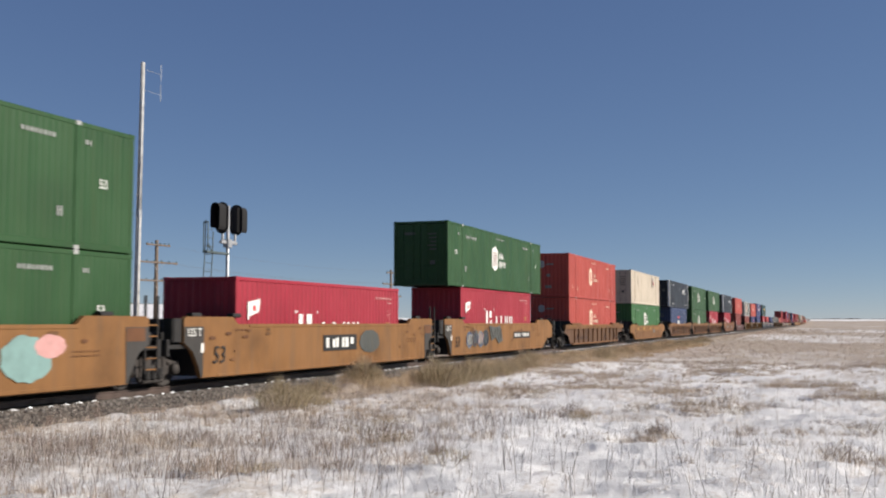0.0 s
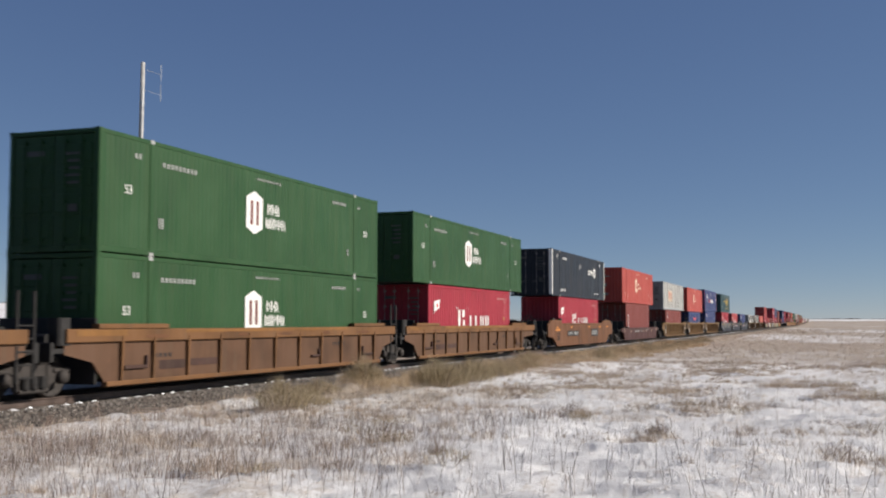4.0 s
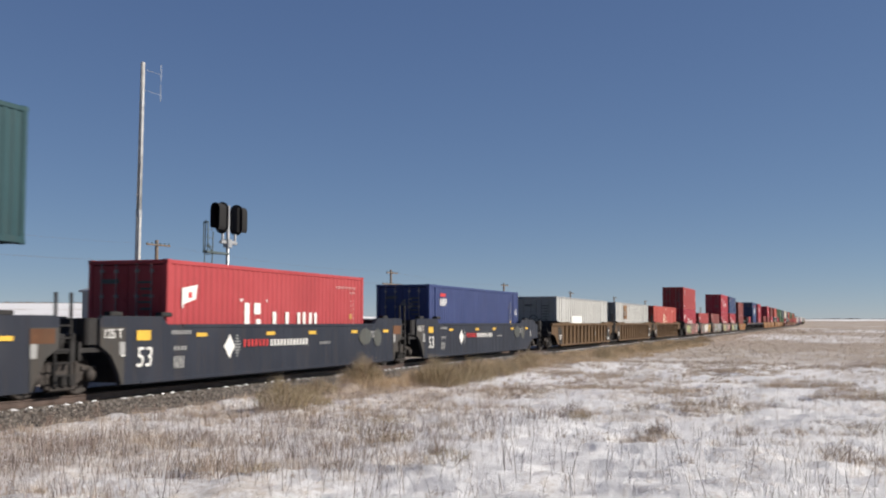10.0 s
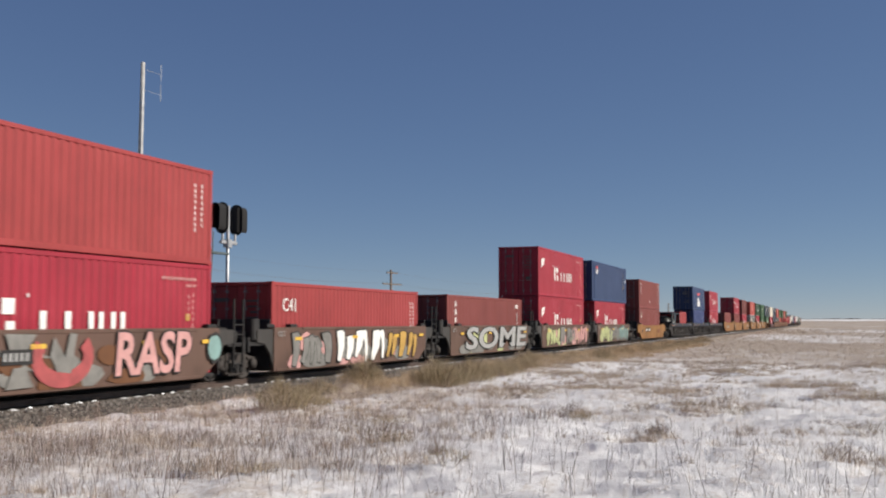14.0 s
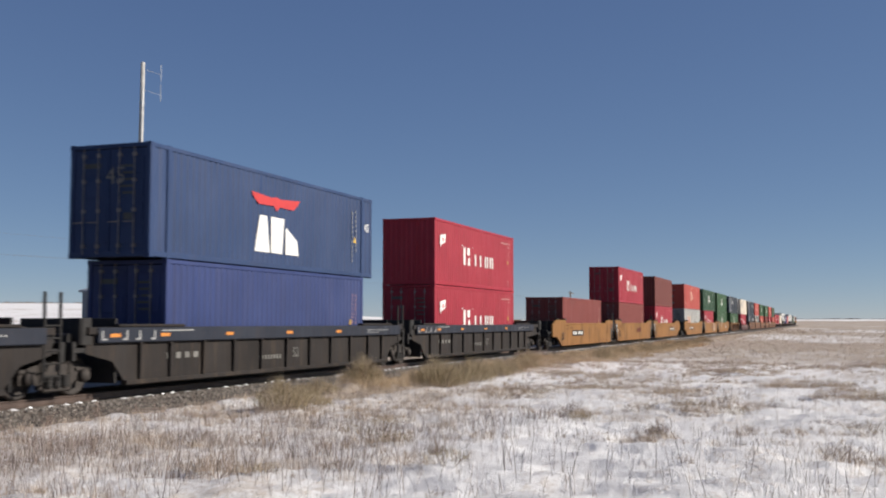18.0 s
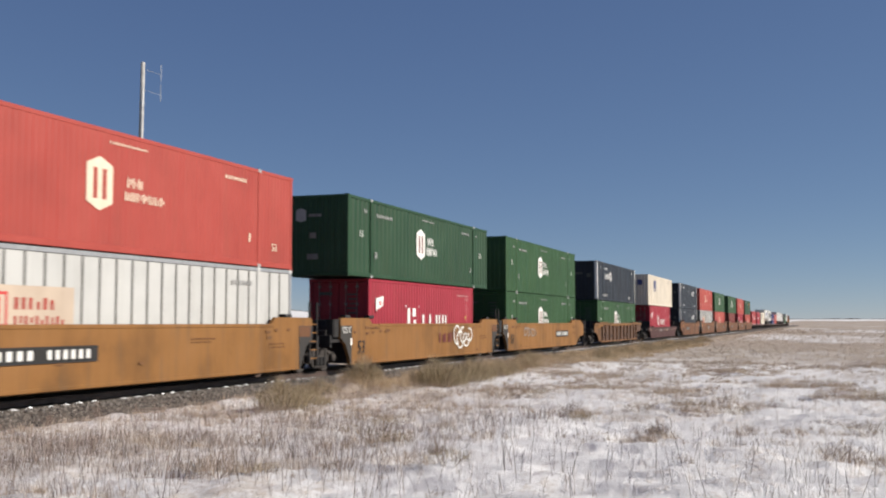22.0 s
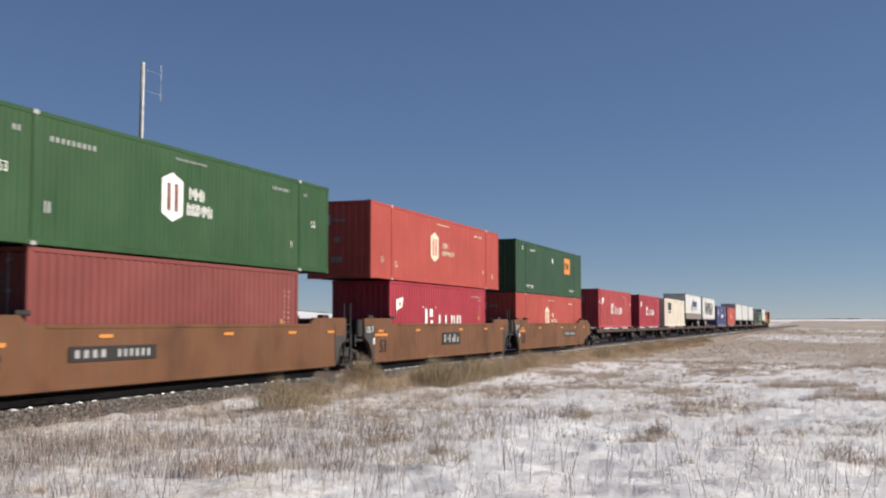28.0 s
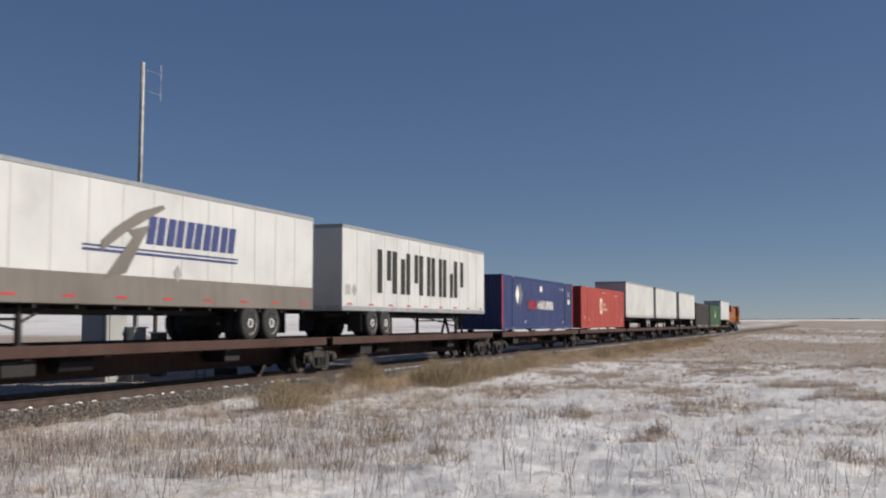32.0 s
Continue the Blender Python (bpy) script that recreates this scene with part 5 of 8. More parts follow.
SPEC = {
    "k40": (12.192, 2.438, 2.896, "iso", KRED, "crimson", "crimson forty-foot shipping container with a white word mark", 0.0),
    "k40s": (12.192, 2.438, 2.591, "iso", KRED, "crimson", "crimson forty-foot container with a white word mark", 0.0),
    "k45": (13.716, 2.438, 2.896, "iso", KRED, "crimson", "crimson forty-five-foot shipping container with a white word mark", 0.0),
    "k40f": (12.192, 2.438, 2.896, "iso", KFADE, "crimson", "faded crimson forty-foot shipping container with a white word mark", 0.0),
    "k45f": (13.716, 2.438, 2.896, "iso", KFADE, "crimson", "faded crimson forty-five-foot container with a white word mark", 0.0),
    "hr": (16.154, 2.591, 2.896, "fine", HRED, "hub_red", "coral red fifty-three-foot container with a white hexagon emblem", 0.0),
    "hg": (16.154, 2.591, 2.896, "fine", GREEN, "hub_green", "green fifty-three-foot container with a white hexagon emblem", 0.0),
    "hgb": (16.154, 2.591, 2.896, "fine", BGREEN, "hub_green", "bright green fifty-three-foot container with a white hexagon emblem", 0.0),
    "hgr": (16.154, 2.591, 2.896, "rib", DGREEN, "hub_green", "deep green ribbed fifty-three-foot container with a hexagon emblem", 0.0),
    "um": (16.154, 2.591, 2.896, "fine", NAVY, "navy", "slate navy fifty-three-foot container with white end strips", 0.0),
    "umf": (16.154, 2.591, 2.896, "fine", NAVY, "navy_front", "slate navy fifty-three-foot container with white end strips", 0.0),
    "wh": (16.154, 2.591, 2.896, "post", WHITE, "white", "white panelled fifty-three-foot container with dark seams", 0.0),
    "wht": (16.154, 2.591, 2.896, "post", WHITE, "white_high", "white panelled fifty-three-foot container with dark seams", 0.0),
    "whp": (16.154, 2.591, 2.896, "post", WHITE, "white_patch", "white panelled fifty-three-foot container with a clean patch", 0.0),
    "who": (16.154, 2.591, 2.896, "post", WHITE, "white_orange", "white panelled fifty-three-foot container with an orange square", 0.0),
    "cr": (16.154, 2.591, 2.896, "rib", CREAMD, "cream_high", "dirty cream fifty-three-foot container with a faded emblem", 0.0),
    "cx": (16.154, 2.591, 2.896, "iso", CREAM, "cream_blue", "cream ribbed container with a dark blue word mark", 0.0),
    "cxb": (16.154, 2.591, 2.896, "iso", CREAM, "cream_black", "cream ribbed container with a black word mark", 0.0),
    "te": (16.154, 2.591, 2.896, "iso", TEAL, "teal", "teal ribbed fifty-three-foot container with a yellow emblem", 0.0),
    "pa": (16.154, 2.591, 2.896, "iso", BLUE, "striped_blue", "blue fifty-three-foot container with red end strips and a globe emblem", 0.0),
    "ap": (13.716, 2.438, 2.896, "iso", SBLUE, "eagle", "blue forty-five-foot container with a red winged emblem", 0.0),
    "aps": (13.716, 2.438, 2.896, "iso", BLUE, "eagle_small", "blue forty-five-foot container with a small white mark", 0.0),
    "ap40": (12.192, 2.438, 2.591, "iso", BLUE, "eagle", "blue forty-foot container with a red winged emblem", 0.0),
    "b40": (12.192, 2.438, 2.896, "iso", BLUE, "dull", "plain blue forty-foot container", 0.0),
    "sb45": (13.716, 2.438, 2.896, "iso", SBLUE, "eagle_small", "faded blue forty-five-foot container", 0.0),
    "br": (12.192, 2.438, 2.896, "iso", BROWN, "dull", "oxide brown forty-foot shipping container", 0.0),
    "dbr": (12.192, 2.438, 2.896, "iso", DBROWN, "dull", "dark oxide brown forty-foot shipping container", 0.0),
    "brs": (12.192, 2.438, 2.591, "iso", BROWN, "vertical", "oxide brown forty-foot container with white vertical marks", 0.0),
    "brl": (12.192, 2.438, 2.591, "iso", BROWN, "label", "oxide brown forty-foot container with a small square label", 0.0),
    "brt": (12.192, 2.438, 2.896, "iso", BROWN, "tall_marks", "oxide brown forty-foot container with tall white side marks", 0.0),
    "apb": (13.716, 2.438, 2.896, "iso", FBLUE, "eagle_low", "dull blue forty-five-foot container with a red winged emblem", 0.0),
    "c41": (12.192, 2.438, 2.591, "iso", ORED, "c41", "faded red forty-foot container with white corner numbers", 0.0),
    "br20": (6.058, 2.438, 2.591, "iso", ORED, "", "faded red twenty-foot shipping container", 0.0),
    "em": (16.154, 2.591, 2.896, "fine", DGREEN, "green_orange", "deep green fifty-three-foot container with an orange square emblem", 0.0),
    "gy": (16.154, 2.591, 2.896, "iso", LGREY, "", "pale grey shipping container", 0.0),
}


def container(code, doors, s, z):
    L, W, H, style, mat, kind, label, _ = SPEC[code]
    c = put(tagged(new("shipping_container"), label, "container", "containers on the train"), s, z)
    hx, hy = L / 2, W / 2
    for name, me in shell_meshes(L, W, H, style, doors, mat):
        if style == "post" and name.startswith("end"):
            me = cached(("grey_end", name, L, H, doors), me.copy)
            me.materials[0] = ENDGREY
        part(name, me, c)
    part("frame", frame_mesh(L, W, H, mat if kind not in ("white", "white_high", "white_patch", "white_orange") else EDGE), c)
    cast = casting_mesh(mat)
    for sx in (-1, 1):
        for sy in (-1, 1):
            for zz in (0.0, H - 0.118):
                part("corner_casting", cast, c, at=pose(sx * (hx - 0.085), sy * (hy - 0.082), zz))
    if L > 13:
        pm = post_mesh(H, mat)
        wc = casting_mesh(INKG if kind.startswith(("hub", "navy", "striped")) else mat)
        q = 6.096 - 0.07
        for sx in (-1, 1):
            for sy in (-1, 1):
                part("stacking_post", pm, c, at=pose(sx * q, sy * (hy - 0.024), 0))
            for zz in (0.0, H - 0.118):
                part("corner_casting", wc, c, at=pose(sx * q, -(hy - 0.079), zz))
    if style == "post":
        bar = cached(("seam", H), lambda: Geo().bev(-0.03, 0.03, -0.012, 0.012, 0.17, H - 0.13, 0.005).mesh("seam_post", INKD))
        n = 26
        for i in range(1, n):
            x = -hx + 0.15 + (L - 0.3) * i / n
            if abs(abs(x) - 6.03) > 0.2:
                part("seam_post", bar, c, at=pose(x, -(hy - 0.02), 0))
    if doors:
        dm, lm = door_mesh(W, H, ENDGREY if style == "post" else mat), lock_mesh(H, mat if kind.startswith("hub") else RODS)
        for sy in (-1, 1):
            d = part("door", dm, c, at=pose(-hx + 0.06, 0.01 * sy, 0.15, 180 if sy < 0 else 0) if sy > 0 else pose(-hx + 0.06, -0.01 - (W / 2 - 0.16), 0.15))
            for k in (0.3, 0.72):
                part("lock_rod", lm, d, at=pose(0, k * (W / 2 - 0.16), 0))
    else:
        em = cached(("endmark", H), lambda: Geo().bev(-0.006, 0.006, -0.25, 0.25, 0.55, 0.75, 0.002).bev(-0.006, 0.006, -0.35, 0.4, H - 0.75, H - 0.55, 0.002).mesh("end_plate", INKG))
        if kind == "teal":
            part("end_plate", em, c, at=pose(-hx - 0.006, 0, 0))
        if kind in ("hub_red", "hub_green"):
            part("end_emblem", cached(("endhex", H), lambda: Geo().add([(-0.004, -u, v) for u, v in hexagon(-0.55, H - 0.72, 0.2, 0.25)] + [(0.004, -u, v) for u, v in hexagon(-0.55, H - 0.72, 0.2, 0.25)], [tuple(range(6)), tuple(range(11, 5, -1))] + [(i, (i + 1) % 6, (i + 1) % 6 + 6, i + 6) for i in range(6)]).mesh("end_emblem", INKG)), c, "small faded hexagon emblem", at=pose(-hx - 0.006, 0, 0))
            for a, w_, v0, v1 in ((-0.25, 0.5, H - 0.78, H - 0.68), (-0.2, 0.24, 1.35, 1.55), (-0.3, 0.42, 0.6, 0.8)):
                part("end_plate", cached(("endbar", H, v0), lambda: Geo().box(-0.004, 0.004, -a - w_, -a, v0, v1).mesh("end_plate", INKD)), c, at=pose(-hx - 0.006, 0, 0))
        if kind in ("navy", "navy_front"):
            part("end_mark", cached(("navyend", H), lambda: Geo().bev(-0.004, 0.004, -0.2, 0.6, H - 1.0, H - 0.85, 0.002).bev(-0.004, 0.004, -0.8, -0.5, H - 1.2, H - 0.95, 0.002).mesh("end_mark", TANKGREY)), c, at=pose(-hx - 0.004, 0, 0))
    if doors:
        rows = cached(("doorlabels", H), lambda: [g for g in [Geo()] for i in range(5) if g.box(-0.004, 0.004, -0.75, -0.35 - 0.06 * (i % 3), H - 0.62 - i * 0.17, H - 0.56 - i * 0.17)][0].box(-0.004, 0.004, 0.25, 0.75, H - 0.62, H - 0.5).box(-0.004, 0.004, -0.7, -0.45, 0.95, 1.12).mesh("door_label", TANKGREY))
        tagged(part("door_label", rows, c, at=pose(-hx - 0.02, 0, 0)), kind="stuff")
    if kind in ("cream_black", "cream_blue"):
        for k in range(3):
            part("end_sign_bar", Geo().box(-0.004, 0.004, 0.75 - k * 0.62, 1.2 - k * 0.62, H - 1.0, H - 0.5).mesh("end_sign_bar", INKB), c, at=pose(-hx - 0.03, -0.25, 0))
    if L == 13.716:
        part("end_number", text_mesh("45", 0.6, INKD), c, at=pose(-hx - 0.03, 0.1 if code in ("k45", "k45f") else -0.2, H - 0.85, 90, 0, -90))
    if kind:
        logo(c, kind, L, W, H)
    return c


def tank_container(s, z):
    c = put(tagged(new("tank_container"), "twenty-foot tank container, dark grey tank in a navy frame", "container", "containers on the train"), s, z)
    hx, hy, H = 3.03, 1.219, 2.44
    g = Geo()
    for sx in (-1, 1):
        for sy in (-1, 1):
            g.bev(sx * hx - 0.08, sx * hx + 0.08, sy * (hy - 0.07) - 0.07, sy * (hy - 0.07) + 0.07, 0.0, H, 0.02)
        g.bev(sx * hx - 0.06, sx * hx + 0.06, -hy + 0.1, hy - 0.1, H - 0.14, H - 0.02, 0.02).bev(sx * hx - 0.06, sx * hx + 0.06, -hy + 0.1, hy - 0.1, 0.03, 0.16, 0.02)
        for sy in (-1, 1):
            g.rod((sx * hx, sy * (hy - 0.1), H - 0.1), (sx * hx, 0, H * 0.62), 0.045, 6).rod((sx * hx, sy * (hy - 0.07), H - 0.9), (sx * (hx - 0.95), sy * (hy - 0.07), H - 0.08), 0.045, 6)
            g.rod((sx * hx, sy * (hy - 0.07), 0.9), (sx * (hx - 0.8), sy * (hy - 0.07), 0.12), 0.045, 6)
    for sy in (-1, 1):
        g.bev(-hx, hx, sy * (hy - 0.06) - 0.05, sy * (hy - 0.06) + 0.05, H - 0.13, H - 0.02, 0.02).bev(-hx, hx, sy * (hy - 0.06) - 0.05, sy * (hy - 0.06) + 0.05, 0.02, 0.15, 0.02)
    part("frame", g.mesh("frame", NAVY), c)
    prof = [(0.0, -2.85), (0.45, -2.8), (0.75, -2.65), (0.92, -2.4), (0.92, 2.4), (0.75, 2.65), (0.45, 2.8), (0.0, 2.85)]
    part("tank", Geo().lathe([(max(r, 0.01), h) for r, h in prof], 28, (0, 0, 1.1), "x").mesh("tank", TANKGREY, True), c, "dark grey cylindrical tank")
    part("sun_shade", Geo().bev(-2.9, 2.9, -1.14, 1.14, H - 0.12, H - 0.08, 0.01).bev(-1.1, 0.6, -1.16, -1.12, 1.55, H - 0.1, 0.01).mesh("sun_shade", NAVY), c, "dark blue shade panels over the tank")
    part("manway", Geo().lathe([(0.3, 1.95), (0.3, 2.12), (0.05, 2.16)], 14, (0, 0, 0), "z").mesh("manway", GALV), c)
    part("walkway", Geo().bev(-2.6, 2.6, 0.25, 0.7, 2.07, 2.11, 0.01).mesh("walkway", GALV), c)
    part("name_plate", Geo().flat(rect(-0.3, 0.5, 1.32, 1.42), -0.925).flat(rect(-0.2, 0.45, 1.1, 1.26), -0.935).mesh("name_plate", INKW), c, "white plate on the tank")


# ---- train: wagons ----
def truck_meshes():
    def build():
        r = 0.457
        wheel = Geo().lathe([(0.09, -0.1), (0.12, -0.03), (r - 0.09, -0.02), (r - 0.06, -0.06), (r, -0.05), (r + 0.005, 0.06), (r + 0.03, 0.075), (r + 0.025, 0.1), (r - 0.06, 0.09), (0.12, 0.06), (0.09, 0.1)], 28).mesh("wheel", TRUCK, True)
        tread = Geo().lathe([(r + 0.004, -0.045), (r + 0.004, 0.05)], 28, caps=False).mesh("tread", TREAD, True)
        axle = Geo().rod((0, -1.08, 0), (0, 1.08, 0), 0.08, 12).mesh("axle", GEAR)
        g = Geo()
        # cast side frame: a bow over the springs with boxes over the axle ends
        g.prism([(-1.12, 0.34), (-0.9, 0.30), (-0.68, 0.36), (-0.42, 0.2), (-0.3, 0.16), (0.3, 0.16), (0.42, 0.2), (0.68, 0.36), (0.9, 0.30), (1.12, 0.34), (1.12, 0.6), (0.95, 0.66), (0.55, 0.74), (0.3, 0.80), (-0.3, 0.80), (-0.55, 0.74), (-0.95, 0.66), (-1.12, 0.6)], -0.06, -0.02)
        g.bev(-1.15, -0.65, -0.1, 0.06, 0.55, 0.66, 0.03).bev(0.65, 1.15, -0.1, 0.06, 0.55, 0.66, 0.03)
        g.bev(-0.5, 0.5, -0.1, 0.08, 0.74, 0.83, 0.03).bev(-0.42, 0.42, -0.12, 0.06, 0.14, 0.24, 0.03)
        for x in (-0.47, 0.47):
            g.bev(x - 0.06, x + 0.06, -0.1, 0.06, 0.2, 0.8, 0.03)
        frame_me = g.mesh("side_frame", TRUCK)
        sp = Geo().rod((0, -0.09, 0.24), (0, -0.09, 0.5), 0.1, 12)
        for k in range(3):
            sp.lathe([(0.112, 0.27 + k * 0.08), (0.112, 0.3 + k * 0.08)], 12, (0, -0.09, 0), "z")
        spring = sp.mesh("spring", GEAR)
        box = Geo().lathe([(0.13, -0.16), (0.15, -0.1), (0.15, 0.02)], 16).mesh("bearing_cap", TRUCK, True)
        bolster = Geo().bev(-0.2, 0.2, -1.05, 1.05, 0.5, 0.76, 0.03).lathe([(0.3, 0.76), (0.3, 0.9), (0.2, 0.95)], 16, (0, 0, 0), "z").mesh("bolster", GEAR)
        return wheel, tread, axle, frame_me, spring, box, bolster
    return cached("truck", build)


def truck(parent, x):
    wheel, tread, axle, frame_me, spring, box, bolster = truck_meshes()
    t = part("truck", bolster, parent, "two-axle cast steel freight truck", at=pose(x, 0, 0))
    for sy in (-1, 1):
        m = pose(0, sy * 1.0, 0) if sy < 0 else pose(0, 1.0, 0, 0, 0, 180)
        part("side_frame", frame_me, t, at=m)
        for x in (-0.26, 0.0, 0.26) if sy < 0 else ():
            part("spring", spring, t, at=pose(x, -1.0, 0))
    for dx in (-0.89, 0.89):
        part("axle", axle, t, at=pose(dx, 0, 0.457))
        for sy in (-1, 1):
            part("wheel", wheel, t, at=pose(dx, sy * 0.76, 0.457, 0, 0, 0 if sy < 0 else 180))
            part("bearing_cap", box, t, at=pose(dx, sy * 1.04, 0.457, 0, 0, 0 if sy < 0 else 180))
        part("tread", tread, t, at=pose(dx, -0.76, 0.457))


def end_gear(w, mat, side, x_end, x_in, joint):
    """Platform, coupler or joint, brake gear and grab irons at one end; side -1 is the left."""
    s = side

    def X(a, b):
        return (min(s * a, s * b), max(s * a, s * b))
    xe = x_end - (0.12 if joint else 0.85)
    g = Geo().bev(*X(x_in - 0.35, xe), -1.42, 1.42, 0.98, 1.08, 0.02).bev(*X(x_in - 0.3, xe), -0.42, 0.42, 0.62, 1.0, 0.04)
    g.bev(*X(xe - 0.1, xe), -1.42, 1.42, 0.8, 1.22, 0.02)
    part("end_platform", g.mesh("end_platform", GEAR), w)
    bk = Geo().bev(*X(x_in * 0.892, x_in * 0.9), -1.37, 1.37, 0.24, 1.75, 0.02)
    part("bulkhead", bk.mesh("bulkhead", GEAR), w)
    if joint:
        if s > 0:
            lm = mat if mat in (OCHRE, YELLOW) else GEAR
            for dx in (0.79, 0.29):
                part("ladder_post", Geo().bev(x_end - dx - 0.035, x_end - dx + 0.035, -1.46, -1.39, 0.4, 2.3, 0.02).mesh("ladder_post", GEAR), w)
            for k in range(5):
                z = 0.5 + k * 0.27
                part("rung", Geo().rod((x_end - 0.79, -1.43, z), (x_end - 0.29, -1.43, z), 0.02, 6).mesh("rung", lm), w)
        else:
            part("guard_post", Geo().rod((s * (x_end - 0.3), 0.9, 1.0), (s * (x_end - 0.3), 0.9, 1.9), 0.03, 6).mesh("guard_post", GEAR), w)
            part("step_box", Geo().bev(*X(x_end - 0.75, x_end - 0.35), -1.45, -1.1, 1.15, 1.75, 0.05).mesh("step_box", GEAR), w)
    else:
        for y0, y1 in ((-1.36, -0.9), (0.9, 1.36)):
            gr = Geo()
            for yy in (y0, y1):
                gr.rod((s * xe, yy, 1.05), (s * xe, yy, 1.85), 0.02, 6)
            for z in (1.45, 1.84):
                gr.rod((s * xe, y0, z), (s * xe, y1, z), 0.016, 6)
            part("handrail", gr.mesh("handrail", GEAR), w)
        gr = Geo()
        for k in range(3):
            gr.rod((s * (xe - 0.02), -1.44, 0.42 + k * 0.25), (s * (xe - 0.5), -1.44, 0.42 + k * 0.25), 0.016, 6)
        gr.rod((s * (xe - 0.02), -1.44, 0.4), (s * (xe - 0.02), -1.44, 1.1), 0.018, 6).rod((s * (xe - 0.5), -1.44, 0.4), (s * (xe - 0.5), -1.44, 1.1), 0.018, 6)
        part("sill_step", gr.mesh("sill_step", GEAR), w)
    if joint:
        part("joint_box", Geo().bev(*X(x_end - 0.5, x_end - 0.02), -0.5, 0.5, 0.98, 1.5, 0.06).bev(*X(x_end - 0.75, x_end - 0.2), -1.2, -0.6, 1.06, 1.4, 0.04).bev(*X(x_end - 0.9, x_end - 0.1), 0.5, 1.2, 1.06, 1.55, 0.04).mesh("joint_box", GEAR), w)
    else:
        cp = part("coupler", Geo().bev(*X(xe - 0.3, x_end - 0.25), -0.12, 0.12, 0.78, 0.98, 0.03).bev(*X(x_end - 0.3, x_end - 0.01), -0.2, 0.2, 0.74, 1.02, 0.06).mesh("coupler", GEAR), w)
        hose = Geo()
        pts = [(x_end - 0.7, 0.3, 0.7), (x_end - 0.5, 0.3, 0.45), (x_end - 0.25, 0.25, 0.38), (x_end - 0.02, 0.22, 0.45)]
        for a, b in zip(pts, pts[1:]):
            hose.rod((s * a[0], a[1], a[2]), (s * b[0], b[1], b[2]), 0.025, 6)
        part("air_hose", hose.mesh("air_hose", RUBBER), cp)
        bg = Geo().bev(*X(xe - 1.15, xe - 0.55), -0.75, -0.1, 1.08, 1.75, 0.05).rod((s * (xe - 0.8), 0.3, 1.25), (s * (xe - 0.8), 1.15, 1.25), 0.2, 12)
        bg.bev(*X(xe - 1.3, xe - 0.7), 0.45, 0.95, 1.08, 1.35, 0.03)
        part("brake_gear", bg.mesh("brake_gear", GEAR), w, "dark brake valve and reservoir")
        if s < 0:
            bw = Geo()
            c = Vector((s * (xe - 0.5), -0.42, 1.8))
            for i in range(18):
                a, b = 2 * math.pi * i / 18, 2 * math.pi * (i + 1) / 18
                bw.rod(c + Vector((0, math.cos(a), math.sin(a))) * 0.27, c + Vector((0, math.cos(b), math.sin(b))) * 0.27, 0.018, 5)
            for i in range(5):
                a = 2 * math.pi * i / 5
                bw.rod(c, c + Vector((0, math.cos(a), math.sin(a))) * 0.27, 0.014, 5)
            part("hand_brake_wheel", bw.mesh("hand_brake_wheel", GEAR), w)


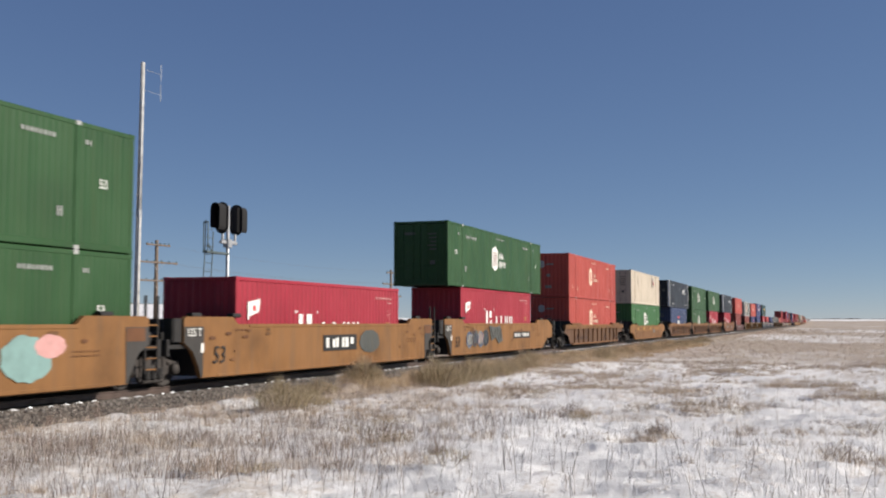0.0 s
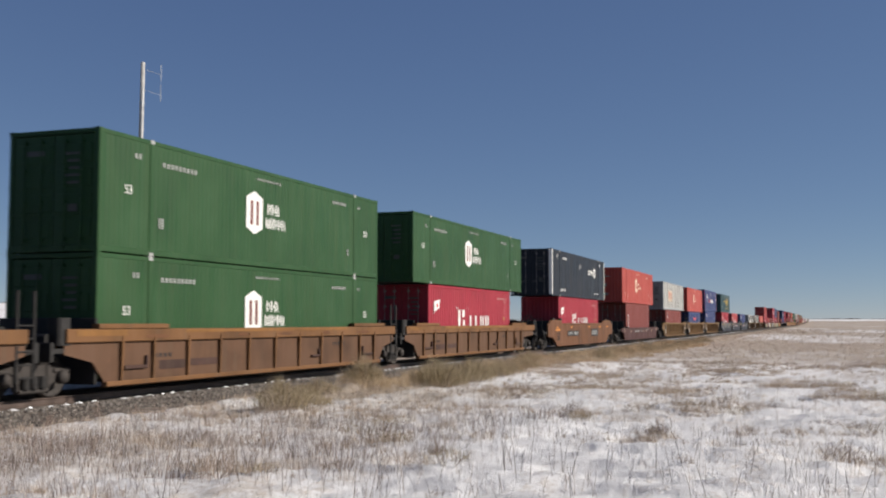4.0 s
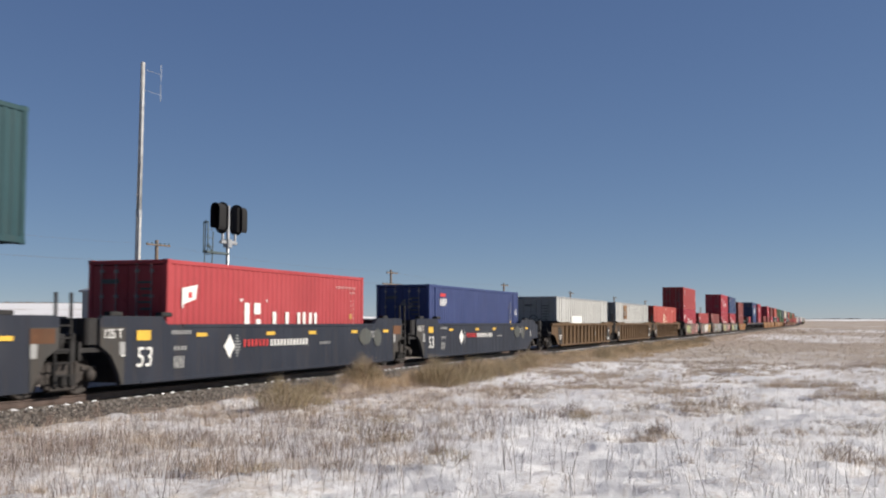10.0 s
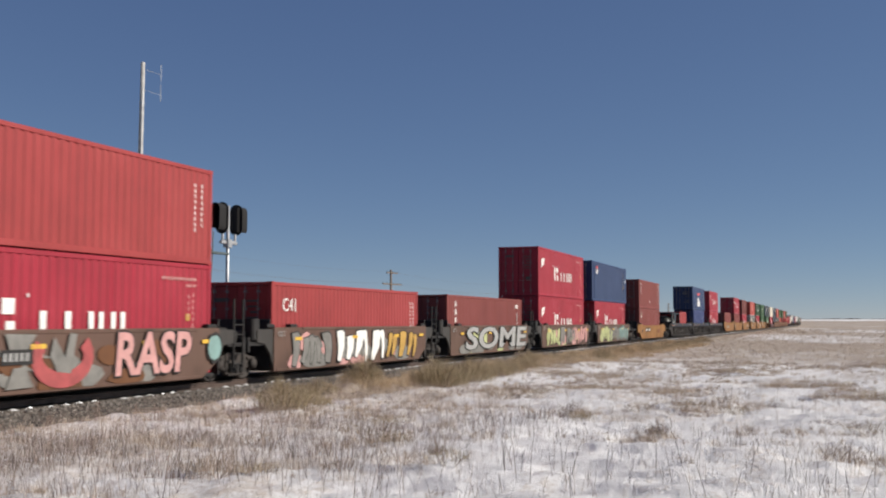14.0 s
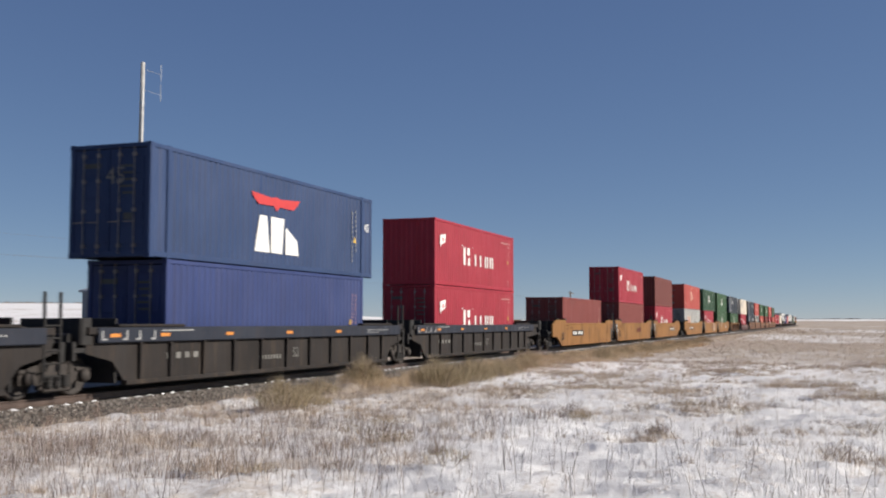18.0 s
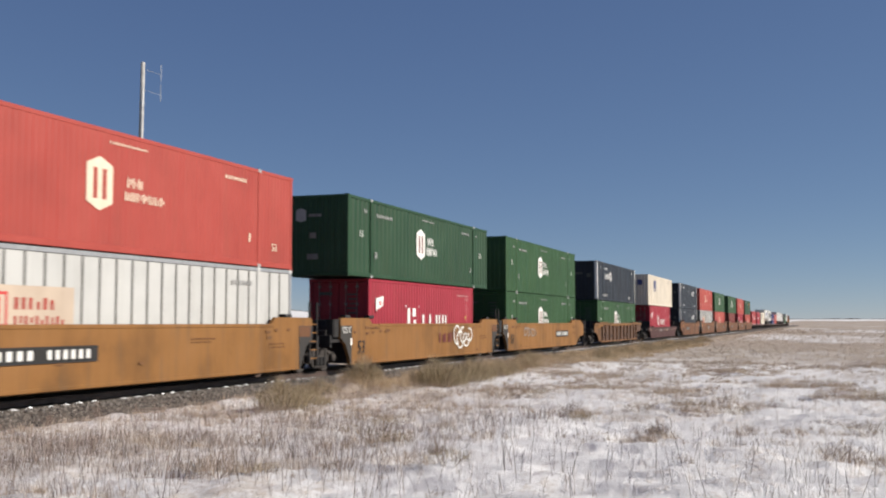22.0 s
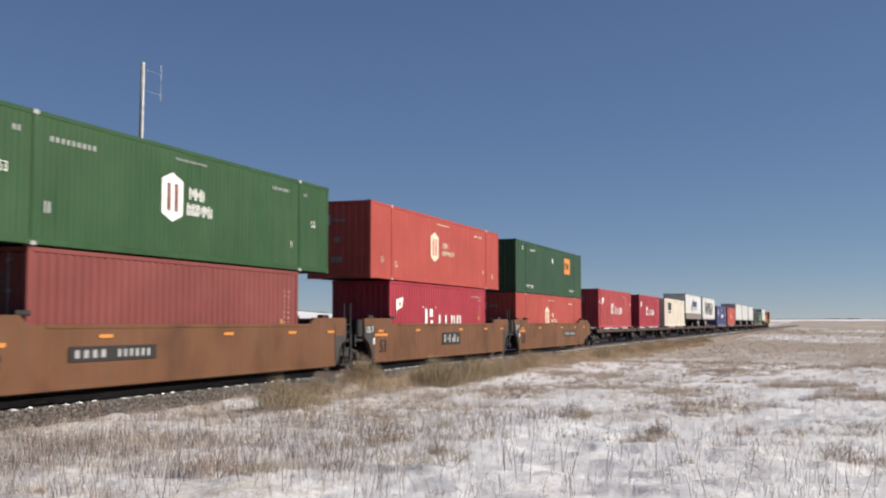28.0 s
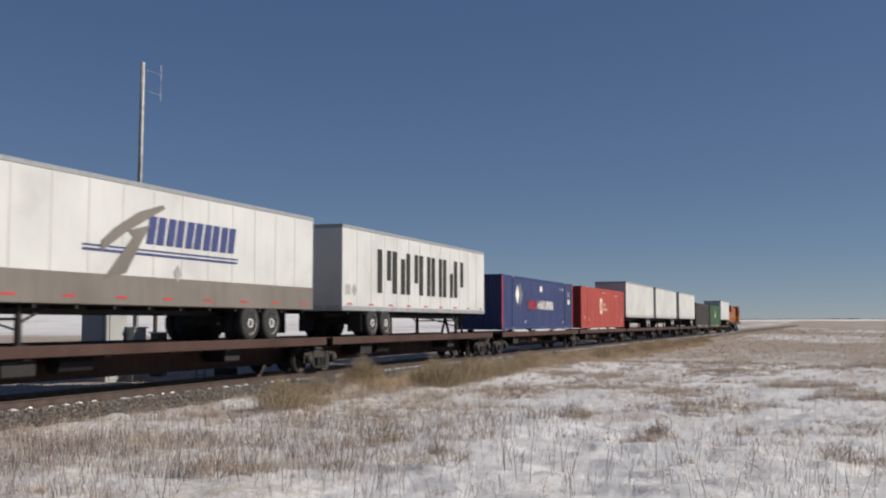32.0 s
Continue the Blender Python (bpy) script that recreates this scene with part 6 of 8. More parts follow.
def well(s, kind, mat, left, right, floor=0.37, ztop=1.6, raise_=0.2, short=False, plate=True, marks=None):
    """One well of a double-stack car. left/right: 'C' coupler, 'T' joint with its truck, 'J' joint without."""
    k = 0.79 if short else 1.0
    label = {"smooth": "smooth-sided double-stack well wagon", "ribbed": "ribbed-sided double-stack well wagon"}[kind]
    col = {YELLOW: "faded yellow", OCHRE: "dull ochre yellow", TAN: "dirty tan-yellow", TAN2: "dirty tan-yellow", RUSTY: "rust-streaked orange", REDBR: "weathered red-brown", FECBR: "maroon brown", SLATE: "slate blue-grey", GREY: "dirty dark grey", GRAF: "graffiti-covered brownish grey"}[mat]
    w = put(tagged(new("well_wagon"), col + " " + label, "railway wagon", "well wagons of the train"), s, 0.0)
    hb, ht = (8.3 if kind == "smooth" else 7.9) * k, 9.1 * k + (0.05 if short else 0)
    jx = 7.95 if short else 9.84
    cx = 9.6 if short else 11.72
    if kind == "smooth":
        zr = ztop + raise_
        q = 0.84 if plate is False else k

        def end(e, kind_):
            """Outline of one end from the bottom corner up to the step in the top edge."""
            if kind_ == "C":
                pts = [(7.6 * q, 0.2), (8.3 * q, 0.54), (8.75 * q, 0.74), (9.93 * q, 0.8), (9.93 * q, ztop - 0.1), (9.7 * q, ztop - 0.06), (9.1 * q, zr - 0.05), (8.9 * q, zr), (6.6 * q, zr), (6.35 * q, ztop)]
            else:
                pts = [(hb, 0.2), (hb + 0.12 * k, 0.5), (hb + 0.4 * k, 0.9), (ht, 1.12), (ht, zr - 0.08), (ht - 0.1, zr), (ht - 2.4 * k, zr), (ht - 2.65 * k, ztop)]
            return [(x * e, z) for x, z in pts]
        prof = end(1, right) + end(-1, left)[::-1]
        if raise_ == 0:
            prof = [(-hb, 0.2), (hb, 0.2), (hb + 0.5, 0.82), (ht + 0.6, 0.92), (ht + 0.6, ztop - 0.02), (ht + 0.5, ztop), (-ht - 0.5, ztop), (-ht - 0.6, ztop - 0.02), (-ht - 0.6, 0.92), (-hb - 0.5, 0.82)]
        if short:
            prof = [(-6.45, 0.2), (5.5, 0.2), (6.24, 0.62), (6.3, ztop - 0.02), (6.2, ztop), (-6.4, ztop), (-6.45, ztop - 0.04)]
        lo, hi = (-6.3, 5.4) if short else (-7.5 * q, 7.5 * q)
        me = cached(("sside", mat.name, ztop, raise_, short, left == "C", right == "C", plate), lambda: Geo().prism(prof, -0.06, 0.05).bev(lo, hi, -0.075, 0.05, 0.18, 0.28, 0.02).bev(-ht + 3.3 * k, ht - 2.6 * k, -0.075, 0.05, ztop - 0.1, ztop + 0.005, 0.02).mesh("side", mat))
        back = cached(("sback", mat.name, ztop, raise_, short, left == "C", right == "C", plate), lambda: Geo().prism(prof, 1.39, 1.5).mesh("side", mat))
        part("side", me, w, at=pose(0, -1.44, 0))
        part("side", back, w)
        if short:
            for e in (-1, 1):
                arch = [(-7.4, 1.08), (-6.95, 1.02), (-6.6, 0.7), (-6.46, 0.3), (-6.46, ztop - 0.05), (-7.4, ztop - 0.05)] if e < 0 else [(6.31, 0.7), (6.6, 1.02), (7.1, 1.08), (7.1, ztop - 0.05), (6.31, ztop - 0.05)]
                part("end_plate", Geo().prism(arch, -1.47, -1.4).mesh("end_plate", PANELBLK), w, "charcoal arched plate over the truck")
        if raise_ and plate:
            for e in [e for e, q in ((-1, left), (1, right)) if q != "C"]:
                edge = [(e * (hb - 0.08), 0.22), (e * hb, 0.22), (e * (hb + 0.12), 0.5), (e * (hb + 0.4), 0.9), (e * (ht - 0.01), 1.12), (e * (ht - 0.01), 1.54), (e * (hb - 0.12), 1.54)]
                pl = part("end_panel", Geo().flat(edge if e > 0 else edge[::-1], -1.512).mesh("end_panel", PANELBLK), w, "charcoal panel at the wagon's end")
                if e < 0:
                    part("load_mark", text_mesh("125 T", 0.3, INKW), pl, at=pose(-hb - 0.35, -1.52, 1.38, 90))
                    part("reflective_patch", Geo().flat(rect(-hb - 0.02, -hb + 0.1, 0.86, 1.1), -1.52).mesh("reflective_patch", INKW), pl)
                else:
                    part("rust_patch", Geo().flat(rect(hb - 0.1, ht - 0.15, 1.2, 1.52), -1.515).mesh("rust_patch", REDBR), pl)
        for x in (-ht + 0.6, -ht + 2.6 * k, ht - 1.6 * k):
            part("guide_block", cached(("guide", ztop + raise_), lambda: Geo().bev(-0.22, 0.22, -1.5, -1.3, ztop + raise_ - 0.02, ztop + raise_ + 0.1, 0.03).mesh("guide_block", GEAR)), w, at=pose(x, 0, 0))
        inset = -1.52
    else:
        deep = 0.3 if mat is RUSTY and s < 700 else 0.17
        bays = [-7.35, -6.1, -4.6, -3.07, -1.54, 0, 1.54, 3.07, 4.6, 6.1, 7.35] if mat in (GREY, RUSTY) else [-7.75 + 15.5 * i / 14 for i in range(15)]
        el, er = (10.05 if left == "C" else ht + 0.2), (10.05 if right == "C" else ht + 0.2)
        top = cached(("chord", mat.name, ztop, left == "C", right == "C"), lambda: Geo().bev(-el, er, -0.09, 0.08, ztop - deep, ztop, 0.02).mesh("top_chord", mat))
        sill = cached(("sill", mat.name), lambda: Geo().bev(-hb, hb, -0.08, 0.08, 0.18, 0.3, 0.02).mesh("bottom_sill", mat))
        webmat = mat if mat is not RUSTY else RUSTWEB if s > 700 else RUSTMID
        web = cached(("web", webmat.name, ztop, left == "C", right == "C"), lambda: Geo().prism(([(7.85, 0.28), (8.1, 0.85), (10.0, 0.95), (10.0, ztop - 0.15)] if right == "C" else [(hb, 0.28), (hb + 0.45, 0.75), (ht + 0.2, 0.95), (ht + 0.2, ztop - 0.15)]) + ([(-10.0, ztop - 0.15), (-10.0, 0.96), (-9.1, 0.83), (-8.4, 0.28)] if left == "C" else [(-ht - 0.2, ztop - 0.15), (-ht - 0.2, 0.95), (-hb - 0.45, 0.75), (-hb, 0.28)]), -0.01, 0.02).mesh("web_plate", webmat))
        if webmat is RUSTWEB:
            part("end_web", Geo().prism([(-8.35, 0.3), (-7.78, 0.3), (-7.78, 1.43), (-10.0, 1.43), (-10.0, 0.97), (-9.1, 0.84)], -1.445, -1.432).mesh("end_web", mat), w, "orange-brown end web")
            part("fresh_patch", Geo().flat(rect(-9.1, -7.9, 1.24, 1.38), -1.449).mesh("fresh_patch", YELLOW), w, "brighter yellow patch")
        rib = cached(("rib", mat.name, ztop), lambda: Geo().add([(-0.045, 0.0, 0.3), (0.045, 0.0, 0.3), (0.045, 0.0, ztop - 0.16), (-0.045, 0.0, ztop - 0.16), (-0.03, -0.07, 0.3), (0.03, -0.07, 0.3), (0.045, -0.1, ztop - 0.16), (-0.045, -0.1, ztop - 0.16)], [(0, 1, 5, 4), (1, 2, 6, 5), (2, 3, 7, 6), (3, 0, 4, 7), (4, 5, 6, 7)]).mesh("rib", mat))
        cap = cached(("cap", mat.name, ztop), lambda: Geo().bev(-1.35, 1.35, -0.11, 0.1, ztop, ztop + (0.12 if deep > 0.2 else 0.07), 0.02).mesh("cover_plate", mat))
        for sy in (-1, 1):
            m = pose(0, sy * 1.42, 0, 0, 0, 0 if sy < 0 else 180)
            part("top_chord", top, w, at=m)
            part("web_plate", web, w, at=m)
            part("bottom_sill", sill, w, at=m)
            for dz in (0.27, 0.36) if mat not in (GREY, RUSTY) else ():
                part("stiffener", cached(("stiff", mat.name, ztop, dz), lambda: Geo().bev(-hb, hb, -0.045, 0.0, ztop - dz, ztop - dz + 0.035, 0.01).mesh("stiffener", mat)), w, at=m)
            if sy < 0:
                for i, x in enumerate(bays):
                    if plate and mat in (TAN, TAN2) and (i == 0 or (i == len(bays) - 1 and right != "C")):
                        continue  # the black end panels stand in these bays
                    part("rib", rib, w, at=pose(x, -1.43, 0))
                for x in (-6.9, 6.9):
                    part("cover_plate", cap, w, at=pose(x, -1.42, 0))
        inset = -1.436
        if plate:
            pl = part("end_panel", Geo().flat([(-hb - 0.4, 0.8), (-hb - 0.02, 0.32), (-hb + 0.55, 0.32), (-hb + 0.55, 1.38), (-hb - 0.4, 1.38)], -1.437).mesh("end_panel", INKK), w, "black panel at the wagon's end") if mat in (TAN, TAN2) else None
            if pl:
                part("load_mark", text_mesh("125T", 0.36, INKW, 0, 0.004), pl, at=pose(-hb + 0.1, -1.445, 0.72, 90))
    fl = Geo().bev(-hb + 0.3, hb - 0.3, -1.37, 1.37, floor - 0.1, floor - 0.001, 0.02)
    part("floor", fl.mesh("floor", GEAR), w)
    for side, e in ((-1, left), (1, right)):
        joint = e != "C"
        end_gear(w, mat if not (mat is GRAF) else GEAR, side, jx if joint else cx, ht, joint)
        if e == "C":
            truck(w, side * (ht + 0.2))
        elif e == "T":
            truck(w, side * jx)
    if marks:
        marks(w, inset)
    return w


def painted(w, name, polys, mat, y, label=""):
    if name in ("word_mark", "block_mark"):
        for p in polys:
            ob = part("sign_bar", Geo().flat(p, y - 0.004).mesh("sign_bar", mat), w)
        return ob
    g = Geo()
    for p in polys:
        g.flat(p, y - 0.004)
    ob = part(name, g.mesh(name, mat), w, label)
    return tagged(ob, kind="stuff") if name in ("stencil", "plate_mark", "chord_marks", "red_word_mark", "white_word_mark") else ob


def m_yellow(dark=True, boxed=True, seed=0, plate=-3.1):
    """Number, stencils, scrapes and a reporting plate round x = plate, or a red block mark there."""
    def f(w, y):
        ink = INKK if dark else INKW
        part("number", text_mesh("53", 0.66, ink, 0.15), w, at=pose(-7.45, y - 0.008, 0.76, 90))
        rnd = random.Random(seed)
        if plate is not None and boxed:
            painted(w, "plate", [rect(plate - 1.65, plate + 1.65, 0.78, 1.14)], INKK, y, "black reporting plate")
            painted(w, "plate_mark", small(plate - 1.5, plate - 0.3, 0.86, 1.06, 4) + small(plate, plate + 1.5, 0.86, 1.06, 6), INKW, y - 0.004, "white bars")
        elif plate is not None:
            painted(w, "word_mark", blocks(plate - 1.0, plate + 1.0, 0.8, 1.2, 3, 0.12, 31), DBROWN, y, "faded red block mark")
        painted(w, "stencil", small(-6.6, -5.7, 1.42, 1.47, 5) + small(2.2, 3.4, 1.2, 1.24, 8) + small(2.2, 3.2, 1.12, 1.15, 7) + small(6.3, 7.3, 1.0, 1.03, 7) + small(6.3, 7.3, 0.9, 0.93, 7), REDBR, y)
        for k in range(13):
            a = rnd.choice((rnd.uniform(-7.4, -4.6), rnd.uniform(5.2, 7.9), rnd.uniform(-8.0, 7.9)))
            v = rnd.uniform(1.2, 1.46) if rnd.random() < 0.7 else rnd.uniform(0.3, 1.2)
            q = rnd.uniform(0.06, 0.18)
            painted(w, "rust_scrape", [[(a + dx * q, v + dz) for dx, dz in ((-1, -0.03), (rnd.uniform(0, 1), -0.05), (1, -0.02), (1, 0.03), (rnd.uniform(-1, 0.5), 0.05), (-1, 0.03))]], (RUSTY, REDBR, RUSTY)[k % 3], y + 0.0025 - 0.00007 * k)
    return f


def cloud(cx, cz, rx, rz, seed):
    rnd = random.Random(seed)
    return [(cx + rx * math.cos(t) * rnd.uniform(0.9, 1.05), cz + rz * math.sin(t) * rnd.uniform(0.9, 1.05)) for t in np.linspace(0, 6.1, 26)]


def m_worn(w, y):
    """Ochre well with a paler, flaked upper band."""
    m_yellow(True, False, 4, None)(w, y)
    painted(w, "brown_band", [rect(-7.4, 7.3, 0.3, 0.9)], RUSTY, y + 0.003, "browner lower half of the side")
    painted(w, "spray_patch", [cloud(2.8, 0.84, 0.55, 0.2, 69)], TANKGREY, y - 0.004, "hazy grey sprayed patch")
    painted(w, "pale_band", [rect(-7.8, 7.6, 0.95, 1.22)], YELLOW, y + 0.003, "paler yellow band under the chord")
    rnd = random.Random(14)
    for k in range(9):
        u = -7.4 + k * 1.15 + rnd.uniform(-0.3, 0.3)
        painted(w, "flaked_patch", [cloud(u, 1.09, rnd.uniform(0.25, 0.5), rnd.uniform(0.07, 0.13), 70 + k)], (RUSTY, INKM, RUSTMID)[k % 3], y - 0.001 - 0.0003 * k, "flaked rusty patch" if k % 3 != 1 else "bright yellow flake")


def m_ochre(n):
    """The three ochre wells at the head: stencils, plates and sprayed patches."""
    def f(w, y):
        m_yellow(True, False, 20 + n, None)(w, y)
        if n == 0:
            painted(w, "spray_patch", [cloud(4.9, 0.9, 0.8, 0.5, 1)], INKC, y - 0.002, "pale blue sprayed patch")
            painted(w, "spray_patch", [cloud(5.6, 1.15, 0.5, 0.25, 2)], INKP, y - 0.004, "mauve sprayed patch")
        elif n == 1:
            painted(w, "plate", [rect(-1.1, 1.5, 0.72, 1.24)], INKK, y, "black emblem plate")
            painted(w, "plate_mark", blocks(-0.9, 1.3, 0.82, 1.14, 3, 0.12, 31), INKW, y - 0.004, "white block mark")
            painted(w, "spray_patch", [cloud(2.65, 0.98, 0.9, 0.42, 3)], TANKGREY, y - 0.002, "grey sprayed patch")
        else:
            painted(w, "plate", [rect(1.6, 4.85, 0.82, 1.16)], INKK, y, "black reporting plate")
            painted(w, "plate_mark", small(1.8, 3.0, 0.9, 1.08, 4) + small(3.3, 4.65, 0.9, 1.08, 6), INKW, y - 0.004, "white bars")
            for k in range(4):
                cx = -5.75 + k * 0.82
                painted(w, "spray_patch", [cloud(cx, 0.86 + 0.06 * (k % 2), 0.5, 0.4, 5 + k)], (INKD, TANKGREY, INKD, TANKGREY)[k], y - 0.002 - 0.001 * k, "hazy purple-grey sprayed bubble")
                painted(w, "sprayed_loop", [ribbon(arc(cx, 0.86 + 0.06 * (k % 2), 0.4, 0.31, 30 + 60 * k, 320 + 60 * k, 18), 0.07)], (SBLUE, FECBR, SBLUE, SLATE)[k], y - 0.007 - 0.001 * k, "blue-violet sprayed line")
                painted(w, "sprayed_loop", [ribbon([(cx - 0.25, 0.7), (cx, 1.12), (cx + 0.2, 0.68), (cx + 0.34, 1.1)], 0.06)], (INKG, SBLUE, INKP, SBLUE)[k], y - 0.012 - 0.001 * k, "thin sprayed zigzag")
            painted(w, "spray_patch", [[(-2.75, 1.5), (-2.4, 0.75), (-1.7, 0.92), (-1.2, 0.6), (-0.45, 0.72), (-0.85, 1.5), (-1.8, 1.42)]], TANKGREY, y - 0.016, "dark grey sprayed block")
            for k, p in enumerate((((-2.5, 1.4), (-2.1, 0.9), (-1.75, 1.35)), ((-1.75, 0.98), (-1.45, 1.4), (-1.15, 0.75)), ((-1.05, 1.38), (-0.8, 0.8), (-0.7, 1.3)))):
                painted(w, "sprayed_loop", [ribbon(p, 0.07)], INKK, y - 0.02 - 0.001 * k, "black sprayed line")
    return f


def arc(cx, cz, rx, rz, a0, a1, n=12):
    return [(cx + rx * math.cos(radians(a)), cz + rz * math.sin(radians(a))) for a in np.linspace(a0, a1, n)]


def m_tagged(base, n):
    """A yellow well with white sprayed loops over its marks."""
    def f(w, y):
        base(w, y)
        if n == 0:
            lines = [arc(2.9 + 0.42 * i, 1.0 + 0.1 * (-1) ** i, 0.42, 0.4 - 0.03 * i, 40 * i, 40 * i + 300, 18) for i in range(5)]
        else:
            lines = [arc(-4.9, 1.15, 0.25, 0.2, 40, 330), arc(-4.4, 1.1, 0.2, 0.28, -60, 200), [(-4.1, 0.9), (-3.95, 1.35), (-3.7, 0.95)], arc(-3.4, 1.1, 0.22, 0.2, 20, 320), [(-3.1, 0.85), (-3.0, 1.3), (-2.7, 0.9), (-2.55, 1.25)]]
        for k, p in enumerate(lines):
            painted(w, "sprayed_loop", [ribbon(p, 0.08 if n == 0 else 0.06)], INKW if n == 0 else INKG, y - 0.006 - 0.001 * k, "white sprayed line")
    return f


def m_slate(n):
    def f(w, y):
        part("number", text_mesh("53", 0.68, INKW, 0.1), w, at=pose(-7.45, y - 0.008, 0.8, 90))
        painted(w, "reflector", [rect(-7.75, -7.2, 1.22, 1.46)] + [rect(a, a + 0.5, 1.28, 1.38) for a in (-5.2, -1.5, 1.2, 4.4, 7.2)], INKY, y, "yellow reflectors")
        painted(w, "stencil", small(-6.3, -5.4, 1.35, 1.45, 6) + small(-6.2, -5.6, 0.95, 1.05, 4) + small(-6.2, -5.7, 0.5, 0.8, 4) + small(2.0, 2.8, 0.95, 1.03, 5) + small(5.6, 6.6, 1.1, 1.35, 6) + [rect(-8.4, -8.2, 0.9, 1.2), rect(8.2, 8.4, 0.9, 1.2)], INKG, y)
        if n == 0:
            for word, u in (("RUMP", -2.82), ("RUSH", 2.55)):
                part("lettering", text_mesh(word, 1.12, INKD, 0.0, 0.045, 1.36), w, "grey-beige sprayed capital letters", at=pose(u, y - 0.006, 1.16, 90))
        else:
            painted(w, "diamond_emblem", [[(-3.85, 1.0), (-3.55, 1.33), (-3.3, 1.0), (-3.55, 0.67)]], INKW, y, "white diamond emblem")
            for z in np.arange(-0.28, 0.3, 0.08):
                painted(w, "emblem_stripe", [rect(-3.35 + abs(z) * 0.5, -2.95 - abs(z) * 0.6, 0.99 + z, 1.02 + z)], INKG, y)
            painted(w, "spray_patch", [cloud(5.6, 1.15, 0.55, 0.3, 61), cloud(6.7, 1.1, 0.35, 0.32, 62)], TANKGREY, y - 0.001, "dim grey sprayed loops")
            painted(w, "red_word_mark", small(-2.8, -1.3, 0.97, 1.17, 7), INKR, y, "red block word mark")
            painted(w, "white_word_mark", small(-1.25, 1.2, 0.96, 1.15, 12), INKW, y, "white block word mark")
    return f


def m_grey(w, y):
    part("chord_plate", cached("chord_plate", lambda: Geo().bev(-9.0, 9.0, -1.545, -1.44, 1.18, 1.53, 0.02).mesh("chord_plate", SLATE)), w, "slate-grey deep top chord plate")
    painted(w, "reflector", [rect(a, a + 0.38, 1.31, 1.39) for a in (-8.6, -6.63, -3.6, -0.13, 3.35)], INKO, -1.55, "orange-yellow reflectors")
    painted(w, "stencil", small(-6.2, -4.6, 0.75, 0.9, 4) + small(-1.6, -0.2, 0.58, 0.7, 8), INKD, y)
    part("number", text_mesh("53", 0.42, INKD, 0.06), w, at=pose(0.65, y - 0.008, 0.72, 90))
    painted(w, "chord_marks", [rect(a, a + 0.06, 1.24, 1.46) for a in (-8.9, -8.0, -7.5, -6.9)] + [rect(a, a + 0.2, 1.24, 1.28) for a in (-8.9, -8.14, -7.64, -7.04)] + small(5.9, 7.9, 1.36, 1.4, 14) + small(5.9, 7.0, 1.28, 1.31, 9) + [rect(-6.6, -5.2, 1.44, 1.47)], INKG, -1.55)


def m_tan(seed):
    def f(w, y):
        part("number", text_mesh("53", 0.5, GEAR), w, at=pose(6.09, y - 0.008, 0.82, 90))
        painted(w, "pale_patch", [rect(2.35, 2.85, 0.7, 1.1)], ROADDIRT, y, "pale repainted patch")
        painted(w, "stencil", small(5.1, 5.7, 0.8, 0.84, 5) + small(5.1, 5.6, 0.7, 0.73, 5) + small(-5.2, -4.3, 0.8, 0.86, 5), GEAR, y)
        if seed not in (3, 6):
            painted(w, "end_plate", [rect(6.72, 8.05, 0.33, 1.3)], INKK, y, "black panel with white lines at the wagon's end")
            painted(w, "plate_mark", [rect(6.85, 7.0, 1.0, 1.12), rect(7.7, 7.9, 0.95, 1.1), rect(6.85, 7.95, 0.52, 0.55), rect(6.9, 7.9, 0.42, 0.45)], INKW, y - 0.004)
    return f


def m_rusty(w, y):
    painted(w, "stencil", small(-6.0, -5.2, 0.8, 0.9, 4) + small(4.0, 5.0, 0.9, 1.0, 5), INKK, y)
    painted(w, "fresh_chord", [rect(-9.0, -7.2, 1.34, 1.48), rect(-4.8, 5.0, 1.4, 1.48)], YELLOW, -1.513, "brighter yellow paint on the chord")
    for k, (a, b, lo, hi) in enumerate(((-7.25, -6.35, 0.56, 0.64), (-6.42, -6.34, 0.64, 0.86), (2.4, 2.95, 0.56, 0.62), (2.88, 2.95, 0.62, 0.8), (6.35, 7.2, 0.5, 0.57), (6.35, 6.42, 0.57, 0.82))):
        part("bracket", Geo().bev(a, b, y - 0.07, y + 0.003, lo, hi, 0.008).mesh("bracket", SPINE), w, "dark rusty angle bracket")
    painted(w, "stencil_panel", [rect(-5.8, -4.68, 0.5, 0.72), rect(-4.52, -3.15, 0.54, 0.72)], SPINE, y, "dark stencil panels")
    painted(w, "rust_streak", [cloud(u, 1.32, d, 0.05, 90 + i) for i, (u, d) in enumerate(((-6.0, 0.5), (-1.9, 0.3), (0.6, 0.45), (3.4, 0.25), (6.3, 0.6)))], REDBR, -1.514, "rust streaks on the chord")


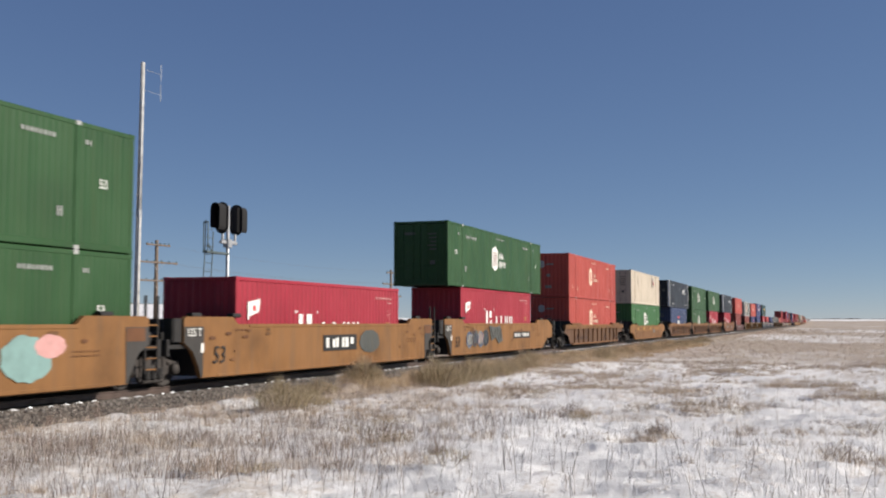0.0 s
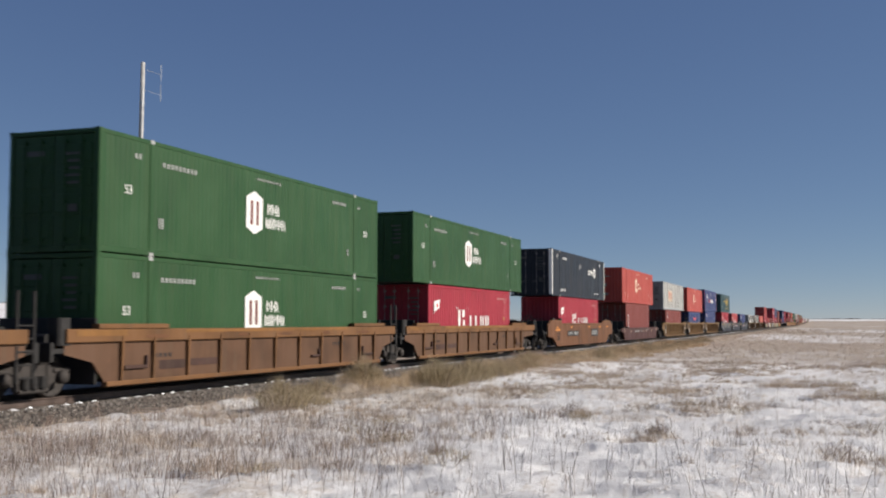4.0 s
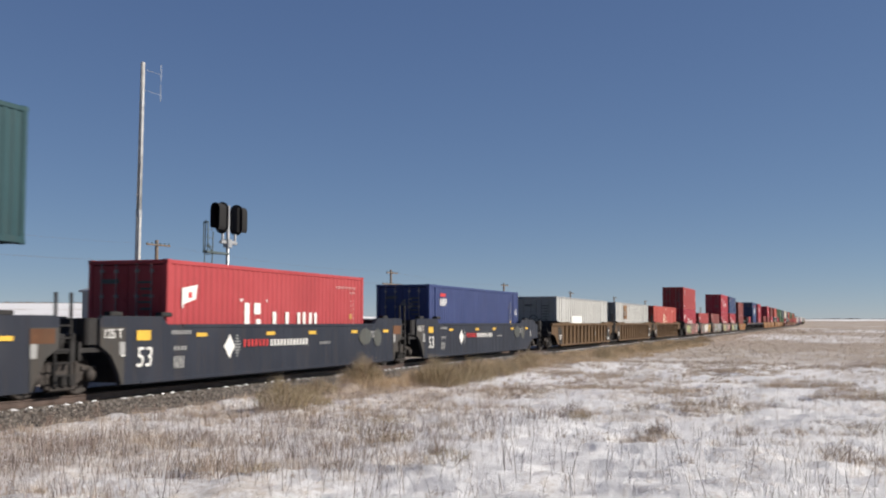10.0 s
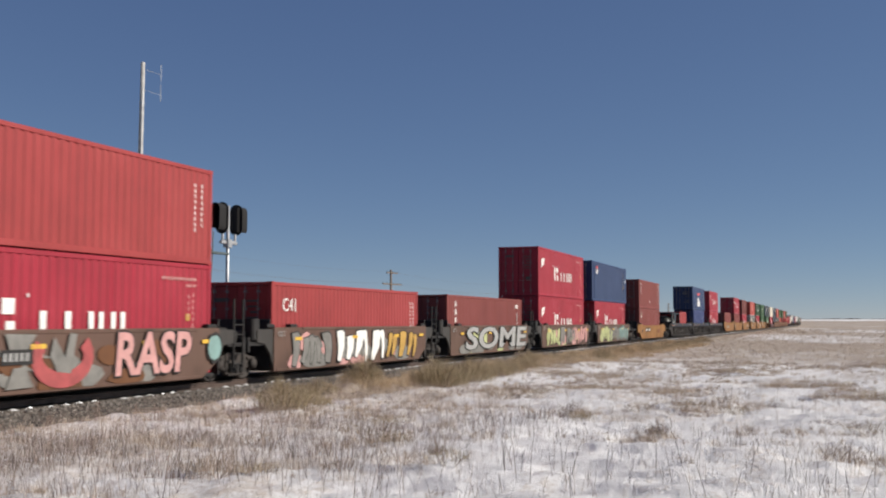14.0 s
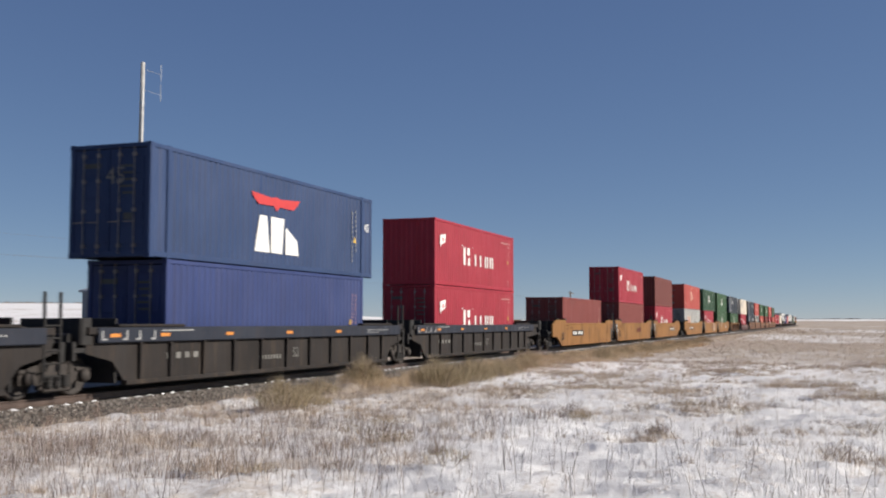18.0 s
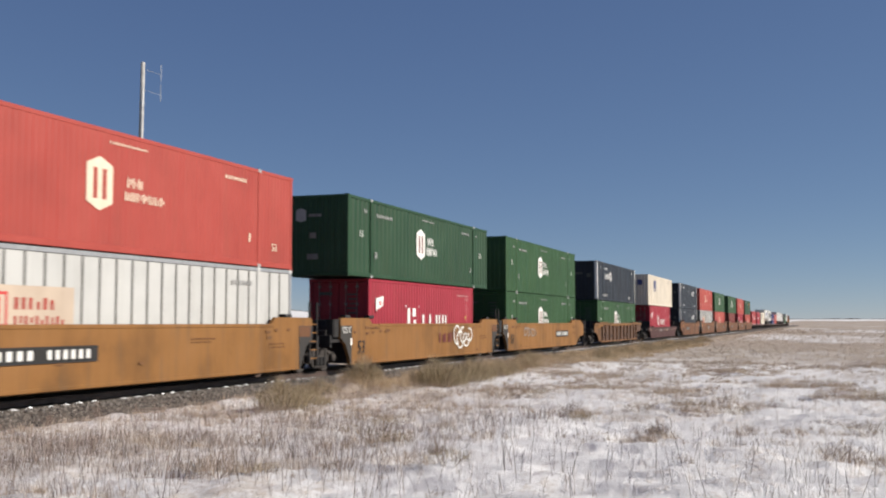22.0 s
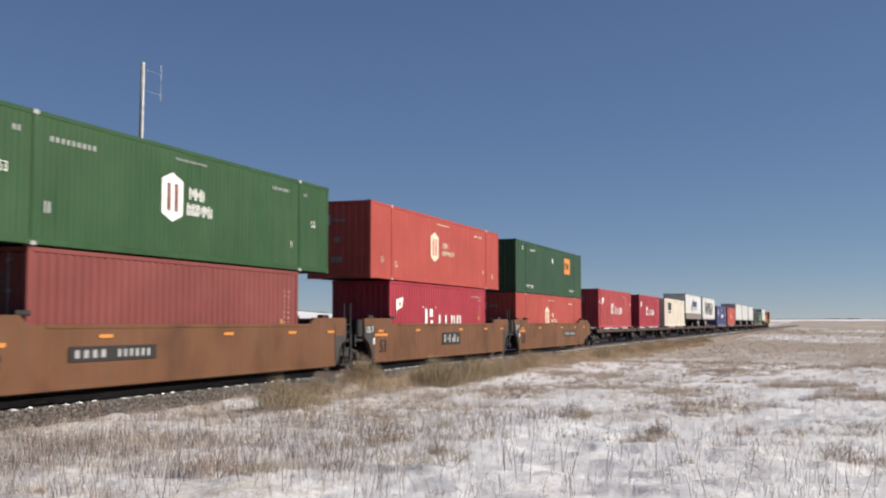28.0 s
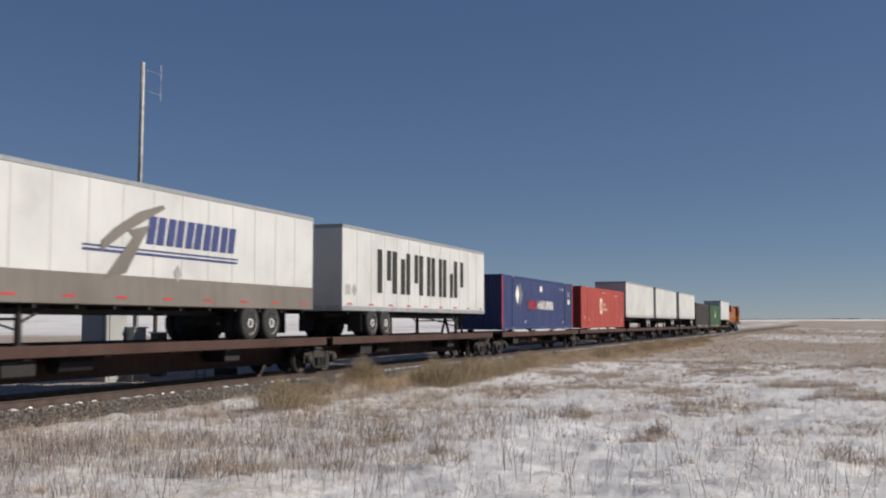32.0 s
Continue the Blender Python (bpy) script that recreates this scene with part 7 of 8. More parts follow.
def m_redbr(plate, block):
    """Red-brown well: dark reporting plate and block mark centred at the given places."""
    def f(w, y):
        part("number", text_mesh("53", 0.66, INKK, 0.15), w, at=pose(-7.45, y - 0.008, 0.76, 90))
        painted(w, "reflector", [rect(a, a + 0.5, 1.3, 1.38) for a in (-7.9, -4.1, 1.2, 4.9, 7.6)] + [rect(-8.2, -7.0, 1.15, 1.24)], INKO, y, "orange reflectors")
        if plate is not None:
            painted(w, "plate", [rect(plate - 1.6, plate + 1.6, 0.78, 1.12)], GEAR, y, "dark reporting plate")
            painted(w, "plate_mark", small(plate - 1.4, plate - 0.2, 0.86, 1.04, 4) + small(plate + 0.1, plate + 1.45, 0.86, 1.04, 6), INKG, y - 0.004, "grey bars")
        if block is not None:
            painted(w, "emblem_plate", [rect(block - 1.15, block + 1.15, 0.7, 1.22)], GEAR, y, "dark emblem plate")
            painted(w, "block_mark", blocks(block - 0.95, block + 0.95, 0.8, 1.13, 3, 0.12, 51), INKG, y - 0.004, "grey block mark")
    return f


def m_short(w, y):
    """The short yellow well: size number, reporting plate and a faded red mark."""
    part("number", text_mesh("40", 0.66, INKK, 0.15), w, at=pose(-6.1, y - 0.008, 0.84, 90))
    painted(w, "plate", [rect(-4.25, -1.65, 0.82, 1.14)], INKK, y, "black reporting plate")
    painted(w, "plate_mark", small(-4.1, -3.2, 0.89, 1.07, 4) + small(-2.7, -1.75, 0.89, 1.07, 6), INKW, y - 0.004, "white bars")
    painted(w, "word_mark", blocks(2.95, 4.25, 0.66, 0.98, 3, 0.12, 31), DBROWN, y, "faded red block mark")
    painted(w, "stencil", small(-0.4, 0.5, 1.02, 1.06, 6) + small(-0.4, 0.3, 0.9, 0.93, 5), REDBR, y)


def m_fec(w, y):
    painted(w, "stencil", small(-3.6, -1.2, 0.82, 0.98, 8) + [disc(-0.2, 0.9, 0.12)] + small(2.4, 3.6, 0.95, 1.05, 8), INKG, y, "pale reporting bars")
    painted(w, "reflector", [rect(a, a + 0.35, 0.87, 0.92) for a in (-5.5, 0.8, 2.2, 5.5)] + [rect(8.35, 8.48, 0.85, 1.1), rect(-8.55, -8.42, 0.85, 1.1)], INKF, y, "pale worn reflectors")


def m_graf(seed):
    """Sprayed slanting strokes with dark outlines over patches of colour."""
    ground = [(INKD, REDBR), (INKP, INKD), (INKL, INKD), (INKL, INKP), (INKD, INKL)][seed]
    tone = [(INKL, INKD, INKP), (INKD, INKW, INKM), (INKD, INKD, INKD), (INKL, INKD, INKP), (INKL, INKD, INKC)][seed]
    word = [("RASP", 3.25, 1.0, INKP), None, ("SOME", 0.5, 2.9, INKG), None, None][seed]

    def f(w, y):
        rnd = random.Random(seed + 40)
        bg = ([], [])
        for i in range(16):
            a, v = rnd.uniform(-5.5, 4.6), rnd.uniform(0.3, 1.0)
            r, h = rnd.uniform(0.35, 0.95), rnd.uniform(0.15, 0.42)
            bg[i % 2].append([(a + r * math.cos(t) * rnd.uniform(0.7, 1.1), min(1.44, max(0.24, v + h * math.sin(t) * rnd.uniform(0.7, 1.1)))) for t in np.linspace(0, 5.7, 11)])
        for g, patches in enumerate(bg):
            for j, p in enumerate(patches):
                painted(w, "paint_patch", [p], ground[g], y - 0.0006 * (j + 8 * g), "faded sprayed colour")
        x = -5.6 + rnd.uniform(0, 0.5)
        n = 0
        while x < (-2.0 if seed == 0 else (-9.0 if seed == 2 else 5.2)):
            wd, top, bot, sl = rnd.uniform(0.35, 0.75), rnd.uniform(1.18, 1.4), rnd.uniform(0.28, 0.48), rnd.uniform(-0.28, 0.28)
            c = tone[0 if x < -2.4 else (1 if x < 1.6 else 2)]
            k = rnd.uniform(0.25, 0.6)
            q = [(x, bot), (x + wd * k, bot - 0.03), (x + wd * 0.9 + sl * 0.5, (bot + top) / 2 - 0.1), (x + wd + sl, top - 0.1), (x + wd * 0.7 + sl, top), (x + sl, top - 0.05), (x + 0.1 + sl * 0.4, (bot + top) / 2)]
            cx, cz = sum(p[0] for p in q) / 7, sum(p[1] for p in q) / 7
            o = [(cx + (p[0] - cx) * 1.2, cz + (p[1] - cz) * 1.1) for p in q]
            painted(w, "outline", [o], INKK, y - 0.012 - 0.0007 * n, "black sprayed outline")
            painted(w, "stroke", [q], c, y - 0.0155 - 0.0007 * n, "sprayed bubble stroke")
            x += wd + rnd.uniform(0.05, 0.3)
            n += 1
        if seed == 0:
            painted(w, "spray_stroke", [ribbon(arc(0.0, 0.92, 0.82, 0.5, 150, 395, 22), 0.34)], INKE, y - 0.03, "wide red sprayed arc with dark edges")
            painted(w, "spray_stroke", [[(-0.42, 0.95), (-0.2, 0.6), (0.25, 0.55), (0.42, 1.4), (0.2, 1.42), (0.05, 0.9), (-0.3, 1.35)], [(-1.7, 0.3), (-0.9, 0.32), (-1.15, 0.75), (-1.5, 0.72)], [(-1.6, 1.05), (-1.15, 1.02), (-0.85, 1.4), (-1.75, 1.42)]], INKD, y - 0.033, "grey sprayed wedges")
            painted(w, "number_board", [rect(-1.85, -0.93, 0.79, 1.1)], INKK, y - 0.034, "black number board")
            painted(w, "number_bars", small(-1.78, -0.99, 0.86, 1.03, 5), INKG, y - 0.038, "pale bars")
            painted(w, "spray_outline", [cloud(6.0, 0.98, 0.4, 0.42, 8)], INKK, y - 0.03, "black sprayed outline")
            painted(w, "spray_patch", [cloud(6.0, 0.98, 0.33, 0.34, 9)], INKC, y - 0.034, "pale teal sprayed patch")
        if word:
            s, u, wide, ink = word
            part("lettering", text_mesh(s, 1.38, INKK, 0.1, 0.075, wide), w, "black outline of sprayed letters", at=pose(u, y - 0.034, 0.86, 90))
            part("lettering", text_mesh(s, 1.38, ink, 0.1, 0.035, wide), w, "sprayed fat letters", at=pose(u, y - 0.039, 0.86, 90))
        for a in (-5.2, -1.0, 2.8, 5.4):
            painted(w, "reflector", [rect(a, a + 0.45, 1.1, 1.2)], INKY, y - 0.03, "yellow reflector")
        part("load_mark", text_mesh("125T", 0.22, INKG), w, at=pose(-6.1, y - 0.045, 1.3, 90))
    return f


def spine(s, a, b, left, right, loads, seed):
    """One unit of an articulated spine car; loads: 'box' or 'van'."""
    w = put(tagged(new("spine_wagon"), "rusty brown articulated spine flat wagon with low side sills", "railway wagon", "spine wagons of the train"), s, 0.0)
    L0, L1 = a - s, b - s
    part("centre_sill", Geo().prism([(L0 + 0.4, 0.72), (L0 + 1.6, 0.32), (L1 - 1.6, 0.32), (L1 - 0.4, 0.72), (L1 - 0.4, 1.06), (L0 + 0.4, 1.06)], -0.35, 0.35).mesh("centre_sill", SPINE), w)
    ss = Geo()
    for sy in (-1, 1):
        ss.bev(L0 + 0.25, L1 - 0.25, sy * 1.38 - 0.05, sy * 1.38 + 0.05, 0.9, 1.16, 0.02)
    part("side_sill", ss.mesh("side_sill", SPINE), w)
    n = 7
    cb = cached("crossbearer", lambda: Geo().bev(-0.12, 0.12, -1.36, 1.36, 0.86, 1.05, 0.02).mesh("crossbearer", GEAR))
    for i in range(n):
        part("crossbearer", cb, w, at=pose(L0 + 0.9 + (L1 - L0 - 1.8) * i / (n - 1), 0, 0))
    dk = Geo().bev(L0 + 0.3, L0 + 3.4, -1.3, 1.3, 1.06, 1.12, 0.01).bev(L1 - 3.4, L1 - 0.3, -1.3, 1.3, 1.06, 1.12, 0.01)
    if loads == "van":
        dk.bev(L0 + 3.3, L1 - 3.3, -1.3, -0.5, 1.06, 1.12, 0.01).bev(L0 + 3.3, L1 - 3.3, 0.5, 1.3, 1.06, 1.12, 0.01)
    part("deck_plate", dk.mesh("deck_plate", SPINE), w)
    part("valve_box", Geo().bev(L0 + 3.0, L0 + 4.0, -1.2, -0.5, 0.5, 0.88, 0.03).mesh("valve_box", GEAR), w)
    part("valve_box", Geo().bev(L1 - 6, L1 - 5.2, -1.1, -0.4, 0.55, 0.88, 0.03).mesh("valve_box", GEAR), w)
    part("air_reservoir", Geo().rod((L0 + 5, -0.8, 0.7), (L0 + 6.2, -0.8, 0.7), 0.2, 12).mesh("air_reservoir", GEAR), w)
    if loads == "box":
        rnd = random.Random(seed)
        for sx in (-4.6, -0.4, 3.8):
            x0 = sx + rnd.uniform(-0.8, 0.8)
            part("deck_snow", Geo().bev(x0 - 1.5, x0 + rnd.uniform(0.6, 1.6), -1.34, -1.0, 1.16, 1.215, 0.02).mesh("deck_snow", SNOW), w, "white snow lying along the side sill")
    for side, e, xe in ((-1, left, L0), (1, right, L1)):
        if e == "T":
            truck(w, xe)
        elif e == "C":
            truck(w, xe - side * 0.9)
            part("coupler", Geo().bev(min(xe - side * 0.3, xe + side * 0.6), max(xe - side * 0.3, xe + side * 0.6), -0.15, 0.15, 0.76, 1.0, 0.04).mesh("coupler", GEAR), w)
    return w


def pedestals(w, L):
    pm = cached("pedestal", lambda: Geo().bev(-0.12, 0.12, -0.14, 0.14, 1.1, 1.2495, 0.02).mesh("container_pedestal", GEAR))
    for sx in (-1, 1):
        for sy in (-1, 1):
            part("container_pedestal", pm, w, at=pose(sx * (L / 2 - 0.15), sy * 1.1, 0))


def trailer(s, label, L, rear_right, kind):
    """A highway semi-trailer standing on the wagon's deck (deck top at 1.12)."""
    t = put(tagged(new("semi_trailer"), label, "trailer", "highway trailers on the train"), s, 1.121)
    W, H0, H1 = 2.59, 0.93, 3.93
    hx, hy = L / 2, W / 2
    skirt = 0.72 if kind == "swoosh" else 0.18
    part("body", Geo().bev(-hx, hx, -hy, hy, H0 + 0.1, H1 - 0.06, 0.03).mesh("body", VANWHITE), t, "white panelled trailer body")
    part("lower_rail", Geo().bev(-hx - 0.01, hx + 0.01, -hy - 0.012, hy + 0.012, H0, H0 + skirt, 0.02).mesh("lower_rail", GALV if kind != "swoosh" else ROADDIRT), t, "grey lower side rail")
    part("roof_rail", Geo().bev(-hx - 0.012, hx + 0.012, -hy - 0.014, hy + 0.014, H1 - 0.14, H1, 0.03).mesh("roof_rail", EDGE), t, "grey aluminium roof rail")
    seam = cached(("tseam", skirt), lambda: Geo().bev(-0.02, 0.02, -0.006, 0.006, H0 + skirt, H1 - 0.14, 0.003).mesh("panel_seam", SEAM))
    for i in range(1, 13):
        part("panel_seam", seam, t, at=pose(-hx + L * i / 13, -hy - 0.003, 0))
    sg = 1 if rear_right else -1
    fr = Geo().bev(-hx + 0.4, hx - 0.4, -0.5, -0.35, H0 - 0.22, H0 + 0.02, 0.02).bev(-hx + 0.4, hx - 0.4, 0.35, 0.5, H0 - 0.22, H0 + 0.02, 0.02)
    for i in range(12):
        x = -hx + 0.6 + (L - 1.2) * i / 11
        fr.bev(x - 0.04, x + 0.04, -1.25, 1.25, H0 - 0.1, H0 + 0.01, 0.01)
    part("chassis", fr.mesh("chassis", GEAR), t)
    wm = cached("roadwheel", lambda: Geo().lathe([(0.2, -0.14), (0.3, -0.13), (0.34, -0.15), (0.49, -0.14), (0.51, -0.08), (0.51, 0.1), (0.48, 0.14), (0.2, 0.14)], 24).mesh("tyre", RUBBER, True))
    rm = cached("roadrim", lambda: Geo().lathe([(0.08, -0.12), (0.12, -0.16), (0.16, -0.1), (0.29, -0.08), (0.335, -0.155)], 24, caps=False).mesh("rim", INKW, True))
    for wx in (hx - 3.9, hx - 2.65):
        for yy in (-1.14, -0.8, 0.8, 1.14):
            ty = part("tyre", wm, t, at=pose(sg * wx, yy, 0.51, 0, 0, 0 if yy < 0 else 180))
            if abs(yy) > 1:
                part("rim", rm, ty)
    part("bogie", Geo().bev(min(sg * (hx - 4.6), sg * (hx - 2)), max(sg * (hx - 4.6), sg * (hx - 2)), -0.62, 0.62, 0.45, H0 - 0.2, 0.04).mesh("bogie", GEAR), t)
    part("mud_flap", Geo().bev(min(sg * (hx - 1.75), sg * (hx - 1.72)), max(sg * (hx - 1.75), sg * (hx - 1.72)), -1.25, -0.7, 0.2, 0.95, 0.01).bev(min(sg * (hx - 1.75), sg * (hx - 1.72)), max(sg * (hx - 1.75), sg * (hx - 1.72)), 0.7, 1.25, 0.2, 0.95, 0.01).mesh("mud_flap", RUBBER), t)
    lg = Geo()
    for yy in (-0.95, 0.95):
        x = -sg * (hx - 3.2)
        lg.bev(x - 0.07, x + 0.07, yy - 0.06, yy + 0.06, 0.06, H0, 0.02).bev(x - 0.16, x + 0.16, yy - 0.12, yy + 0.12, 0.0, 0.06, 0.01)
        lg.rod((x, yy, 0.5), (x + sg * 0.9, yy, H0 - 0.05), 0.035, 6)
    lg.rod((-sg * (hx - 3.2), -0.95, 0.6), (-sg * (hx - 3.2), 0.95, 0.6), 0.03, 6).rod((-sg * (hx - 3.2), -0.95, 0.35), (-sg * (hx - 3.2), 0.95, 0.85), 0.025, 6)
    part("landing_gear", lg.mesh("landing_gear", GEAR), t)
    hs = Geo()
    x = -sg * (hx - 1.0)
    for yy in (-0.35, 0.35):
        hs.rod((x - 0.5, yy, 0), (x, yy, H0 - 0.2), 0.06, 8).rod((x + 0.5, yy, 0), (x, yy, H0 - 0.2), 0.06, 8)
    hs.bev(x - 0.45, x + 0.45, -0.5, 0.5, H0 - 0.22, H0 - 0.02, 0.03)
    part("hitch_stand", hs.mesh("hitch_stand", GEAR), t)
    part("marker_strip", _strip(L, hy, H0 + (0.16 if kind == "swoosh" else 0.22), INKR), t, "red and white reflector tape")
    y = -hy - 0.016

    def pt(name, polys, mat, label="", dy=0.0):
        for p in polys:
            part("sign_bar" if name == "word_mark" else name, Geo().flat([(u - hx, v) for u, v in p], y - dy).mesh(name, mat), t, label if name != "word_mark" else "")
    if kind == "swoosh":
        o = -1.121
        def sk(u0, u1, k=0.25):
            return [[(a + (v0 - 2.3) * k, v0), (b + (v0 - 2.3) * k, v0), (b + (v1 - 2.3) * k, v1), (a + (v1 - 2.3) * k, v1)] for a, b, v0, v1 in u0]
        word = []
        us = np.linspace(7.1, 11.3, 6)
        for i in range(5):
            a, b = us[i], us[i + 1] - 0.12
            k = (b - a) * 0.4
            word += [(a, a + k * 1.1, 2.45, 3.15), (b - k * 1.1, b, 2.45, 3.15)]
        pt("word_mark", sk(word, 0, 0.2), INKB, "navy slanted block word mark")
        pt("stripe", [[(4.75, 2.16), (11.4, 2.16), (11.45, 2.22), (4.75, 2.22)], [(4.75, 2.27), (11.45, 2.27), (11.48, 2.31), (4.75, 2.31)]], INKB, "thin navy underline")
        pt("swoosh", [[(5.4, 2.15), (6.3, 2.66), (7.9, 3.38), (7.8, 3.47), (6.8, 3.2), (5.9, 2.75), (5.4, 2.4)], [(6.4, 2.72), (7.3, 2.92), (6.95, 2.5), (6.35, 1.7), (5.5, 1.52), (6.0, 2.0), (6.6, 2.58)]], ROADDIRT, "bronze-grey brush strokes", 0.004)
        pt("small_diamond", [[(8.5, 1.55), (8.68, 1.78), (8.5, 2.0), (8.32, 1.78)]], INKG)
    elif kind == "bold":
        pt("word_mark", blocks(3.05, 13.1, 1.62, 3.25, 7, 0.12, 61), INKK, "black bold block word mark")
        pt("small_mark", [[(1.0, 1.45), (1.2, 1.68), (1.0, 1.9), (0.8, 1.68)]] + small(0.3, 0.7, 1.5, 1.85, 2), INKG)
    return t


def _strip(L, hy, z, mat):
    g = Geo()
    for i in range(9):
        u = -L / 2 + 0.4 + (L - 1.2) * i / 8
        g.flat(rect(u, u + 0.42, z, z + 0.05), -hy - 0.018)
    return g.mesh("marker_strip", mat)


def locomotive(s):
    w = put(tagged(new("locomotive"), "orange diesel freight locomotive with black trucks", "locomotive"), s, 0.0)
    part("frame", Geo().bev(-10.5, 10.5, -1.5, 1.5, 1.3, 1.65, 0.05).mesh("frame", GEAR), w)
    part("long_hood", Geo().bev(-9.3, 5.6, -0.95, 0.95, 1.65, 4.35, 0.12).bev(-9.0, -5.5, -1.4, 1.4, 3.5, 4.55, 0.1).mesh("long_hood", LOCO), w)
    cab = part("cab", Geo().bev(5.6, 8.3, -1.5, 1.5, 1.65, 4.6, 0.15).mesh("cab", LOCO), w)
    part("window", Geo().bev(6.0, 6.8, -1.52, -1.5, 3.3, 4.0, 0.02).bev(7.0, 7.8, -1.52, -1.5, 3.3, 4.0, 0.02).mesh("window", LENS), cab)
    part("nose", Geo().prism([(8.3, 1.65), (10.0, 1.65), (9.7, 3.2), (8.3, 3.4)], -0.95, 0.95).mesh("nose", LOCO), w)
    part("fuel_tank", Geo().bev(-3.2, 3.2, -1.4, 1.4, 0.35, 1.3, 0.2).mesh("fuel_tank", GEAR), w)
    for i in range(3):
        part("roof_fan", Geo().lathe([(0.6, 4.5), (0.6, 4.68), (0.5, 4.72)], 16, (-8.2 + i * 1.4, 0, 0), "z").mesh("roof_fan", GEAR), w)
    rl = Geo()
    for i in range(9):
        rl.rod((-9.8 + i * 1.85, -1.45, 1.65), (-9.8 + i * 1.85, -1.45, 2.65), 0.02, 6)
    rl.rod((-9.8, -1.45, 2.65), (5.0, -1.45, 2.65), 0.02, 6)
    part("handrail", rl.mesh("handrail", INKY), w)
    part("pilot", Geo().bev(-10.6, -10.4, -1.45, 1.45, 0.3, 1.6, 0.04).mesh("pilot", GEAR), w)
    part("coupler", Geo().bev(-11.1, -10.4, -0.16, 0.16, 0.76, 1.0, 0.04).mesh("coupler", GEAR), w)
    for x in (-7.6, -5.9, 5.9, 7.6):
        truck(w, x)


# ---- the consist, from the first wagon that is seen to the last locomotive ----
Y, O = YELLOW, OCHRE
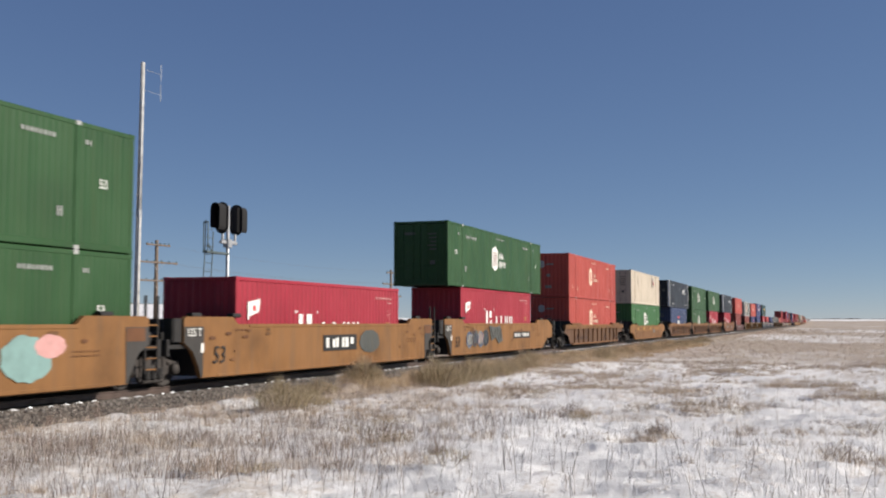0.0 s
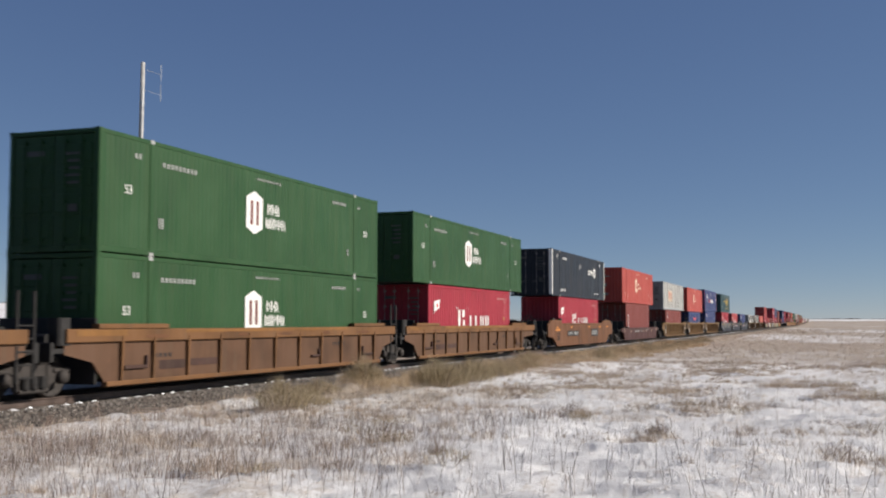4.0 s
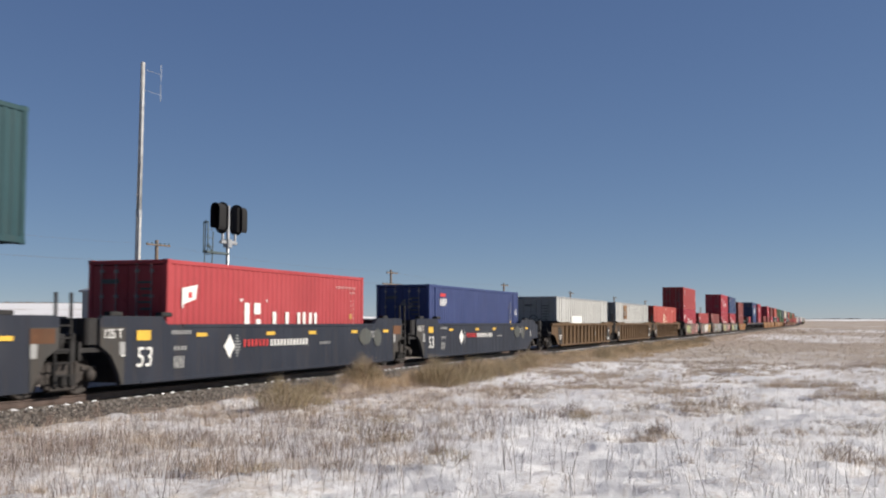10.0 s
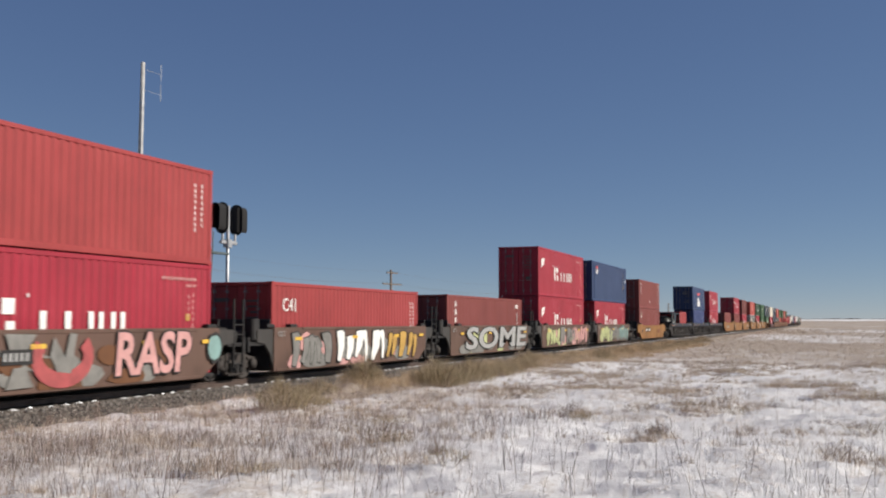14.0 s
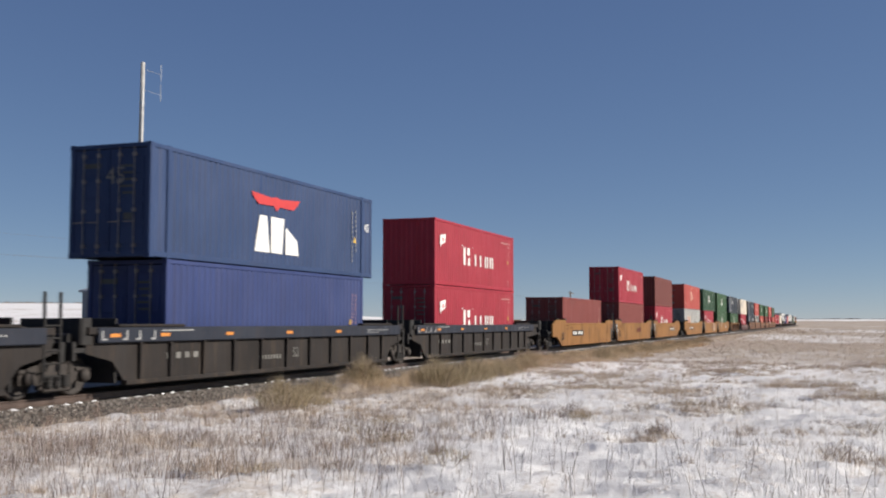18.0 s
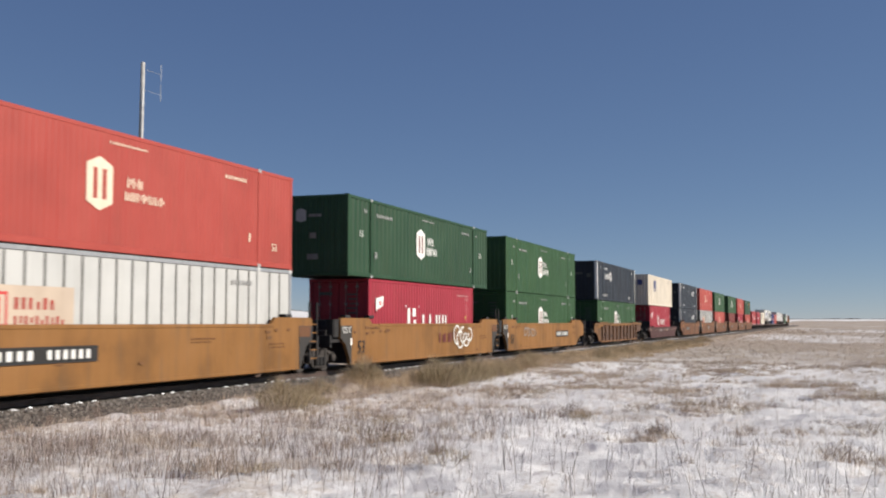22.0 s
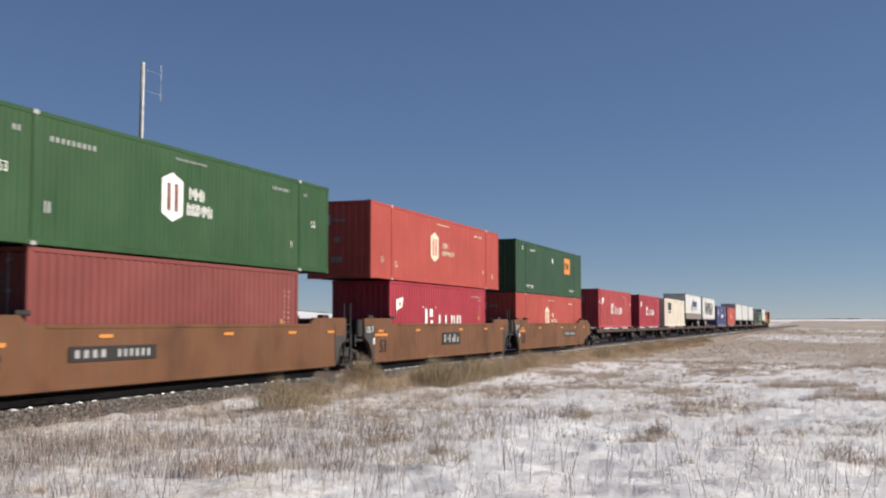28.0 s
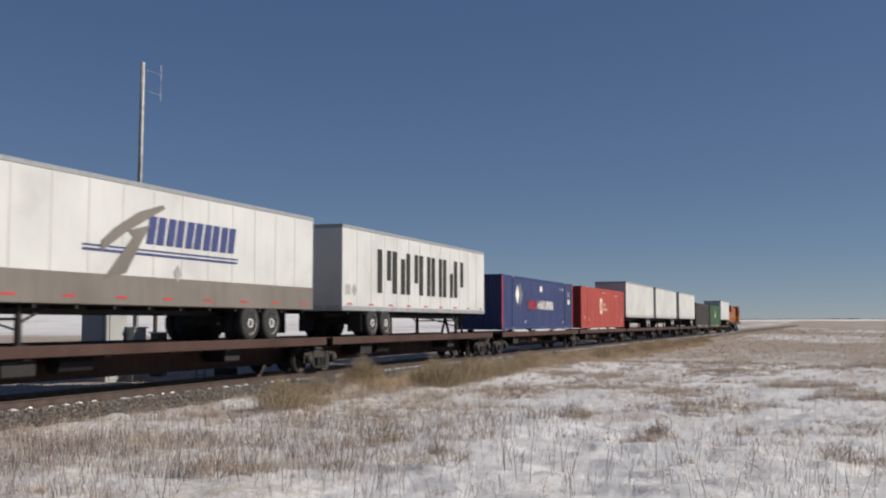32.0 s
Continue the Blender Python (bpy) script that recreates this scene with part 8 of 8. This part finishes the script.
# place, side, paint, left end, right end, lower box (with or without doors at the near end), upper box
WELLS = [
    (11.75, "smooth", O, "C", "J", "hg", 1, "hg", 0, m_ochre(0), 0.6),
    (31.45, "smooth", O, "T", "J", "k40s", 0, None, 0, m_ochre(1)),
    (51.2, "smooth", O, "T", "C", "k40", 0, "hg", 1, m_ochre(2)),
    (74.7, "ribbed", RUSTY, "C", "C", "hr", 0, "hr", 0, m_rusty),
    (98.15, "smooth", O, "C", "C", "hgb", 0, "cr", 1, m_worn),
    (121.8, "ribbed", RUSTY, "C", "J", "apb", 0, "um", 0, m_rusty),
    (141.6, "ribbed", RUSTY, "T", "J", "hg", 1, "hg", 1, m_rusty),
    (161.4, "ribbed", RUSTY, "T", "C", "k40", 1, "hg", 1, m_rusty),
    (184.55, "smooth", REDBR, "C", "C", "k40", 0, "um", 1, m_redbr(-3.4, 3.4)),
    (208.3, "smooth", FECBR, "C", "C", "brt", 1, "hr", 0, m_fec),
    (231.6, "ribbed", TAN2, "C", "J", "brl", 1, "wht", 1, m_tan(1)),
    (251.4, "ribbed", TAN2, "T", "J", "ap40", 1, "hr", 1, m_tan(2)),
    (271.0, "ribbed", TAN2, "T", "C", "aps", 1, "pa", 1, m_tan(3)),
    (294.3, "smooth", SLATE, "C", "J", "k40", 0, "te", 0, m_slate(0), 0.15),
    (313.85, "smooth", SLATE, "T", "J", "k40f", 1, None, 0, m_slate(1)),
    (333.6, "smooth", SLATE, "T", "C", "aps", 1, None, 0, m_slate(2)),
    (357.05, "ribbed", TAN, "C", "J", "whp", 1, None, 0, m_tan(4)),
    (376.7, "ribbed", TAN, "T", "J", "who", 0, None, 0, m_tan(5)),
    (396.3, "ribbed", TAN, "T", "C", "hr", 1, None, 0, m_tan(6)),
    (417.55, "smooth", GRAF, "C", "J", "k40", 1, "c41", 1, m_graf(0), 0.22),
    (433.35, "smooth", GRAF, "T", "J", "c41", 1, None, 0, m_graf(1)),
    (449.15, "smooth", GRAF, "T", "J", "brs", 1, None, 0, m_graf(2)),
    (465.05, "smooth", GRAF, "T", "J", "k40", 1, "k40", 1, m_graf(3)),
    (480.95, "smooth", GRAF, "T", "C", "k40", 1, "sb45", 1, m_graf(4)),
    (500.15, "smooth", Y, "C", "C", "brl", 1, "brs", 1, m_short, 0.3),
    (521.95, "ribbed", GREY, "C", "J", "TANK", 0, None, 0, m_grey),
    (541.65, "ribbed", GREY, "T", "J", "b40", 1, "ap", 1, m_grey, 0.15),
    (561.5, "ribbed", GREY, "T", "C", "k40", 1, "k40", 0, m_grey),
    (585.0, "smooth", Y, "C", "J", "br", 1, None, 0, m_yellow(True, True, 8)),
    (604.3, "smooth", Y, "T", "J", "br", 1, "k40", 1, m_yellow(True, False, 9, 1.85), 0.2),
    (623.8, "smooth", Y, "T", "C", "k40", 0, "dbr", 0, m_yellow(True, True, 10, 3.6)),
    (648.0, "smooth", Y, "C", "J", "wh", 1, "hr", 0, m_yellow(True, True, 11, -3.2)),
    (668.3, "smooth", Y, "T", "J", "k40", 1, "hgr", 0, m_tagged(m_yellow(True, False, 12, 1.6), 0)),
    (687.5, "smooth", Y, "T", "C", "hg", 1, "hg", 0, m_tagged(m_yellow(True, True, 13, 3.7), 1), 0.3),
    (711.3, "ribbed", RUSTY, "C", "C", "hg", 1, "umf", 0, m_rusty),
    (735.1, "smooth", FECBR, "C", "C", "k45", 1, "cx", 0, m_fec, -0.2),
    (758.25, "smooth", REDBR, "C", "J", "um", 0, "um", 0, m_redbr(-3.3, None)),
    (778.0, "smooth", REDBR, "T", "J", "wh", 0, "hr", 0, m_redbr(None, 0.2)),
    (797.75, "smooth", REDBR, "T", "C", "hr", 1, "hg", 0, m_redbr(3.6, None)),
    (821.0, "smooth", REDBR, "C", "J", "br", 1, "hg", 0, m_redbr(-3.5, None)),
    (840.7, "smooth", REDBR, "T", "J", "k40", 0, "hr", 0, m_redbr(None, 0.2)),
    (860.1, "smooth", REDBR, "T", "C", "hr", 0, "em", 0, m_redbr(3.6, None)),
]
for i, (s, kind, mat, le, ri, lower, ld, upper, ud, mk, *shift) in enumerate(WELLS):
    short = mat is GRAF
    floor = 0.3 if short else 0.37
    if i == 24:
        floor = 0.33
    if i == 25:
        floor = 0.26
    ztop, rs = 1.6, 0.2
    if mat is FECBR:
        ztop, rs = 1.2, 0.0
    elif short:
        ztop, rs = 1.5, 0.0
    elif i in (4, 24):
        ztop, rs = 1.36, 0.12
    elif mat is GREY:
        ztop = 1.54
    elif mat is RUSTY and s < 700:
        ztop = 1.5
    well(s, kind, mat, le, ri, floor, ztop, rs, short, i != 24, mk)
    s += shift[0] if shift else 0.0
    if lower == "TANK":
        tank_container(s - 3.06, floor)
        container("br20", False, s + 3.18, floor)
    else:
        container(lower, bool(ld), s, floor)
        if upper:
            container(upper, bool(ud), s, floor + SPEC[lower][2])

SPINES = [
    (881.1, 872.5, 889.9, "C", "J", "k45f"), (898.6, 889.9, 906.9, "T", "J", "k40"), (915.9, 906.9, 924.7, "T", "J", "cxb"),
    (933.3, 924.7, 942.4, "T", "J", "swoosh"), (951.7, 942.4, 961.0, "T", "C", "bold"),
    (970.9, 962.2, 980.3, "C", "J", "pa"), (989.7, 980.3, 998.2, "T", "J", "hr"), (1006.3, 998.2, 1014.6, "T", "J", "plain"),
    (1022.8, 1014.6, 1031.6, "T", "J", "plain"), (1040.2, 1031.6, 1048.4, "T", "C", "plain"), (1057.2, 1049.4, 1065.8, "C", "J", "gy"),
    (1074.6, 1065.8, 1083.2, "T", "J", "hg"), (1090.6, 1083.2, 1098.8, "T", "C", "plain"),
]
for i, (s, a, b, le, ri, load) in enumerate(SPINES):
    van = load in ("swoosh", "bold", "plain")
    w = spine(s, a, b, le, ri, "van" if van else "box", i)
    if van:
        L = 16.15 if load != "plain" else 14.9
        lab = {"swoosh": "white semi-trailer with a navy and bronze brush emblem", "bold": "white semi-trailer with a black bold word mark", "plain": "plain white semi-trailer with grey rails"}[load]
        trailer(s, lab, L, load != "bold", load)
    else:
        pedestals(w, SPEC[load][0] if SPEC[load][0] < 16 else 12.192)
        container(load, False, s + (0.2 if i == 0 else 0.0), 1.25)
locomotive(1110.6)


def motions():
    """The whole train rolls by at a steady, very slowly falling speed."""
    times = [0, 4, 8, 12, 16, 20, 24, 28, 32]
    for ob, s, z in MOVERS:
        walk(ob, [(t, pose(s - (28.4815 * t - 0.00426 * (t - 16) ** 2), 0, z)) for t in times])


motions()
